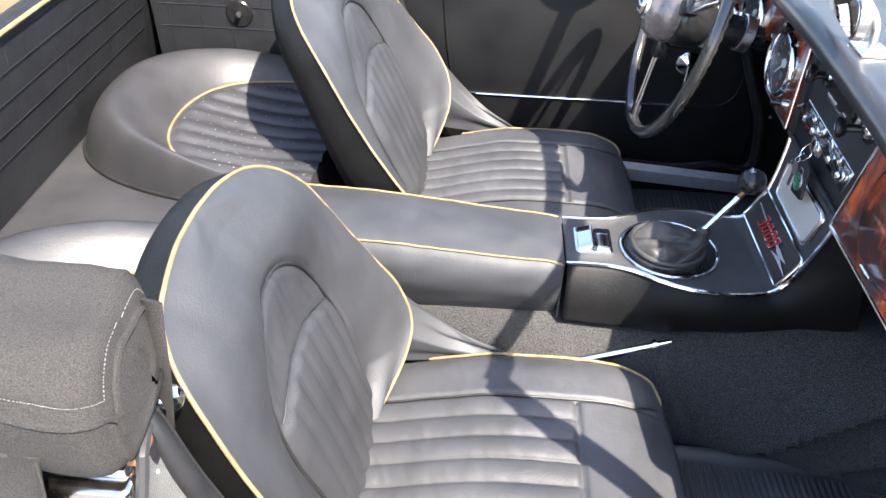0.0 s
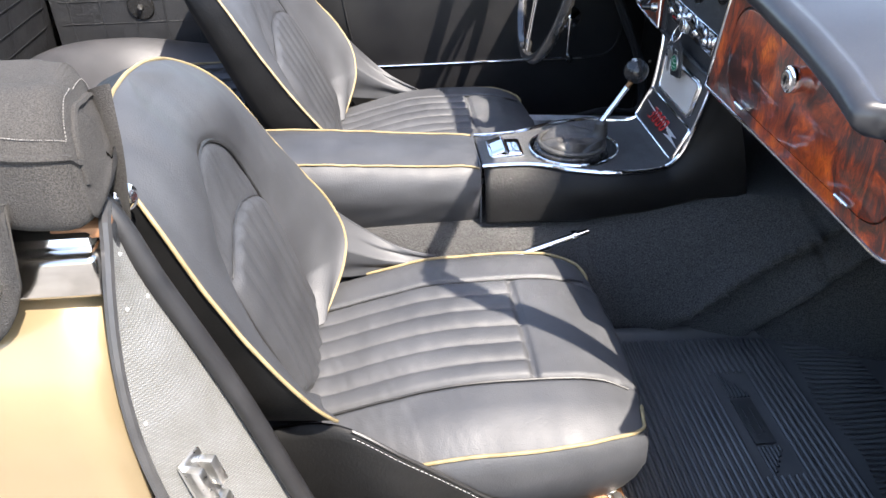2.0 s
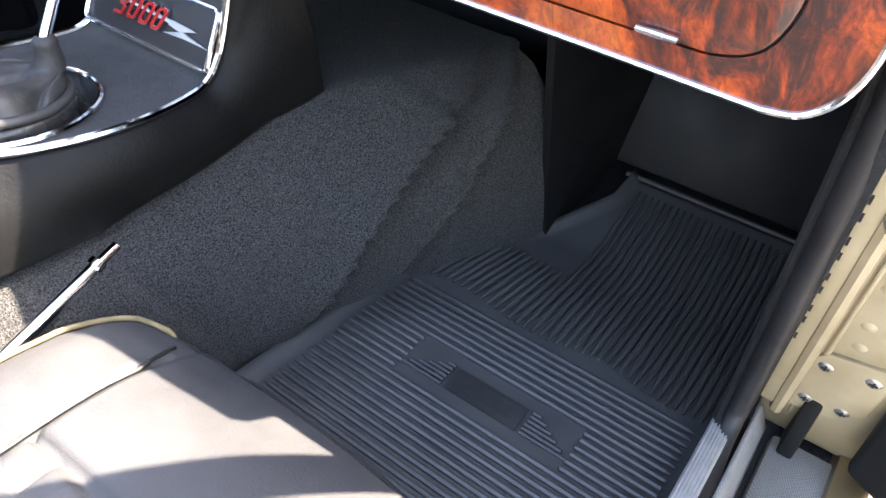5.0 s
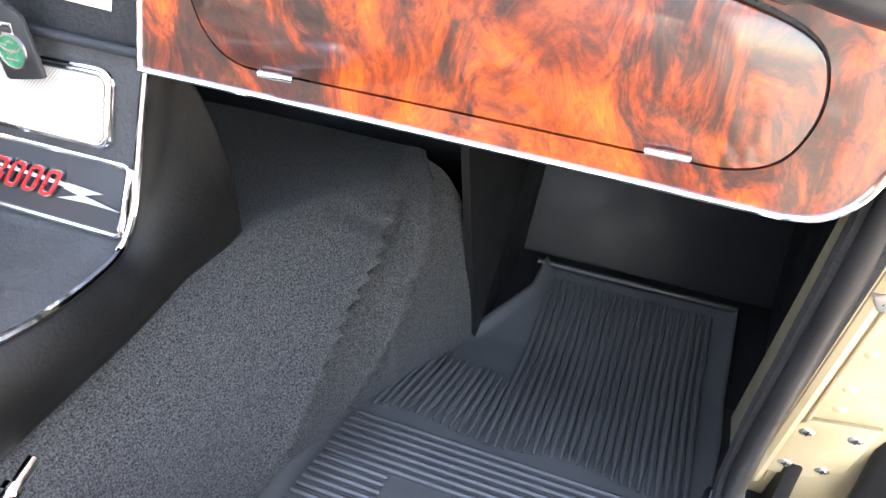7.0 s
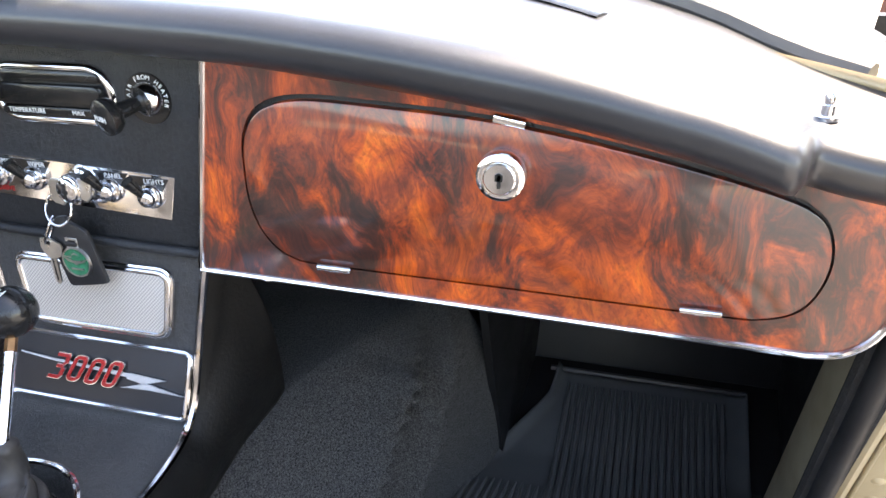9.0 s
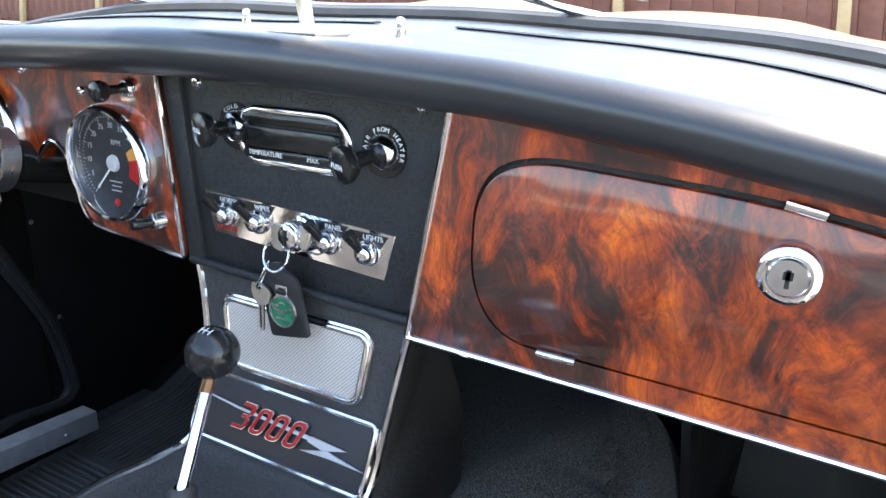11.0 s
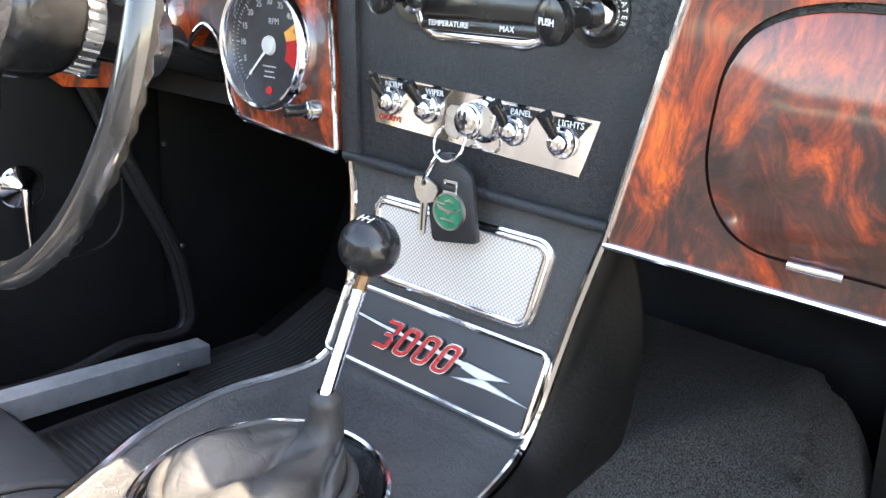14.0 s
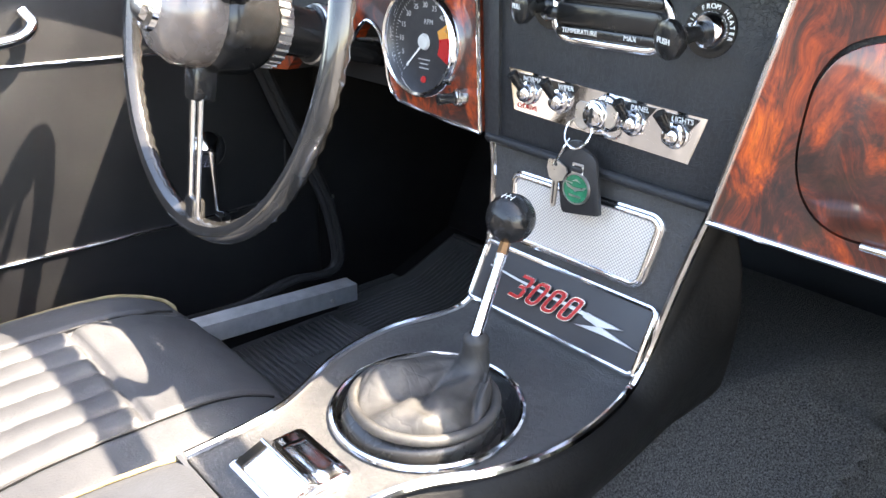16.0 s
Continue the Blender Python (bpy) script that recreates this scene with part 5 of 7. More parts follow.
pull_knob("choke_knob", 0.006, 0.166, 0.835, (-1, 0.12, -0.05), 0.030, 0.009, "black pull knob on a chrome collar")
push = thing("push_button", "black cylindrical push button in a chrome collar", "button")
m = at_dir((0.006, 0.1445, 0.7215), (-1, 0.42, -0.04))
b = bmesh.new()
lathe(b, ((0.0, 0.0245), (0.0040, 0.0245), (0.0052, 0.0235), (0.0054, 0.021), (0.0050, 0.018), (0.0050, 0.003)), m, 28)
part("plunger", b, BLACK_PLASTIC, push)
b = bmesh.new()
lathe(b, ((0.0052, 0.007), (0.0068, 0.0075), (0.0078, 0.0065), (0.0078, 0.0045), (0.0088, 0.0040), (0.0088, -0.004)), m, 28)
part("collar", b, DARK_CHROME, push, "ribbed metal collar")
for y, z in ((0.228, 0.828), (0.315, 0.842)):
    b = bmesh.new()
    lathe(b, ((0.0, 0.006), (0.003, 0.0055), (0.0045, 0.003), (0.0045, -0.001)), at_dir((0.006, y, z), (-1, 0, 0)), 16)
    tagged(part("dome_nut", b, CHROME), "small chrome dome nut on the walnut", "nut", "dome nuts")

# heater controls on the centre panel
PX = 0.014
heater = thing("heater_control", "black heater slide control in a chrome oval frame", "heater control")
loop = [(PX, y, z) for y, z in rounded(-0.0580, 0.788, 0.0475, 0.8285, 0.019, 6)]
tube_part("chrome_frame", loop, 0.0042, CHROME, heater, "chrome oval frame", 10, True)
part("slot_plate", slab(bmesh.new(), [(PX + 0.0005, y, z) for y, z in rounded(-0.0565, 0.7895, 0.0460, 0.827, 0.017, 6)], (-0.003, 0, 0)), BLACK_PLASTIC, heater)
for z0, z1 in ((0.8185, 0.826), (0.800, 0.8165), (0.791, 0.799)):
    part("slide_rib", slab(bmesh.new(), [(PX - 0.002, y, z) for y, z in rounded(-0.0525, z0, 0.0420, z1, min(0.0055, (z1 - z0) / 2.1), 4)], (-0.004 if z0 != 0.800 else -0.006, 0, 0), 0.0015), BLACK_PLASTIC, heater)
writing("lettering", "TEMPERATURE", 0.0052, facing(PX - 0.0065, 0.018, 0.7955), WHITE_PAINT, heater, 0.0001)
writing("lettering", "MAX", 0.0052, facing(PX - 0.0065, -0.029, 0.7955), WHITE_PAINT, heater, 0.0001)
part("slide_lever", boxes(((PX - 0.016, 0.034, 0.804), (PX - 0.002, 0.047, 0.813), 0.003)), BLACK_PLASTIC, heater)
for nm, y, z, txt, word, mid, d, ln in (("cold_air_knob", 0.052, 0.8125, "COLD AIR", "PULL", 80, (-1, 0.32, -0.02), 0.030), ("warm_air_knob", -0.0885, 0.8085, "AIR FROM HEATER", "PUSH", 78, (-1, 0.375, -0.18), 0.036)):
    k = pull_knob(nm, PX, y, z, d, ln, 0.0135, "black fluted pull knob with a chrome collar", word)
    b = bmesh.new()
    lathe(b, ((0.0, 0.0012), (0.0188, 0.0012), (0.0193, 0.0), (0.0193, -0.001)), at_dir((PX, y, z), (-1, 0, 0)), 36)
    part("name_disc", b, BLACK_PLASTIC, k)
    b = bmesh.new()
    lathe(b, ((0.0075, 0.002), (0.0075, 0.004), (0.0105, 0.0045), (0.0125, 0.003), (0.0125, 0.001)), at_dir((PX, y, z), (-1, 0, 0)), 32)
    part("ring", b, CHROME, k)
    arc_text("lettering", txt, 0.0047, PX - 0.0013, y, z, 0.0157, mid, 13.5 if len(txt) > 9 else 15, WHITE_PAINT, k)
for y in (0.095, -0.119):
    b = bmesh.new()
    lathe(b, ((0.0, 0.0022), (0.0035, 0.0018), (0.0052, 0.0)), at_dir((PX, y, 0.8435), (-1, 0, 0)), 18)
    sc = tagged(part("cross_screw", b, CHROME), "chrome cross-head screw in the centre panel", "screw", "panel screws")
    part("slot", boxes(((PX - 0.0026, y - 0.0028, 0.843), (PX - 0.0018, y + 0.0028, 0.844)), ((PX - 0.0026, y - 0.0005, 0.8407), (PX - 0.0018, y + 0.0005, 0.8463))), SEAM, sc)

# switch plate
plate_ob = thing("switch_plate", "polished metal switch plate with lettering", "switch panel")
quad = [(0.0935, 0.757), (-0.099, 0.748), (-0.089, 0.7115), (0.084, 0.7205)]
part("metal_plate", slab(bmesh.new(), on_face(PX + 0.0004, quad), (-0.0016, 0, 0), 0.0004, 1), CHROME, plate_ob, "polished metal")
SW = ((0.068, 0.7385), (0.033, 0.7375), (-0.039, 0.7335), (-0.0755, 0.7315))
words = ("NORMAL", "WIPER", "PANEL", "LIGHTS")
for (y, z), word in zip(SW, words):
    tri = [(y + 0.018, z + 0.0155), (y - 0.018, z + 0.0145), (y - 0.006, z - 0.002), (y + 0.006, z - 0.002)]
    part("black_flash", slab(bmesh.new(), on_face(PX - 0.0012, tri), (-0.0003, 0, 0)), BLACK_PLASTIC, plate_ob, smooth=False)
    writing("lettering", word, 0.0056, facing(PX - 0.0016, y - 0.004, z + 0.0115), WHITE_PAINT, plate_ob, 0.0001)
    sw = thing("toggle_switch", "chrome toggle switch with black lever", "switch", "toggle switches")
    b = bmesh.new()
    lathe(b, ((0.0, 0.013), (0.004, 0.013), (0.0065, 0.011), (0.0075, 0.008), (0.0075, 0.0055), (0.0095, 0.005), (0.0105, 0.0035), (0.0105, 0.0012)), at_dir((PX, y, z), (-1, 0, 0)), 28)
    part("collar", b, CHROME, sw, "chrome knurled collar")
    tip = Vector((PX - 0.019, y + 0.006, z + 0.0175))
    tube_part("lever", [(PX - 0.008, y, z), tuple((Vector((PX - 0.008, y, z)) + tip) / 2), tuple(tip)], lambda t: 0.0028 + 0.0022 * t, BLACK_PLASTIC, sw, "black lever", 10)
writing("lettering", "O/DRIVE", 0.0060, facing(PX - 0.0016, 0.069, 0.7255), RED_PAINT, plate_ob, 0.0001)
ign = thing("ignition_lock", "round chrome ignition lock with a key slot", "lock")
IGN = at_dir((PX, -0.0155, 0.7365), (-1, 0.10, 0.02))
b = bmesh.new()
lathe(b, ((0.0, 0.0225), (0.0085, 0.0225), (0.0098, 0.0215), (0.0100, 0.0195), (0.0112, 0.0190), (0.0118, 0.0175), (0.0118, 0.0110), (0.0108, 0.0100), (0.0108, 0.0080), (0.0135, 0.0070), (0.0140, 0.0050), (0.0140, 0.0030), (0.0155, 0.0020), (0.0155, 0.0008)), IGN, 40)
barrel = part("barrel", b, CHROME, ign)
for k in range(36):
    a = 2 * math.pi * k / 36
    part("knurl", boxes(((0.0112, -0.0005, 0.0115), (0.0122, 0.0005, 0.0172), 0.0, 1, IGN @ Matrix.Rotation(a, 4, "Z"))), CHROME, barrel, smooth=False)
part("key_slot", boxes(((-0.0014, -0.0060, 0.0222), (0.0014, 0.0060, 0.0228), 0.0, 1, IGN), ((-0.0030, -0.0018, 0.0222), (0.0030, 0.0008, 0.0228), 0.0, 1, IGN)), SEAM, barrel)


# ---- centre console ----
console = thing("centre_console", "black vinyl centre console with chrome edging", "console")
LEFT_EDGE = [(0.016, 0.1085, 0.686), (0.014, 0.103, 0.66), (0.010, 0.098, 0.62), (0.004, 0.095, 0.585), (-0.006, 0.094, 0.552), (-0.024, 0.096, 0.531), (-0.055, 0.102, 0.526), (-0.10, 0.111, 0.526), (-0.14, 0.110, 0.526), (-0.18, 0.101, 0.526), (-0.215, 0.085, 0.526), (-0.245, 0.073, 0.526), (-0.28, 0.068, 0.526), (-0.326, 0.067, 0.526)]
RIGHT_EDGE = [(0.016, -0.114, 0.684), (0.014, -0.108, 0.66), (0.010, -0.100, 0.62), (0.004, -0.095, 0.585), (-0.006, -0.092, 0.552), (-0.024, -0.092, 0.531), (-0.055, -0.096, 0.526), (-0.10, -0.099, 0.526), (-0.14, -0.094, 0.526), (-0.18, -0.081, 0.526), (-0.215, -0.062, 0.526), (-0.245, -0.052, 0.526), (-0.28, -0.049, 0.526), (-0.326, -0.050, 0.526)]
le, re = smooth_path(LEFT_EDGE, 5), smooth_path(RIGHT_EDGE, 5)


def con_top(u, v):
    i = min(len(le) - 1, int(u * (len(le) - 1) + 1e-6))
    f = u * (len(le) - 1) - i
    j = min(i + 1, len(le) - 1)
    a, b_ = le[i].lerp(le[j], f), re[i].lerp(re[j], f)
    return a.lerp(b_, v)


GX, GY, GA, GB = -0.160, 0.001, 0.076, 0.071


def con_well(u, v):
    p = con_top(u, v)
    rho = math.hypot((p.x - GX) / GA, (p.y - GY) / GB)
    return p + Vector((0, 0, -0.035 * ease((1.0 - rho) / 0.05)))


sheet_part("console_top", con_well, 200, 90, CONSOLE_VINYL, console, thick=(0, 0, -0.004))
for s, edge in ((1, le), (-1, re)):
    def skirt(u, v, s=s, edge=edge):
        p = edge[min(len(edge) - 1, round(u * (len(edge) - 1)))]
        rise = ease((p.z - 0.527) / 0.10)
        low = curve_at(((-0.33, 0.436), (-0.16, 0.434), (-0.08, 0.449), (0.0, 0.472), (0.30, 0.488)), p.x + 0.07 * rise)
        x = p.x + v ** 1.3 * 0.035 * ease((p.x + 0.14) / 0.10) + v ** 0.35 * 0.062 * rise
        z = p.z + (low - p.z) * v
        foot = curve_at(((-0.33, 0.082), (-0.1, 0.094), (0.0, 0.100), (0.10, 0.108)), x)
        y = abs(p.y) + (foot - abs(p.y)) * v ** 1.2 + 0.014 * math.sin(v ** 0.8 * math.pi)
        return (x + 0.002, s * y, z - 0.002)
    # sides much darker than the top: the shade there is in the colour
    sheet_part("console_side", skirt, 65, 24, SHADED_SIDE_VINYL, console, thick=(0, -s * 0.006, 0))
    tube_part("chrome_edge", [p + Vector((-0.001, s * 0.001, 0.0015)) for p in edge], 0.0036, CHROME, console, "chrome edge strip", 8)
# chrome ring round the gear gaiter
RING = [(-0.160 + 0.076 * math.cos(a), 0.001 + 0.071 * math.sin(a), 0.528) for a in [2 * math.pi * k / 48 for k in range(48)]]
tube_part("gaiter_ring", RING, 0.003, CHROME, console, "oval chrome ring", 8, True)

# speaker grille
def console_x(z):
    return curve_at(((0.526, -0.03), (0.531, -0.024), (0.552, -0.006), (0.585, 0.004), (0.62, 0.010), (0.66, 0.014), (0.684, 0.016)), z)


grille = thing("speaker_grille", "silver mesh speaker grille in a chrome frame", "speaker")
GL = rounded(-0.0725, 0.6055, 0.0715, 0.6625, 0.009, 5)
gm = lambda y, z, o=0.0: (console_x(z) - 0.003 - o, y * (1 + 2.0 * (z - 0.634)), z)
tube_part("chrome_frame", [gm(y, z) for y, z in GL], 0.0030, CHROME, grille, "chrome frame", 10, True)
tube_part("frame_flange", [gm(y, z, -0.0015) for y, z in grown(GL, 0.0030)], 0.0022, CHROME, grille, "", 8, True)
MESH = material("woven_silver_mesh", (0.62, 0.6, 0.57), 0.45, 0.2)
gmap = node(MESH, "ShaderNodeMapping")
gmap.inputs["Rotation"].default_value = (radians(45), 0, 0)
squash = node(MESH, "ShaderNodeMapping")
squash.inputs["Scale"].default_value = (0, 1, 1)
link(MESH, coords(MESH, (1, 1, 1)), squash.inputs["Vector"])
link(MESH, squash.outputs["Vector"], gmap.inputs["Vector"])
dots = node(MESH, "ShaderNodeTexVoronoi", Scale=440.0, Randomness=0.0)
link(MESH, gmap.outputs["Vector"], dots.inputs["Vector"])
wv = dots.outputs["Distance"]
link(MESH, ramp(MESH, wv, ((0.22, (0.74, 0.69, 0.63)), (0.62, (0.30, 0.275, 0.25)))), bsdf(MESH).inputs["Base Color"])
link(MESH, bump(MESH, wv, 0.6, -0.0008), bsdf(MESH).inputs["Normal"])
part("mesh", slab(bmesh.new(), [gm(y, z, -0.001) for y, z in rounded(-0.0712, 0.6068, 0.0702, 0.6612, 0.008, 5)], (-0.002, 0, 0)), MESH, grille, "fine woven metal mesh")

# badge panel with the number
badge = thing("badge_panel", "black badge panel with red 3000 emblem and chrome frame", "badge")
BL = rounded(-0.090, 0.540, 0.096, 0.592, 0.005, 3)


def badge_at(y, z, o=0.0):
    f = (z - 0.540) / 0.052
    return Vector((-0.018 + 0.024 * f - o, y, z))


tube_part("chrome_frame", [badge_at(y, z, 0.003) for y, z in BL], 0.0026, CHROME, badge, "chrome frame", 8, True)
part("badge_plate", slab(bmesh.new(), [badge_at(y, z, -0.001) for y, z in BL], (-0.002, 0, 0.0007)), DASH_PAD, badge)
lean = -math.degrees(math.atan2(0.024, 0.052))
bmx = Matrix.Translation(badge_at(-0.0035, 0.5665, 0.003)) @ facing(0, 0, 0, lean)


def slant(points, h=0.0):
    return [bmx @ Vector((a + 0.46 * c_, c_, h)) for a, c_ in points]


def digit(cx, hole, grow, h, mat, name, depth):
    w, t = 0.0064 + grow, 0.0116 + grow
    if hole:
        k = 0.0038 - grow * 0.8
        outer = rounded(cx - w, -t, cx + w, t, 0.005, 3)
        inner = rounded(cx - k, -t + 0.0030 + 1.6 * grow, cx + k, t - 0.0030 - 1.6 * grow, 0.002, 2)
        bm = plate(bmesh.new(), slant(outer, h), [slant(inner, h)], (bmx.to_3x3() @ Vector((0, 0, depth))))
    else:
        s_ = 0.0029 + grow
        a, b2 = cx - w, cx + w
        pts = [(a, t), (b2 - 0.002, t), (b2, t - 0.003), (b2, 0.003), (b2 - 0.003, 0.0), (b2, -0.003), (b2, -t + 0.003), (b2 - 0.002, -t), (a, -t), (a, -t + s_), (b2 - s_, -t + s_), (b2 - s_, -s_ / 2), (a + 0.004, -s_ / 2), (a + 0.004, s_ / 2), (b2 - s_, s_ / 2), (b2 - s_, t - s_), (a, t - s_)]
        bm = slab(bmesh.new(), slant(pts, h), bmx.to_3x3() @ Vector((0, 0, depth)))
    return part(name, bm, mat, badge, smooth=False)


for k in range(4):
    cx = -0.0425 + 0.0185 * k
    digit(cx, k > 0, 0.0009, 0.0, CHROME, "emblem_edge", 0.0022)
    digit(cx, k > 0, 0.0, 0.0021, RED_PAINT, "emblem_digit", 0.0012)
bolt = [(0.029, 0.0035), (0.066, 0.0015), (0.047, -0.0035), (0.085, -0.0095), (0.050, -0.0090), (0.020, -0.0105), (0.042, -0.0045), (0.026, -0.0018)]
part("flash", slab(bmesh.new(), [bmx @ Vector((a, b2, 0.0)) for a, b2 in bolt], bmx.to_3x3() @ Vector((0, 0, 0.002)), 0.0006, 1), ALLOY, badge, "bright lightning flash", smooth=False)
part("flash_bar", slab(bmesh.new(), [bmx @ Vector((a, b2, 0.0)) for a, b2 in ((-0.086, 0.0078), (-0.05, 0.0054), (0.03, 0.0028), (0.03, -0.0006), (-0.05, 0.0034), (-0.086, 0.0066))], bmx.to_3x3() @ Vector((0, 0, 0.0015))), ALLOY, badge, smooth=False)

# ashtray
ash = thing("ashtray", "chrome flip-lid ashtray set in the console", "ashtray")
part("tray_frame", slab(bmesh.new(), [(x, y, 0.526) for x, y in rounded(-0.311, -0.0255, -0.251, 0.0405, 0.006, 4)], (0, 0, 0.0055), 0.002), CHROME, ash)


def lid_fn(u, v):
    x = -0.3065 + 0.051 * u
    rise = min(1.0, u / 0.42) - 0.85 * ease((u - 0.42) / 0.20) - 0.15 * ease((u - 0.7) / 0.3)
    return (x, -0.0215 + 0.058 * v, 0.5315 + 0.0075 * rise)


sheet_part("tray_lid", lid_fn, 30, 4, CHROME, ash, "curved chrome lid", thick=(0, 0, -0.002))
tube_part("lid_lip", [(-0.2845, -0.0215, 0.5385), (-0.2845, 0.0365, 0.5385)], 0.0014, CHROME, ash, "", 8)

# gear lever, gaiter and knob
OLD_BRASS = surface("tarnished_brass", (0.16, 0.075, 0.03), (0.34, 0.18, 0.08), (0.3, 0.45), 90.0, 300.0, 0.0002, 0.2, 0.8)
gear = thing("gear_lever", "chrome gear lever with black ball knob in a rubber gaiter", "gear lever")


def soft_read(points, x):
    return sum(curve_at(points, x + k * 0.008) for k in (-2, -1, 0, 1, 2)) / 5


def boot(u, v):
    a = 2 * math.pi * v
    r = soft_read(((0.0, 0.064), (0.16, 0.066), (0.28, 0.0655), (0.34, 0.061), (0.44, 0.0615), (0.56, 0.060), (0.62, 0.056), (0.75, 0.053), (1.0, 0.047)), u)
    z = soft_read(((0.0, 0.494), (0.16, 0.506), (0.28, 0.517), (0.34, 0.519), (0.44, 0.526), (0.56, 0.533), (0.62, 0.535), (0.75, 0.537), (1.0, 0.532)), u)
    return (GX - 0.006 + r * math.cos(a) * 1.04, GY + 0.001 + r * math.sin(a) * 0.97, z)


sheet_part("lower_boot", boot, 30, 72, BOOT, gear, "shiny black lower boot")


def gaiter(u, v):
    a = 2 * math.pi * v
    r = soft_read(((0.0, 0.046), (0.08, 0.053), (0.13, 0.0555), (0.18, 0.0545), (0.22, 0.0515), (0.27, 0.0545), (0.34, 0.0560), (0.42, 0.0535), (0.50, 0.046), (0.58, 0.037), (0.66, 0.029), (0.74, 0.0225), (0.82, 0.0175), (0.90, 0.0135), (0.95, 0.0125), (0.965, 0.0140), (0.98, 0.0125), (0.99, 0.0060), (1.05, 0.0050)), u)
    z = soft_read(((0.0, 0.531), (0.08, 0.533), (0.13, 0.537), (0.18, 0.541), (0.22, 0.543), (0.27, 0.546), (0.34, 0.551), (0.42, 0.559), (0.50, 0.565), (0.58, 0.567), (0.66, 0.565), (0.74, 0.566), (0.82, 0.571), (0.90, 0.580), (0.96, 0.587), (0.975, 0.589), (1.0, 0.591)), u)
    f = ease((u - 0.30) / 0.2) * ease((0.86 - u) / 0.2)
    r *= 0.94 - 0.14 * ease((u - 0.6) / 0.25)
    r *= 1 + 0.05 * f * math.sin(2 * a + 1.0) + 0.03 * f * math.sin(5 * a + 9 * u)
    z += -0.017 * ease(u / 0.4) * ease((1.05 - u) / 0.3) + 0.0025 * f * math.sin(3 * a + 6 * u + 0.6) + 0.0018 * f * math.sin(6 * a - 11 * u)
    for mid, wide, rise in ((2.0, 0.38, 0.009), (3.0, 0.30, -0.007), (4.0, 0.34, 0.008), (4.75, 0.20, -0.005)):
        z += rise * f * math.exp(-((a - mid) / wide) ** 2)
    z -= 0.010 * ease((u - 0.7) / 0.25)
    z -= 0.0045 * f * math.exp(-(math.sin(1.5 * a + 7 * u) / 0.22) ** 2)
    sh = ease((u - 0.35) / 0.55)
    tilt = 0.09 * (1 - sh)
    x = GX - 0.006 + 0.049 * sh + r * math.cos(a) * 1.05
    y = GY - 0.001 - 0.005 * sh + r * math.sin(a) * 0.97
    return (x, y, z + tilt * 0.5 * (GX - x))


tube_part("gaiter_bead", [(GX - 0.005 + 0.0560 * math.cos(a), GY - 0.001 + 0.0535 * math.sin(a), 0.5385 - 0.0025 * math.cos(a)) for a in [2 * math.pi * k / 56 for k in range(56)]], 0.0042, GAITER, gear, "", 10, True)
sheet_part("gaiter", gaiter, 100, 96, GAITER, gear, "folded worn black rubber gaiter")
L0, L1 = Vector((-0.110, -0.002, 0.584)), Vector((-0.066, 0.014, 0.640))
tube_part("lever_shaft", [L0 - (L1 - L0) * 0.3, L0.lerp(L1, 0.5), L0.lerp(L1, 0.78)], lambda t: 0.0050 - 0.0010 * t, CHROME, gear, "chrome shaft", 16)
tube_part("lever_neck", [L0.lerp(L1, 0.66), L0.lerp(L1, 0.79)], 0.0046, CHROME, gear, "", 14)
tube_part("locking_nut", [L0.lerp(L1, 0.785), L0.lerp(L1, 1.06)], 0.0045, OLD_BRASS, gear, "tarnished brass locking nut", 6)
for k in (0.67, 0.725, 0.78):
    tube_part("neck_ring", [L0.lerp(L1, k - 0.01), L0.lerp(L1, k + 0.01)], 0.0051, CHROME, gear, "", 14)
b = bmesh.new()
bmesh.ops.create_uvsphere(b, u_segments=32, v_segments=20, radius=0.0205, matrix=Matrix.Translation((-0.061, 0.016, 0.655)))
knob = part("ball_knob", b, BLACK_PLASTIC, gear, "glossy black ball knob with white shift pattern")
km = Matrix.Translation((-0.061, 0.016, 0.655)) @ facing(0, 0, 0) @ pose(0, 0, 0, -76, 0, 0)
bm = bmesh.new()
for x0, y0, x1, y1 in ((-0.007, -0.005, -0.007, 0.005), (0, -0.005, 0, 0.005), (0.007, -0.005, 0.007, 0.005), (-0.007, 0, 0.007, 0)):
    tube(bm, [km @ (Vector((x0 + (x1 - x0) * k / 4, y0 + (y1 - y0) * k / 4, 0.03)).normalized() * 0.0206) for k in range(5)], 0.0004, 5)
part("shift_pattern", bm, WHITE_PAINT, knob)

# armrest behind the console
arm = thing("armrest", "black leather padded armrest with yellow piped edges", "armrest")


def arm_top(u, v):
    x = -0.332 - 0.60 * u
    half = 0.060 + 0.012 * u
    a = (v - 0.5) * 2
    z = 0.531 + 0.022 * ease(u / 0.6) + 0.010 * (1 - a * a) - 0.006 * math.exp(-u * 40)
    z += 0.0022 * noise.noise(Vector((x * 26, a * 2.0, 7.0))) + 0.0020 * noise.noise(Vector((x * 70, a * 1.2, 2.0))) * math.exp(-((x + 0.55) / 0.12) ** 2)
    return (x, 0.008 + half * a, z)


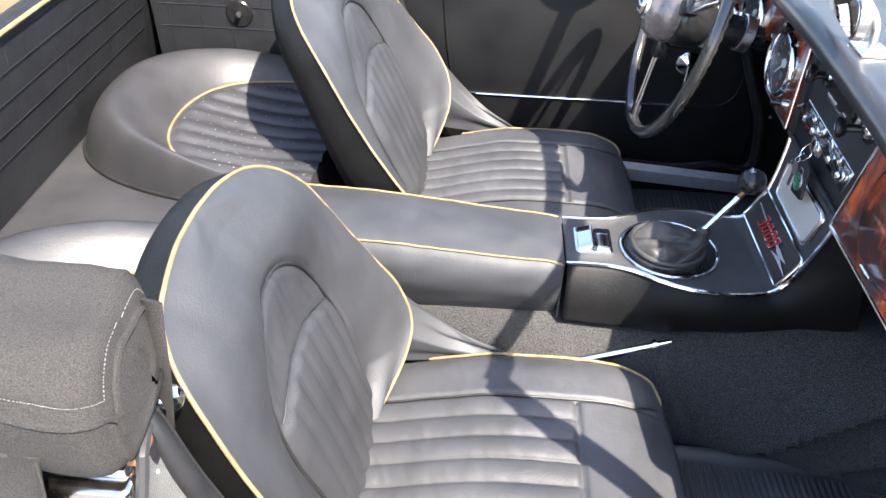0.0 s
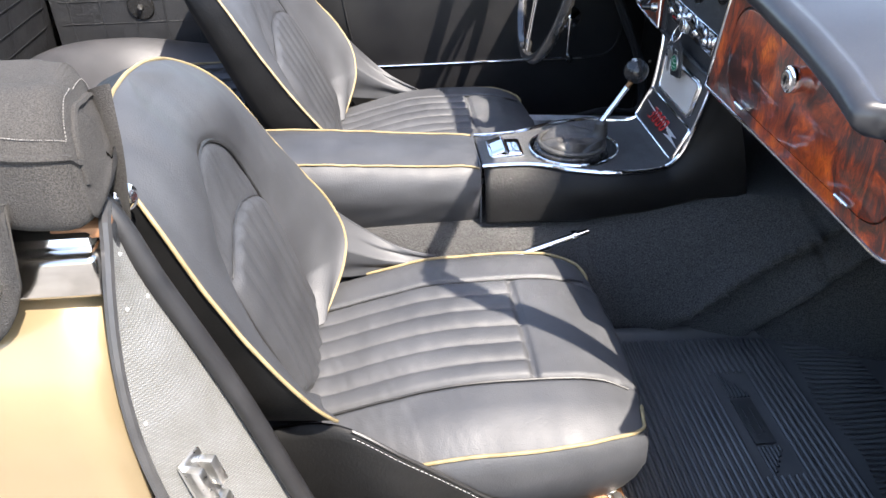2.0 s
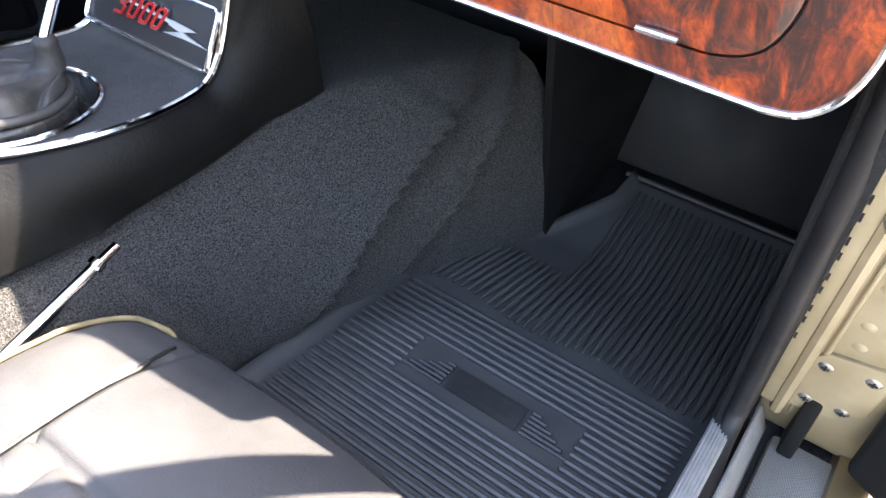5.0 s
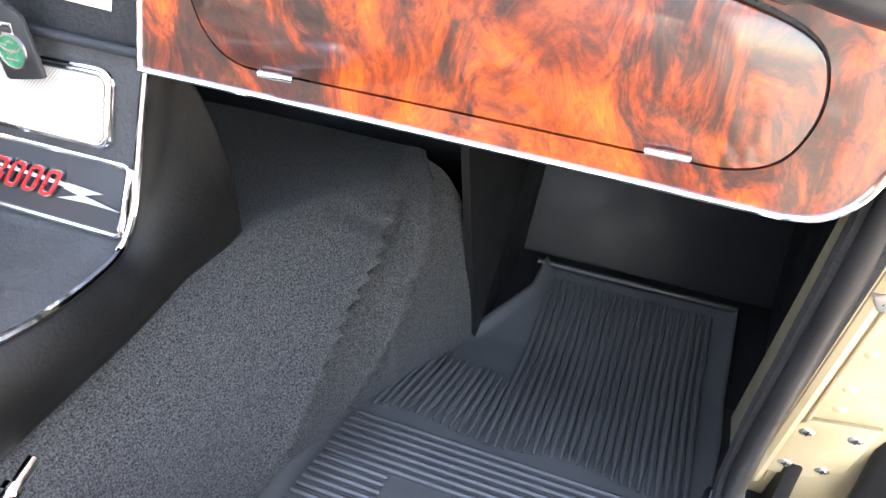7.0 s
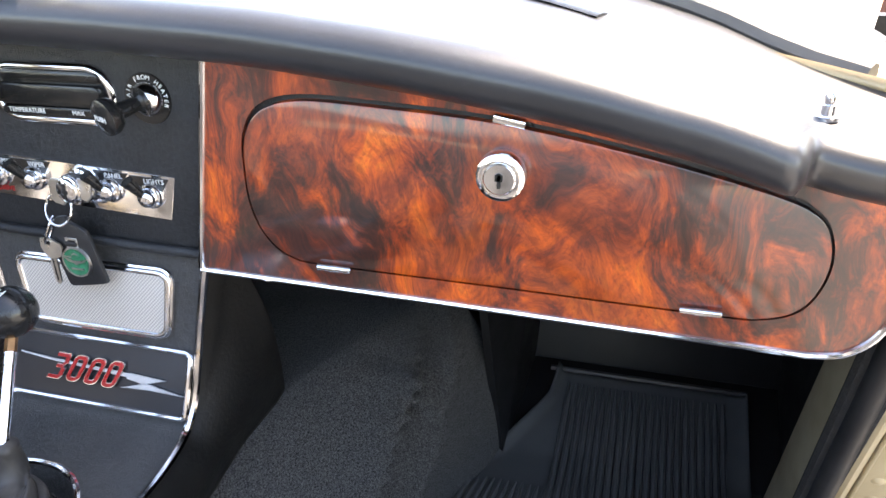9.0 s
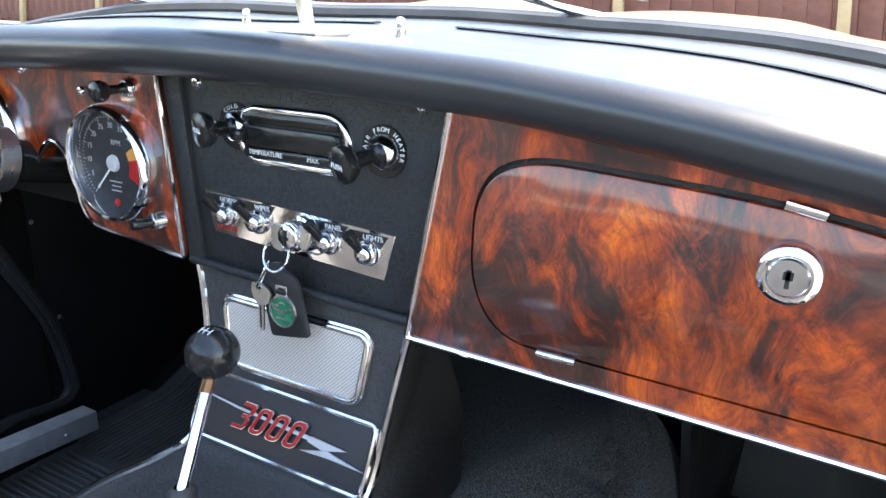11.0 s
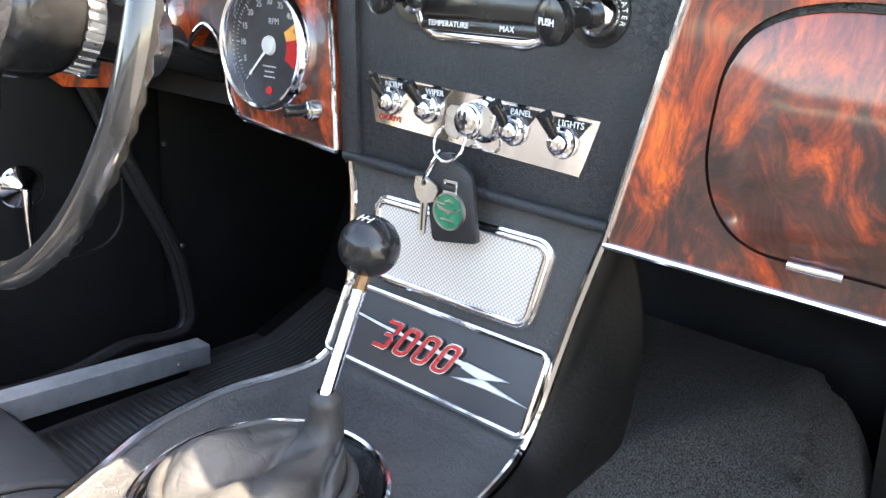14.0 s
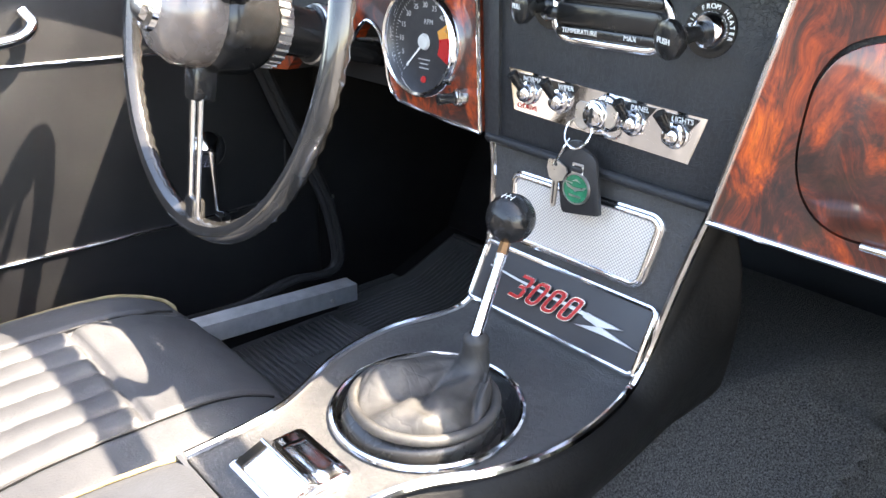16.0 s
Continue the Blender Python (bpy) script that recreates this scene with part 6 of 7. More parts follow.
sheet_part("arm_pad", arm_top, 60, 20, LEATHER, arm)
for s in (-1, 1):
    def arm_side(u, v, s=s):
        x, y, z = arm_top(u, 0.5 + 0.5 * s)
        low = 0.425
        full = ease(u / 0.05)
        return (x - 0.003 * (1 - full) * v, y + s * ((0.022 * math.sin(v ** 0.75 * math.pi) + 0.004 * v) * (0.7 + 0.3 * full) + 0.0016 * noise.noise(Vector((x * 18, v * 5, 3.0)))), z + (low - z) * v)
    sheet_part("arm_side", arm_side, 60, 20, LEATHER, arm)
    tube_part("piping", [Vector(arm_top(k / 40, 0.5 + 0.5 * s)) + Vector((0, s * 0.002, 0.001)) for k in range(41)], 0.0019, PIPING, arm, "yellow piping", 8)
part("arm_front", slab(bmesh.new(), [(-0.3325, -0.054, 0.530), (-0.3325, 0.070, 0.530), (-0.3325, 0.088, 0.43), (-0.3325, -0.072, 0.43)], (0.003, 0, 0)), LEATHER, arm)

# handbrake
hb = thing("handbrake", "chrome fly-off handbrake lever beside the tunnel", "handbrake")
h0, h1 = Vector((-0.46, -0.150, 0.345)), Vector((-0.152, -0.092, 0.4085))
hd = (h1 - h0).normalized()
tube_part("grip", [h0, h0.lerp(h1, 0.55), h0.lerp(h1, 0.93)], lambda t: 0.0082, CHROME, hb, "polished chrome grip", 16)
tube_part("collar", [h0.lerp(h1, 0.925), h0.lerp(h1, 0.945)], 0.0115, CHROME, hb, "", 16)
tube_part("button", [h0.lerp(h1, 0.945), h1 + hd * 0.006], 0.0068, CHROME, hb, "release button", 16)

# keys
keys = thing("key_ring", "keys on a split ring with a black leather fob", "keys")
for nm, ear in (("key_head", [(0.0045, 0.742), (0.001, 0.7455), (-0.007, 0.7455), (-0.009, 0.741), (-0.009, 0.727), (-0.006, 0.7235), (0.002, 0.7250), (0.005, 0.729)]), ("key_tail", [(-0.024, 0.7475), (-0.033, 0.7470), (-0.0350, 0.7440), (-0.0330, 0.7320), (-0.0295, 0.7285), (-0.024, 0.7300)])):
    part(nm, slab(bmesh.new(), [(-0.0035, y, z) for y, z in ear], (-0.0016, 0, 0), 0.0005, 1), STEEL, keys, "flat steel key head")
tube_part("ring", [Vector((-0.0085 + 0.005 * math.sin(t), -0.0030 + 0.0122 * math.cos(t), 0.7215 + 0.0125 * math.sin(t))) for t in [2 * math.pi * k / 40 for k in range(40)]], 0.0010, CHROME, keys, "split ring", 8, True)
fob = flat([(0.0090, 0.7085), (0.0095, 0.7040), (0.0130, 0.6990), (0.0165, 0.6930), (0.0155, 0.6830), (0.0095, 0.6545), (0.0070, 0.6505), (0.0030, 0.6500), (-0.0250, 0.6550), (-0.0290, 0.6570), (-0.0295, 0.6610), (-0.0225, 0.6940), (-0.0195, 0.7020), (-0.0130, 0.7060), (-0.0070, 0.7080), (-0.0050, 0.7110), (-0.0030, 0.7135), (0.0060, 0.7120)], 2, True)
fob_ob = part("fob", slab(bmesh.new(), [(-0.002, y, z) for y, z in fob], (-0.0036, 0, 0), 0.0011), FOB_HIDE, keys, "black leather fob")
part("strap_loop", boxes(((-0.0078, -0.0100, 0.6880), (-0.0052, 0.0016, 0.6925), 0.001)), FOB_HIDE, fob_ob)
mfob = at_dir((-0.0056, -0.0055, 0.6740), (-1, 0, 0))
b = bmesh.new()
lathe(b, ((0.0, 0.0016), (0.0122, 0.0015), (0.0126, 0.0)), mfob, 36)
part("enamel_disc", b, GREEN_ENAMEL, fob_ob, "worn green enamel disc")
b = bmesh.new()
lathe(b, ((0.0120, 0.0), (0.0120, 0.0021), (0.0132, 0.0022), (0.0137, 0.0)), mfob, 36)
rim = part("disc_rim", b, STEEL, fob_ob)
part("disc_lug", boxes(((-0.0066, -0.0105, 0.6850), (-0.0058, 0.0010, 0.6890), 0.0003, 1), ((-0.0066, -0.0105, 0.6885), (-0.0058, -0.0085, 0.6950), 0.0003, 1), ((-0.0066, -0.0010, 0.6885), (-0.0058, 0.0010, 0.6950), 0.0003, 1), ((-0.0066, -0.0105, 0.6935), (-0.0058, 0.0010, 0.6955), 0.0003, 1)), STEEL, rim)
for wing in (((-0.011, 0.0035), (-0.003, 0.0010), (0.003, 0.0010), (0.011, 0.0035), (0.008, 0.0), (0.002, -0.0015), (0.0, -0.003), (-0.002, -0.0015), (-0.008, 0.0)), ((-0.0045, 0.0055), (0.0, 0.0085), (0.0045, 0.0055), (0.0, 0.0065)), ((0.0035, 0.0032), (0.012, 0.0042), (0.012, 0.0050), (0.0035, 0.0044))):
    part("disc_wings", slab(bmesh.new(), [(-0.0071, -0.0055 + a, 0.6745 + z) for a, z in wing], (-0.0005, 0, 0)), STEEL, rim, smooth=False)
part("small_print", boxes(((-0.0077, -0.0115, 0.6672), (-0.0071, 0.0005, 0.6688))), STEEL, rim, smooth=False)
spare = [(0.0235, 0.6935), (0.0140, 0.6945), (0.0050, 0.6900), (0.0035, 0.6865), (0.0070, 0.6785), (0.0120, 0.6765), (0.0130, 0.6545), (0.0155, 0.6520), (0.0185, 0.6550), (0.0180, 0.6765), (0.0215, 0.6785), (0.0245, 0.6860)]
part("spare_key", plate(bmesh.new(), [(-0.0075, y, z) for y, z in spare], [[(-0.0075, 0.0160 + 0.0022 * math.cos(t), 0.6905 + 0.0022 * math.sin(t)) for t in [2 * math.pi * k / 10 for k in range(10)]]], (-0.0016, 0, 0)), STEEL, keys, "steel door key", smooth=False)
part("key_groove", boxes(((-0.0094, 0.0150, 0.6560), (-0.0090, 0.0162, 0.6760))), SEAM, keys)
tube_part("link_ring", [Vector((-0.0090 + 0.0075 * math.sin(t), 0.0110 + 0.0030 * math.sin(t) + 0.0060 * math.cos(t), 0.7020 - 0.0118 * math.cos(t) + 0.0015 * math.sin(t))) for t in [2 * math.pi * k / 32 for k in range(32)]], 0.0009, CHROME, keys, "", 6, True)


# ---- windscreen ----
POST_PAD = surface("black_post_trim", (0.010, 0.010, 0.011), (0.018, 0.018, 0.019), (0.25, 0.38), 30.0, 300.0, 0.0002, 0.2)


def rail_x(y):
    return -0.04 - 0.37 * y * y


screen = thing("windscreen", "curved windscreen in a bright frame with black inner seal", "windscreen", kind="structure")
TOPZ = 1.08
top_line = [(rail_x(y), y, TOPZ - 0.05 * y * y) for y in [-0.53 + 1.06 * k / 24 for k in range(25)]]
tube_part("top_rail", top_line, 0.016, CHROME, screen, "bright top rail", 10, False, 0.7)
for s in (-1, 1):
    post = smooth_path([(rail_x(0.53), s * 0.53, TOPZ - 0.014), (-0.105, s * 0.563, 0.99), (-0.045, s * 0.598, 0.89), (0.012, s * 0.629, 0.788), (0.020, s * 0.634, 0.772)], 6)
    tube_part("post_pad", post, 0.019, POST_PAD, screen, "black windscreen post trim", 12, False, 0.8)
    tube_part("post_edge", [p + Vector((-0.006, -s * 0.016, 0)) for p in post], 0.006, RUBBER, screen, "black rubber post edge", 8)
    tube_part("post_bead", [p + Vector((0.022, -s * 0.010 * -1, 0.012)) for p in post], 0.006, CHROME, screen, "bright post edge", 8)
base_line = [(screen_x(y) + 0.018, y, pad_top(screen_x(y), y).z + 0.004) for y in [-0.58 + 1.16 * k / 40 for k in range(41)]]
tube_part("lower_seal", base_line, 0.009, RUBBER, screen, "black rubber screen seal", 8)
tube_part("lower_bead", [(x + 0.014, y, z + 0.004) for x, y, z in base_line], 0.005, CHROME, screen, "bright lower frame", 8)


def pane(u, v):
    y0 = -0.575 + 1.15 * u
    k = v
    lo = Vector((screen_x(y0) + 0.024, y0, pad_top(screen_x(y0), y0).z + 0.008))
    yt = y0 * 0.53 / 0.575
    hi = Vector((rail_x(yt), yt, TOPZ - 0.05 * yt * yt))
    return lo.lerp(hi, k)


glass_pane = sheet_part("pane", pane, 40, 10, GLASS, screen, "clear glass")
glass_pane.visible_shadow = False

# interior mirror
mirror = thing("rear_view_mirror", "small dash mounted rear view mirror on a bright stem", "mirror")
mb = pad_top(0.006, -0.03)
part("base", boxes(((-0.014, -0.052, mb.z - 0.001), (0.026, -0.008, mb.z + 0.004), 0.002)), STEEL, mirror)
mc = Vector((-0.030, 0.012, 0.932))
tube_part("stem", smooth_path([(0.006, -0.03, mb.z), (0.004, -0.024, 0.915), (-0.006, -0.010, 0.934), (-0.016, 0.008, 0.934)], 6), 0.0055, STEEL, mirror, "cast metal stem", 10)
mm = look(mc, mc + Vector((1, -0.14, 0.06)))
shape = [mm @ Vector((a, c_, 0)) for a, c_ in rounded(-0.085, -0.024, 0.085, 0.024, 0.022, 6)]
fwd = mm.to_3x3() @ Vector((0, 0, -1))
part("case", slab(bmesh.new(), shape, fwd * 0.016, 0.006, 3), STEEL, mirror, "cast metal case")
part("mirror_glass", slab(bmesh.new(), [p - fwd * 0.0008 for p in [mm @ Vector((a, c_, 0)) for a, c_ in rounded(-0.081, -0.021, 0.081, 0.021, 0.020, 6)]], -fwd * 0.001), material("mirror_silver", (0.9, 0.9, 0.9), 0.01, 1.0), mirror, "mirror glass", smooth=False)

# wipers outside the glass
for py, ty, nm in ((-0.215, 0.10, 0), (0.30, 0.62, 1)):
    w = thing("wiper", "chrome windscreen wiper with black blade", "wiper", "wipers")
    px = screen_x(py) + 0.075
    pz = 0.868
    b = bmesh.new()
    lathe(b, ((0.0, 0.020), (0.009, 0.019), (0.011, 0.014), (0.012, 0.0), (0.016, -0.008)), Matrix.Translation((px, py, pz)), 20)
    part("pivot", b, CHROME, w)
    e = Vector((screen_x((py + ty) / 2) - 0.02, py + 0.17, 0.925))
    tube_part("arm", [(px, py, pz + 0.012), tuple(Vector((px, py, pz + 0.014)).lerp(e, 0.35)), tuple(e)], lambda t: 0.010 - 0.006 * t, CHROME, w, "bright sprung arm", 8, False, 0.5)
    c0, c1 = Vector((screen_x(py + 0.02) + 0.005, py + 0.02, 0.918)), Vector((screen_x(py + 0.30) + 0.0, min(0.55, py + 0.30), 0.945))
    tube_part("blade", [c0, c0.lerp(c1, 0.5) + Vector((0.008, 0, 0)), c1], 0.006, BLACK_PLASTIC, w, "black rubber blade", 6, False, 0.6)
    tube_part("blade_spine", [c0 + Vector((0.004, 0, 0.008)), c1 + Vector((0.004, 0, 0.008))], 0.003, CHROME, w, "", 6)

# ---- steering wheel and column ----
wheel = thing("steering_wheel", "three-spoke steering wheel with black grip rim and sprung spokes", "steering wheel")
WC = Vector((-0.1395, 0.3365, 0.7837))
AX = Vector((-0.96, 0.0266, 0.2112)).normalized()
UPV = (Vector((0, 0, 1)) - AX * AX.z).normalized()
SIDE = UPV.cross(AX)


def rim_at(a, r=0.2077, o=0.0):
    """A point of the wheel; a in degrees, 0 to the car's right, 90 up."""
    return WC + SIDE * (r * math.cos(radians(a))) + UPV * (r * math.sin(radians(a))) + AX * o


bm = bmesh.new()
N, M = 144, 12
rings = []
for i in range(N):
    a = 360 * i / N
    c, out = rim_at(a), (rim_at(a) - WC).normalized()
    ring = []
    for k in range(M):
        t = 2 * math.pi * k / M
        grip = 1.0 - (0.20 * (0.5 + 0.5 * math.cos(i * math.pi)) if math.sin(t) < -0.2 or math.cos(t) < -0.6 else 0)
        ring.append(bm.verts.new(c + (out * math.cos(t) * 0.0112 + AX * math.sin(t) * 0.0112) * grip))
    rings.append(ring)
for i in range(N):
    for k in range(M):
        p, q = rings[i], rings[(i + 1) % N]
        bm.faces.new((p[k], p[(k + 1) % M], q[(k + 1) % M], q[k]))
RIM = surface("polished_black_rim", (0.018, 0.018, 0.018), (0.035, 0.034, 0.033), (0.10, 0.2), 30.0, 200.0, 0.0001, 0.1, 0.0, 0.6)
part("rim", bm, RIM, wheel, "glossy black rim with finger grips")
for a in (-90, 30, 150):
    o0, o1 = rim_at(a, 0.206), rim_at(a, 0.055, 0.012)
    d = (o1 - o0).normalized()
    cross = d.cross(AX).normalized()
    for off in (-0.0085, 0.0085):
        tube_part("spoke", [o0 + cross * off, o1 + cross * off], 0.0046, CHROME, wheel, "bright sprung spoke bar", 10, False, 0.6, AX)
    part("spoke_boss", boxes(((-0.011, -0.007, -0.016), (0.011, 0.007, 0.016), 0.004, 2, Matrix.Translation(rim_at(a, 0.195)) @ Matrix((cross, AX, d)).transposed().to_4x4())), RIM, wheel)
    part("hub_clamp", boxes(((-0.013, -0.012, -0.020), (0.013, 0.012, 0.016), 0.004, 2, Matrix.Translation(rim_at(a, 0.062, 0.008)) @ Matrix((cross, AX, d)).transposed().to_4x4())), BLACK_PLASTIC, wheel, "black spoke clamp")
HUB = surface("taupe_enamel", (0.16, 0.13, 0.115), (0.22, 0.185, 0.165), (0.22, 0.32), 30.0, 300.0, 0.0001, 0.1, 0.3, 0.5)
b = bmesh.new()
lathe(b, ((0.0, 0.066), (0.020, 0.065), (0.040, 0.056), (0.050, 0.040), (0.052, 0.022), (0.050, 0.008)), at_dir(WC, AX), 40)
part("hub_dome", b, HUB, wheel, "taupe enamelled hub dome")
b = bmesh.new()
lathe(b, ((0.0, 0.076), (0.014, 0.075), (0.0165, 0.072), (0.0175, 0.070), (0.0235, 0.068), (0.025, 0.062)), at_dir(WC, AX), 32)
part("hub_cap", b, CHROME, wheel, "chrome centre cap")
b = bmesh.new()
lathe(b, ((0.050, 0.012), (0.054, 0.006), (0.054, -0.006), (0.052, -0.030), (0.044, -0.044), (0.032, -0.048), (0.0, -0.048)), at_dir(WC, AX), 32)
part("boss", b, BLACK_PLASTIC, wheel, "black hub boss")
column = thing("steering_column", "black steering column with ribbed metal locking ring", "steering column")
b = bmesh.new()
prof = [(0.0, -0.046), (0.030, -0.046), (0.0400, -0.048), (0.0405, -0.062), (0.034, -0.066), (0.030, -0.068)]
lathe(b, prof, at_dir(WC, AX), 40)
lock_ring = part("locking_ring", b, STEEL, column, "ribbed metal locking ring")
for k in range(30):
    t = 2 * math.pi * k / 30
    side2 = AX.cross(UPV)
    p = WC + (UPV * math.cos(t) + side2 * math.sin(t)) * 0.0405
    tube_part("rib", [p - AX * 0.048, p - AX * 0.062], 0.0016, STEEL, lock_ring, "", 6)
b = bmesh.new()
lathe(b, ((0.026, -0.066), (0.026, -0.105), (0.030, -0.106), (0.030, -0.128), (0.024, -0.132), (0.021, -0.135), (0.021, -0.42), (0.0, -0.42)), at_dir(WC, AX), 28)
part("column_tube", b, BLACK_PLASTIC, column)
b = bmesh.new()
lathe(b, ((0.0300, -0.108), (0.0318, -0.109), (0.0318, -0.126), (0.0300, -0.127)), at_dir(WC, AX), 28)
part("clamp_band", b, STEEL, column, "bright clamp band")
tube_part("indicator_stalk", [WC - AX * 0.02 + UPV * 0.02, WC + AX * 0.01 + UPV * 0.07 + SIDE * 0.01], 0.006, CHROME, column, "short chrome lever", 8, False, 0.5)

# ---- doors ----
def door_panel(ob, x0, x1, y, z0, z1, s):
    """Inner face of a door: panel, beads, capping."""
    part("door_panel", boxes(((x0, min(y, y + s * 0.03), z0), (x1, max(y, y + s * 0.03), z1), 0.012, 3)), TRIM_CARD, ob)
    f = y - s * 0.0015
    tube_part("lower_bead", [(x0 + 0.02, f, 0.452), (x1 - 0.16, f, 0.452)], 0.0028, CHROME, ob, "bright trim bead", 8)
    tube_part("upper_bead", [(x0 + 0.02, f, 0.700), (x1 - 0.06, f, 0.700)], 0.0022, CHROME, ob, "bright trim bead", 8)
    tube_part("panel_seam", smooth_path([(x0 + 0.12, f, z1 - 0.01), (x0 + 0.135, f, 0.60), (x0 + 0.155, f, 0.47)], 5), 0.0022, TRIM_CARD, ob, "", 6)
    pocket = smooth_path([(x1 - 0.16, f, 0.452), (x1 - 0.10, f, 0.458), (x1 - 0.07, f, 0.49), (x1 - 0.065, f, 0.55)], 5)
    tube_part("pocket_edge", pocket, 0.003, TRIM_CARD, ob, "", 6)
    part("door_capping", boxes(((x0, min(y - s * 0.008, y + s * 0.06), z1 - 0.01), (x1, max(y - s * 0.008, y + s * 0.06), z1 + 0.022), 0.010, 3)), DASH_PAD, ob, "black padded capping")


def crank(ob, p, s, tip):
    b = bmesh.new()
    lathe(b, ((0.0, 0.012), (0.008, 0.012), (0.013, 0.008), (0.023, 0.006), (0.028, 0.002), (0.028, 0.0)), at_dir(p, (0, -s, 0)), 28)
    part("crank_escutcheon", b, CHROME, ob, "round chrome escutcheon")
    q = Vector(p) + Vector((0, -s * 0.012, 0))
    t = Vector(tip)
    tube_part("window_crank", [q, q.lerp(t, 0.5), t], lambda k: 0.0065 - 0.003 * k, CHROME, ob, "chrome window crank", 10)
    b = bmesh.new()
    lathe(b, ((0.0, 0.028), (0.008, 0.027), (0.0095, 0.022), (0.006, 0.012), (0.005, 0.0)), at_dir(t, (0, -s, 0)), 20)
    part("crank_knob", b, BLACK_PLASTIC, ob, "black crank knob")


driver_door = thing("driver_door", "closed car door with black trim panel and bright beads", "car door", "car doors")
door_panel(driver_door, -0.70, 0.185, 0.655, 0.285, 0.80, 1)
part("door_skin", boxes(((-0.70, 0.69, 0.26), (0.185, 0.735, 0.80), 0.015, 3)), GOLD, driver_door, "gold painted outer skin")
crank(driver_door, (-0.012, 0.654, 0.556), 1, (-0.018, 0.630, 0.465))
hb_ = smooth_path([(-0.36, 0.643, 0.735), (-0.30, 0.630, 0.729), (-0.245, 0.630, 0.733), (-0.222, 0.636, 0.748), (-0.228, 0.645, 0.765)], 6)
tube_part("door_handle", hb_, 0.0075, CHROME, driver_door, "chrome inner door handle", 10)

# passenger door, swung wide open on its front hinges
pd = thing("passenger_door", "car door standing wide open with black trim panel", "car door", "car doors", at=Matrix.Translation((0.155, -0.715, 0)) @ pose(0, 0, 0, 0, 0, 62) @ Matrix.Translation((-0.150, 0.690, 0)))
door_panel(pd, -0.68, 0.150, -0.690, 0.29, 0.80, -1)
part("door_skin", boxes(((-0.68, -0.755, 0.26), (0.155, -0.718, 0.80), 0.015, 3)), GOLD, pd, "gold painted outer skin")
crank(pd, (-0.035, -0.689, 0.53), -1, (0.012, -0.662, 0.475))

# hinges and check strap in the opening
hg = thing("door_hinge", "painted steel door hinge with bright pin", "hinge")
b = bmesh.new()
lathe(b, ((0.0, 0.035), (0.011, 0.034), (0.013, 0.030), (0.013, -0.03), (0.011, -0.034), (0.0, -0.035)), Matrix.Translation((0.118, -0.728, 0.545)), 20)
part("hinge_barrel", b, GOLD_DULL, hg)
b = bmesh.new()
lathe(b, ((0.0, -0.034), (0.004, -0.034), (0.004, -0.055), (0.006, -0.056), (0.006, -0.062), (0.0, -0.063)), Matrix.Translation((0.118, -0.728, 0.545)), 14)
part("hinge_pin", b, STEEL, hg)
part("check_strap", boxes(((0.10, -0.700, 0.505), (0.135, -0.690, 0.520), 0.003)), STEEL, hg, "steel check strap end")

# ---- folded hood ----
hood = thing("folded_hood", "folded soft top under a dark grey cloth cover", "soft top")
HP = smooth_path([(-0.700, -0.597, 0.850), (-0.75, -0.602, 0.858), (-0.90, -0.603, 0.862), (-1.12, -0.598, 0.87), (-1.33, -0.50, 0.875), (-1.40, -0.25, 0.87), (-1.42, 0.0, 0.87), (-1.40, 0.25, 0.87), (-1.33, 0.50, 0.875), (-1.12, 0.598, 0.87), (-0.90, 0.603, 0.862), (-0.75, 0.602, 0.858), (-0.700, 0.597, 0.850)], 10)


def hood_fn(u, v):
    n = len(HP) - 1
    i = min(n - 1, int(u * n))
    p = HP[i].lerp(HP[i + 1], u * n - i)
    d = (HP[i + 1] - HP[i]).normalized()
    side = Vector((d.y, -d.x, 0)).normalized()
    ang = 2 * math.pi * v
    end = min(u, 1 - u) * n
    k = min(1.0, end / 6.5)
    size = 0.02 + 0.98 * math.sqrt(max(0.0, 1 - (1 - k) ** 2.0))
    c, s_ = math.cos(ang), math.sin(ang)
    w = 0.070 * math.copysign(abs(c) ** 0.5, c) * size
    h = 0.047 * math.copysign(abs(s_) ** 0.55, s_) * size
    lump = 0.006 * noise.noise(Vector((p.x * 7, p.y * 7, c * 1.5))) + 0.003 * noise.noise(Vector((p.x * 17, p.y * 17, c * 2 + s_))) + 0.0008 * noise.noise(Vector((p.x * 46, p.y * 46, c * 5 + s_ * 4)))
    # a lapped edge along the outer shoulder and across the front
    lump += 0.004 * ease((s_ - 0.30) / 0.06) * (1 if c < 0 else 0) + 0.003 * ease((end - 2.4) / 0.3)
    # the front face slants: its foot is drawn forward to a corner on the cockpit side
    toe = (1 - k) * (0.5 - 0.5 * s_)
    near = 1 if u < 0.5 else -1
    forward = d * (-near * 0.008 * toe)
    return p + side * (w + lump) + forward + Vector((0, 0, h + lump))


sheet_part("cover", hood_fn, 360, 96, HOOD_CLOTH, hood, "dark grey woven cloth")


def flap(u, v):
    x = -0.742 - 0.32 * u
    drop = 0.125 * math.sqrt(max(0.0, 1 - max(0.0, (0.22 - u) / 0.22) ** 2)) * (1 - 0.15 * ease((u - 0.6) / 0.4))
    z = 0.848 - drop * v
    y = -0.672 - 0.006 * math.sin(v * 1.6) + 0.002 * v
    return (x + 0.0, y + 0.003 * math.sin(u * 9 + v * 4), z)


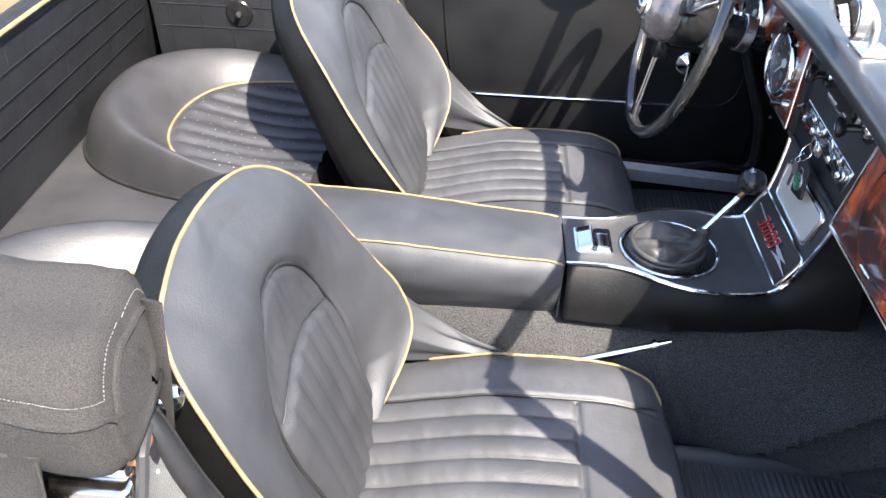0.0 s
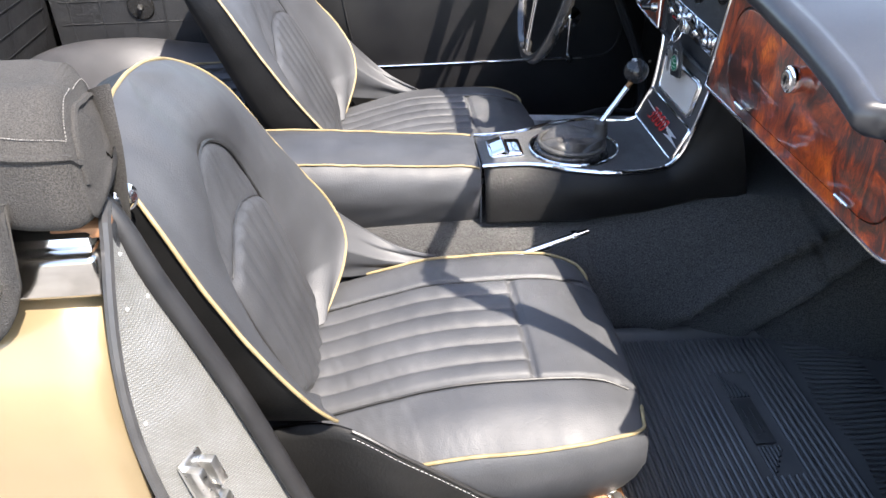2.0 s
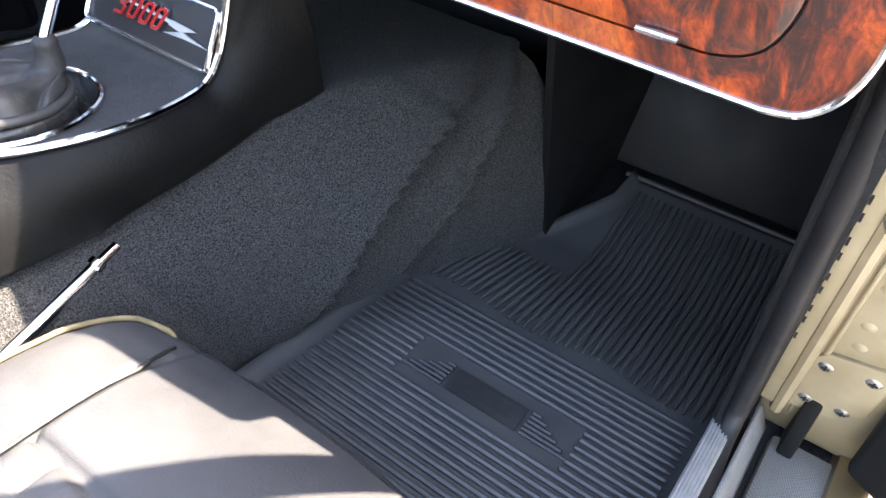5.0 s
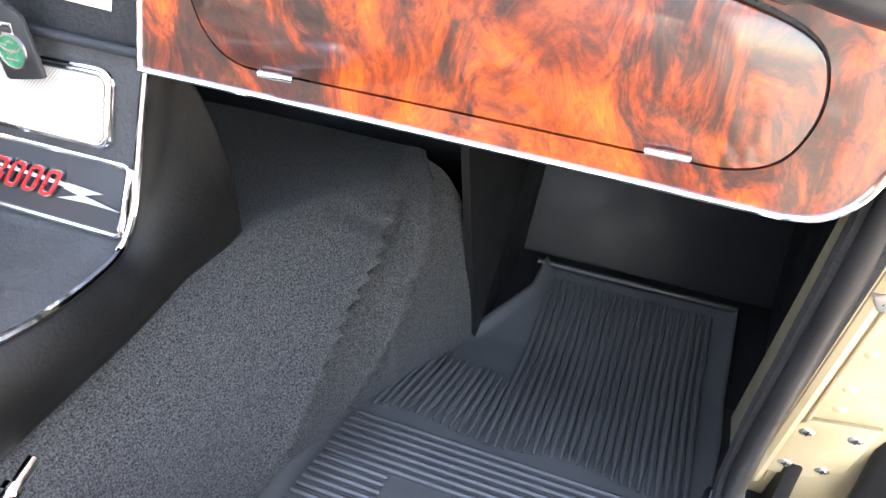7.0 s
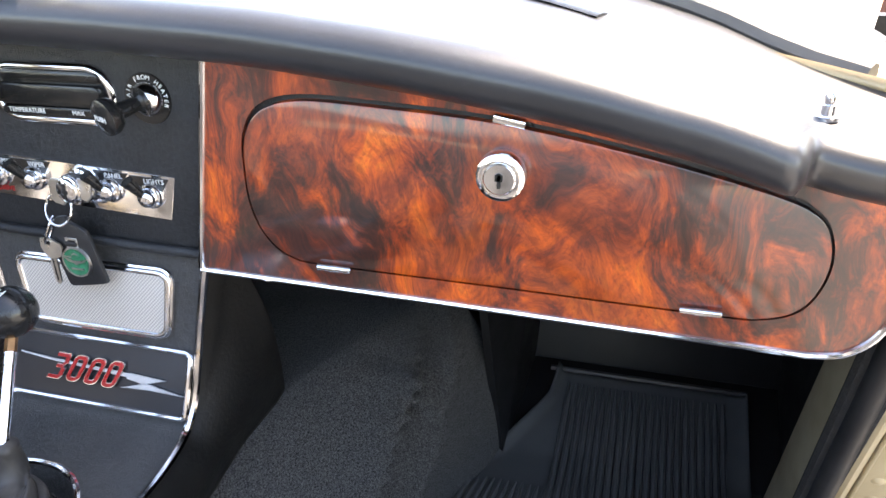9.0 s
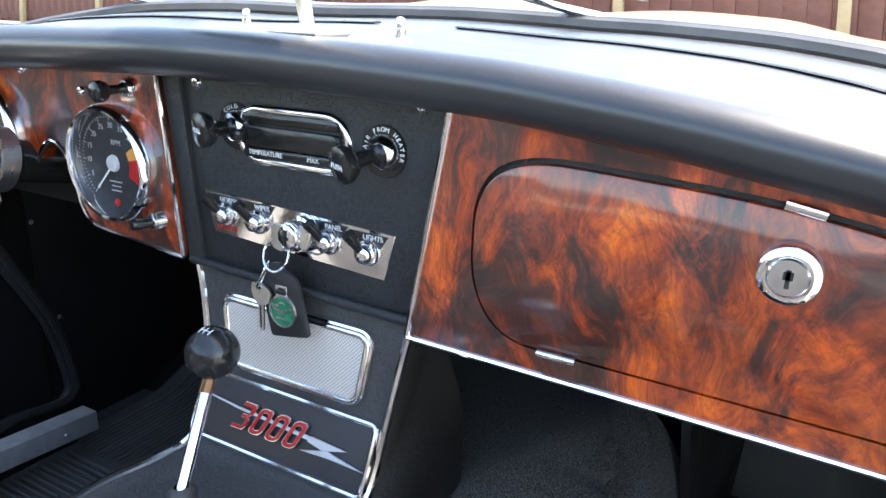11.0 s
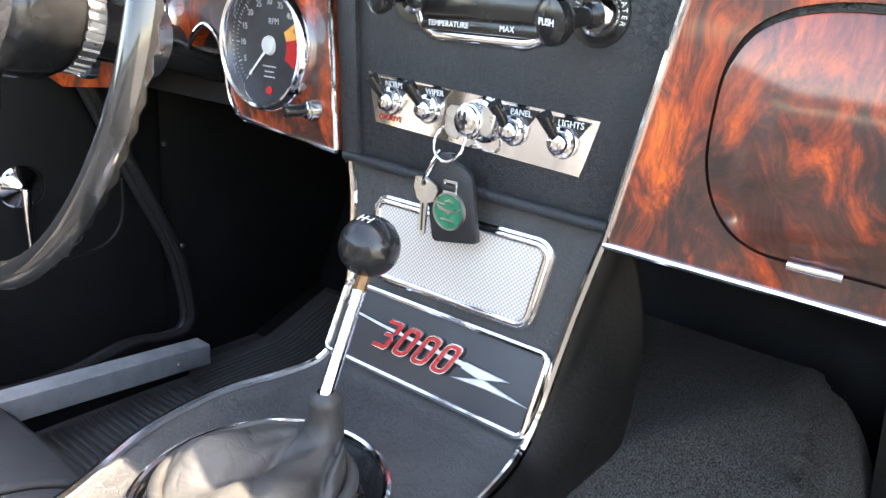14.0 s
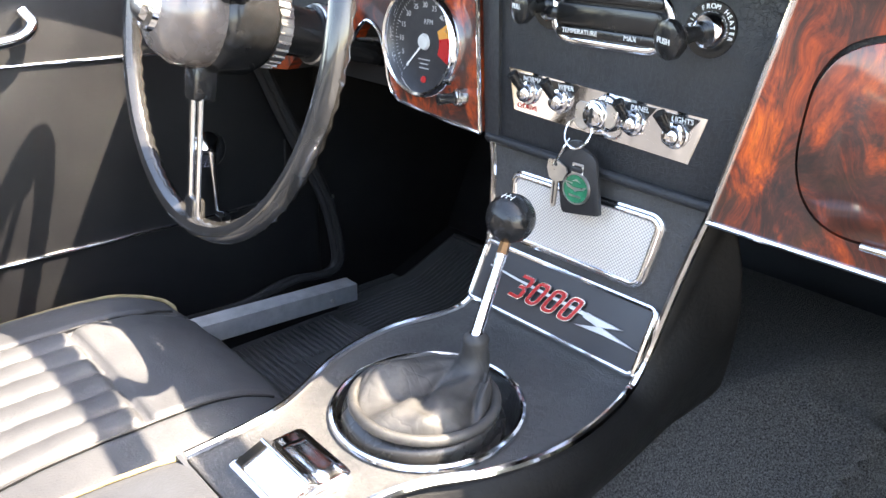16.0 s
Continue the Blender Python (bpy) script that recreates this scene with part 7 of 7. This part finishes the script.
sheet_part("side_flap", flap, 30, 16, HOOD_CLOTH, hood, "hanging cloth flap", thick=(0, 0.004, 0))
STITCH = surface("pale_thread", (0.11, 0.105, 0.10), (0.17, 0.16, 0.15), (0.8, 0.9), 60.0)
tube_part("cover_seam", [hood_fn(0.012 + 0.20 * k / 40, 0.452) for k in range(41)], 0.0030, HOOD_CLOTH, hood, "", 6)
tube_part("cover_seam", [hood_fn(0.0135, 0.06 + 0.44 * k / 24) for k in range(25)], 0.0028, HOOD_CLOTH, hood, "", 6)
bm = bmesh.new()


def stitch_row(point, count):
    for i in range(0, count * 3, 3):
        tube(bm, [point((i + k * 0.8) / (count * 3)) for k in range(3)], 0.00045, 5)


stitch_row(lambda f: hood_fn(0.022 + 0.19 * f, 0.424) + Vector((0, -0.0008, 0.0008)), 95)
stitch_row(lambda f: hood_fn(0.022, 0.08 + 0.344 * f) + Vector((0.0004, -0.0006, 0.0008)), 36)
part("stitching", bm, STITCH, hood, "pale stitched line")
b = bmesh.new()
lathe(b, ((0.0, 0.014), (0.007, 0.013), (0.0085, 0.010), (0.0075, 0.007), (0.007, 0.006), (0.0125, 0.005), (0.014, 0.002), (0.014, -0.002)), at_dir((-0.779, -0.676, 0.784), (0.1, -1, 0.12)), 28)
part("snap_fastener", b, STEEL, hood, "nickel snap fastener")
strap = thing("hood_strap", "short black cloth strap with a nickel fastener", "strap")
tube_part("webbing", smooth_path([(-0.705, -0.560, 0.885), (-0.702, -0.578, 0.85), (-0.706, -0.582, 0.815), (-0.712, -0.582, 0.78)], 5), 0.016, HOOD_CLOTH, strap, "", 8, False, 0.18, (0.6, 1, 0))
b = bmesh.new()
lathe(b, ((0.0, 0.012), (0.0055, 0.0115), (0.007, 0.008), (0.0115, 0.005), (0.012, 0.0)), at_dir((-0.704, -0.578, 0.797), (0.8, -0.5, 0.25)), 24)
part("stud", b, CHROME, strap, "nickel fastener")
frame_ob = hood
part("timber_block", boxes(((-0.740, -0.640, 0.796), (-0.700, -0.615, 0.806), 0.003)), STEM_WOOD, frame_ob, "bare timber block")

# ---- floor mats ----
def foot_mat(s, label):
    ob = thing("floor_mat", label, "mat", "floor mats")
    inner = ((-0.21, 0.172), (-0.08, 0.176), (0.13, 0.190), (0.24, 0.226), (0.30, 0.262), (0.36, 0.302), (0.43, 0.350), (0.48, 0.356))

    def floor_z(x):
        return 0.2395 + (0.0 if x < 0.345 else (x - 0.345) * 0.40)

    def base(u, v):
        x = -0.205 + 0.685 * u
        yi, yo = curve_at(inner, x), 0.607 + 0.015 * ease((x - 0.1) / 0.2)
        y = yi + (yo - yi) * v
        edge = min(v, 1 - v) * (yo - yi)
        lift = 0.014 * max(0, 1 - edge / 0.012) * (1 if v < 0.5 else 0.4)
        return (x, s * y, floor_z(x) + 0.004 + lift)
    sheet_part("mat_body", base, 70, 60, MAT_RUBBER, ob, thick=(0, 0, -0.004))
    bm = bmesh.new()
    for k in range(33):
        x0 = -0.188 + 0.0105 * k
        yi, yo = curve_at(inner, x0) + 0.022, 0.590
        gap = 0.018 < x0 < 0.078
        for a, b_ in (((yi, 0.292), (0.498, yo)) if gap else ((yi, yo),)):
            tube(bm, [(x0, s * (a + (b_ - a) * f), 0.2462) for f in (0.0, 0.02, 0.5, 0.98, 1.0)], lambda t: 0.0032 if 0.01 < t < 0.99 else 0.0012, 6)
    part("cross_ribs", bm, MAT_RUBBER, ob, "moulded cross ribs")
    bm = bmesh.new()
    for k in range(36):
        y = 0.250 + 0.0097 * k
        x1 = 0.285 if y < 0.372 else 0.458
        x0 = 0.170 + 0.006 * math.sin(k * 0.35)
        n = 4 if y < 0.372 else 9
        line = [(x0 + (x1 - x0) * f / n, s * (y - 0.02 * ease((0.45 - y) / 0.2) * (1 - f / n)), floor_z(x0 + (x1 - x0) * f / n) + 0.0066) for f in range(n + 1)]
        if line[-1][0] < x1 - 1e-6 or abs(line[0][1]) < curve_at(inner, x0) + 0.012:
            continue
        tube(bm, line, lambda t: 0.0038 if 0.05 < t < 0.95 else 0.0016, 8)
    part("toe_ribs", bm, MAT_RUBBER, ob, "moulded toe ribs")
    tube_part("front_lip", [(0.479, s * 0.345, floor_z(0.48) + 0.006), (0.479, s * 0.62, floor_z(0.48) + 0.006)], 0.004, RUBBER, ob, "", 8)
    plate_pts = [(0.048 + a, s * (0.395 + c_)) for a, c_ in ((-0.016, -0.045), (0.016, -0.045), (0.016, 0.045), (-0.016, 0.045))]
    em = part("emblem_plate", slab(bmesh.new(), [(x, y, 0.2435) for x, y in plate_pts], (0, 0, 0.004), 0.0012), RUBBER, ob, "moulded emblem plate")
    for sg in (-1, 1):
        bm = bmesh.new()
        for k in range(6):
            tube(bm, [(0.034 + 0.006 * k, s * (0.395 + sg * 0.05), 0.2455), (0.034 + 0.006 * k, s * (0.395 + sg * (0.105 - 0.009 * k)), 0.2455)], 0.0022, 5)
        part("emblem_wing", bm, RUBBER, em)
    for k, wd in enumerate((0.03, 0.024)):
        part("worn_lettering", boxes(((0.040 + 0.012 * k, s * 0.395 - wd, 0.247), (0.046 + 0.012 * k, s * 0.395 + wd, 0.2485))), RUBBER, em)
    return ob


foot_mat(-1, "black ribbed rubber floor mat in the passenger footwell")
foot_mat(1, "black ribbed rubber floor mat in the driver footwell")
# inner footwell trim ahead of the carpet, with a raised black edging
for s in (-1, 1):
    # near-black trim colour stands in for the shade on the carpet here
    fw = part("footwell_trim", slab(bmesh.new(), [(0.34, s * 0.300, 0.24), (0.62, s * 0.33, 0.24), (0.62, s * 0.33, 0.70), (0.30, s * 0.26, 0.70)], (0, -s * 0.01, 0)), TRIM_CARD)
    tagged(fw, "dark board standing in for shaded carpet beside the gearbox in the footwell", "panel", kind="structure")
    for x, y, z in ((0.212, 0.661, 0.43), (0.19, 0.661, 0.59)):
        b = bmesh.new()
        lathe(b, ((0.0, 0.002), (0.003, 0.0015), (0.004, 0.0)), at_dir((x, s * y, z), (0, -s, 0)), 10)
        tagged(part("trim_screw", b, STEEL), "small bright screw in the kick panel", "screw", "trim screws")
part("under_dash", boxes(((0.05, -0.66, 0.70), (0.62, 0.66, 0.72))), TRIM_CARD, floor)
spacer = thing("seat_spacer", "bare timber block with a steel bolt under the seat runner", "block")
part("timber", boxes(((-0.240, -0.540, 0.237), (-0.190, -0.495, 0.254), 0.003)), STEM_WOOD, spacer)
b = bmesh.new()
lathe(b, ((0.0, 0.012), (0.006, 0.0115), (0.0075, 0.009), (0.0075, 0.004), (0.011, 0.003), (0.011, 0.0)), Matrix.Translation((-0.203, -0.520, 0.254)), 16)
part("bolt", b, STEEL, spacer, "steel bolt")
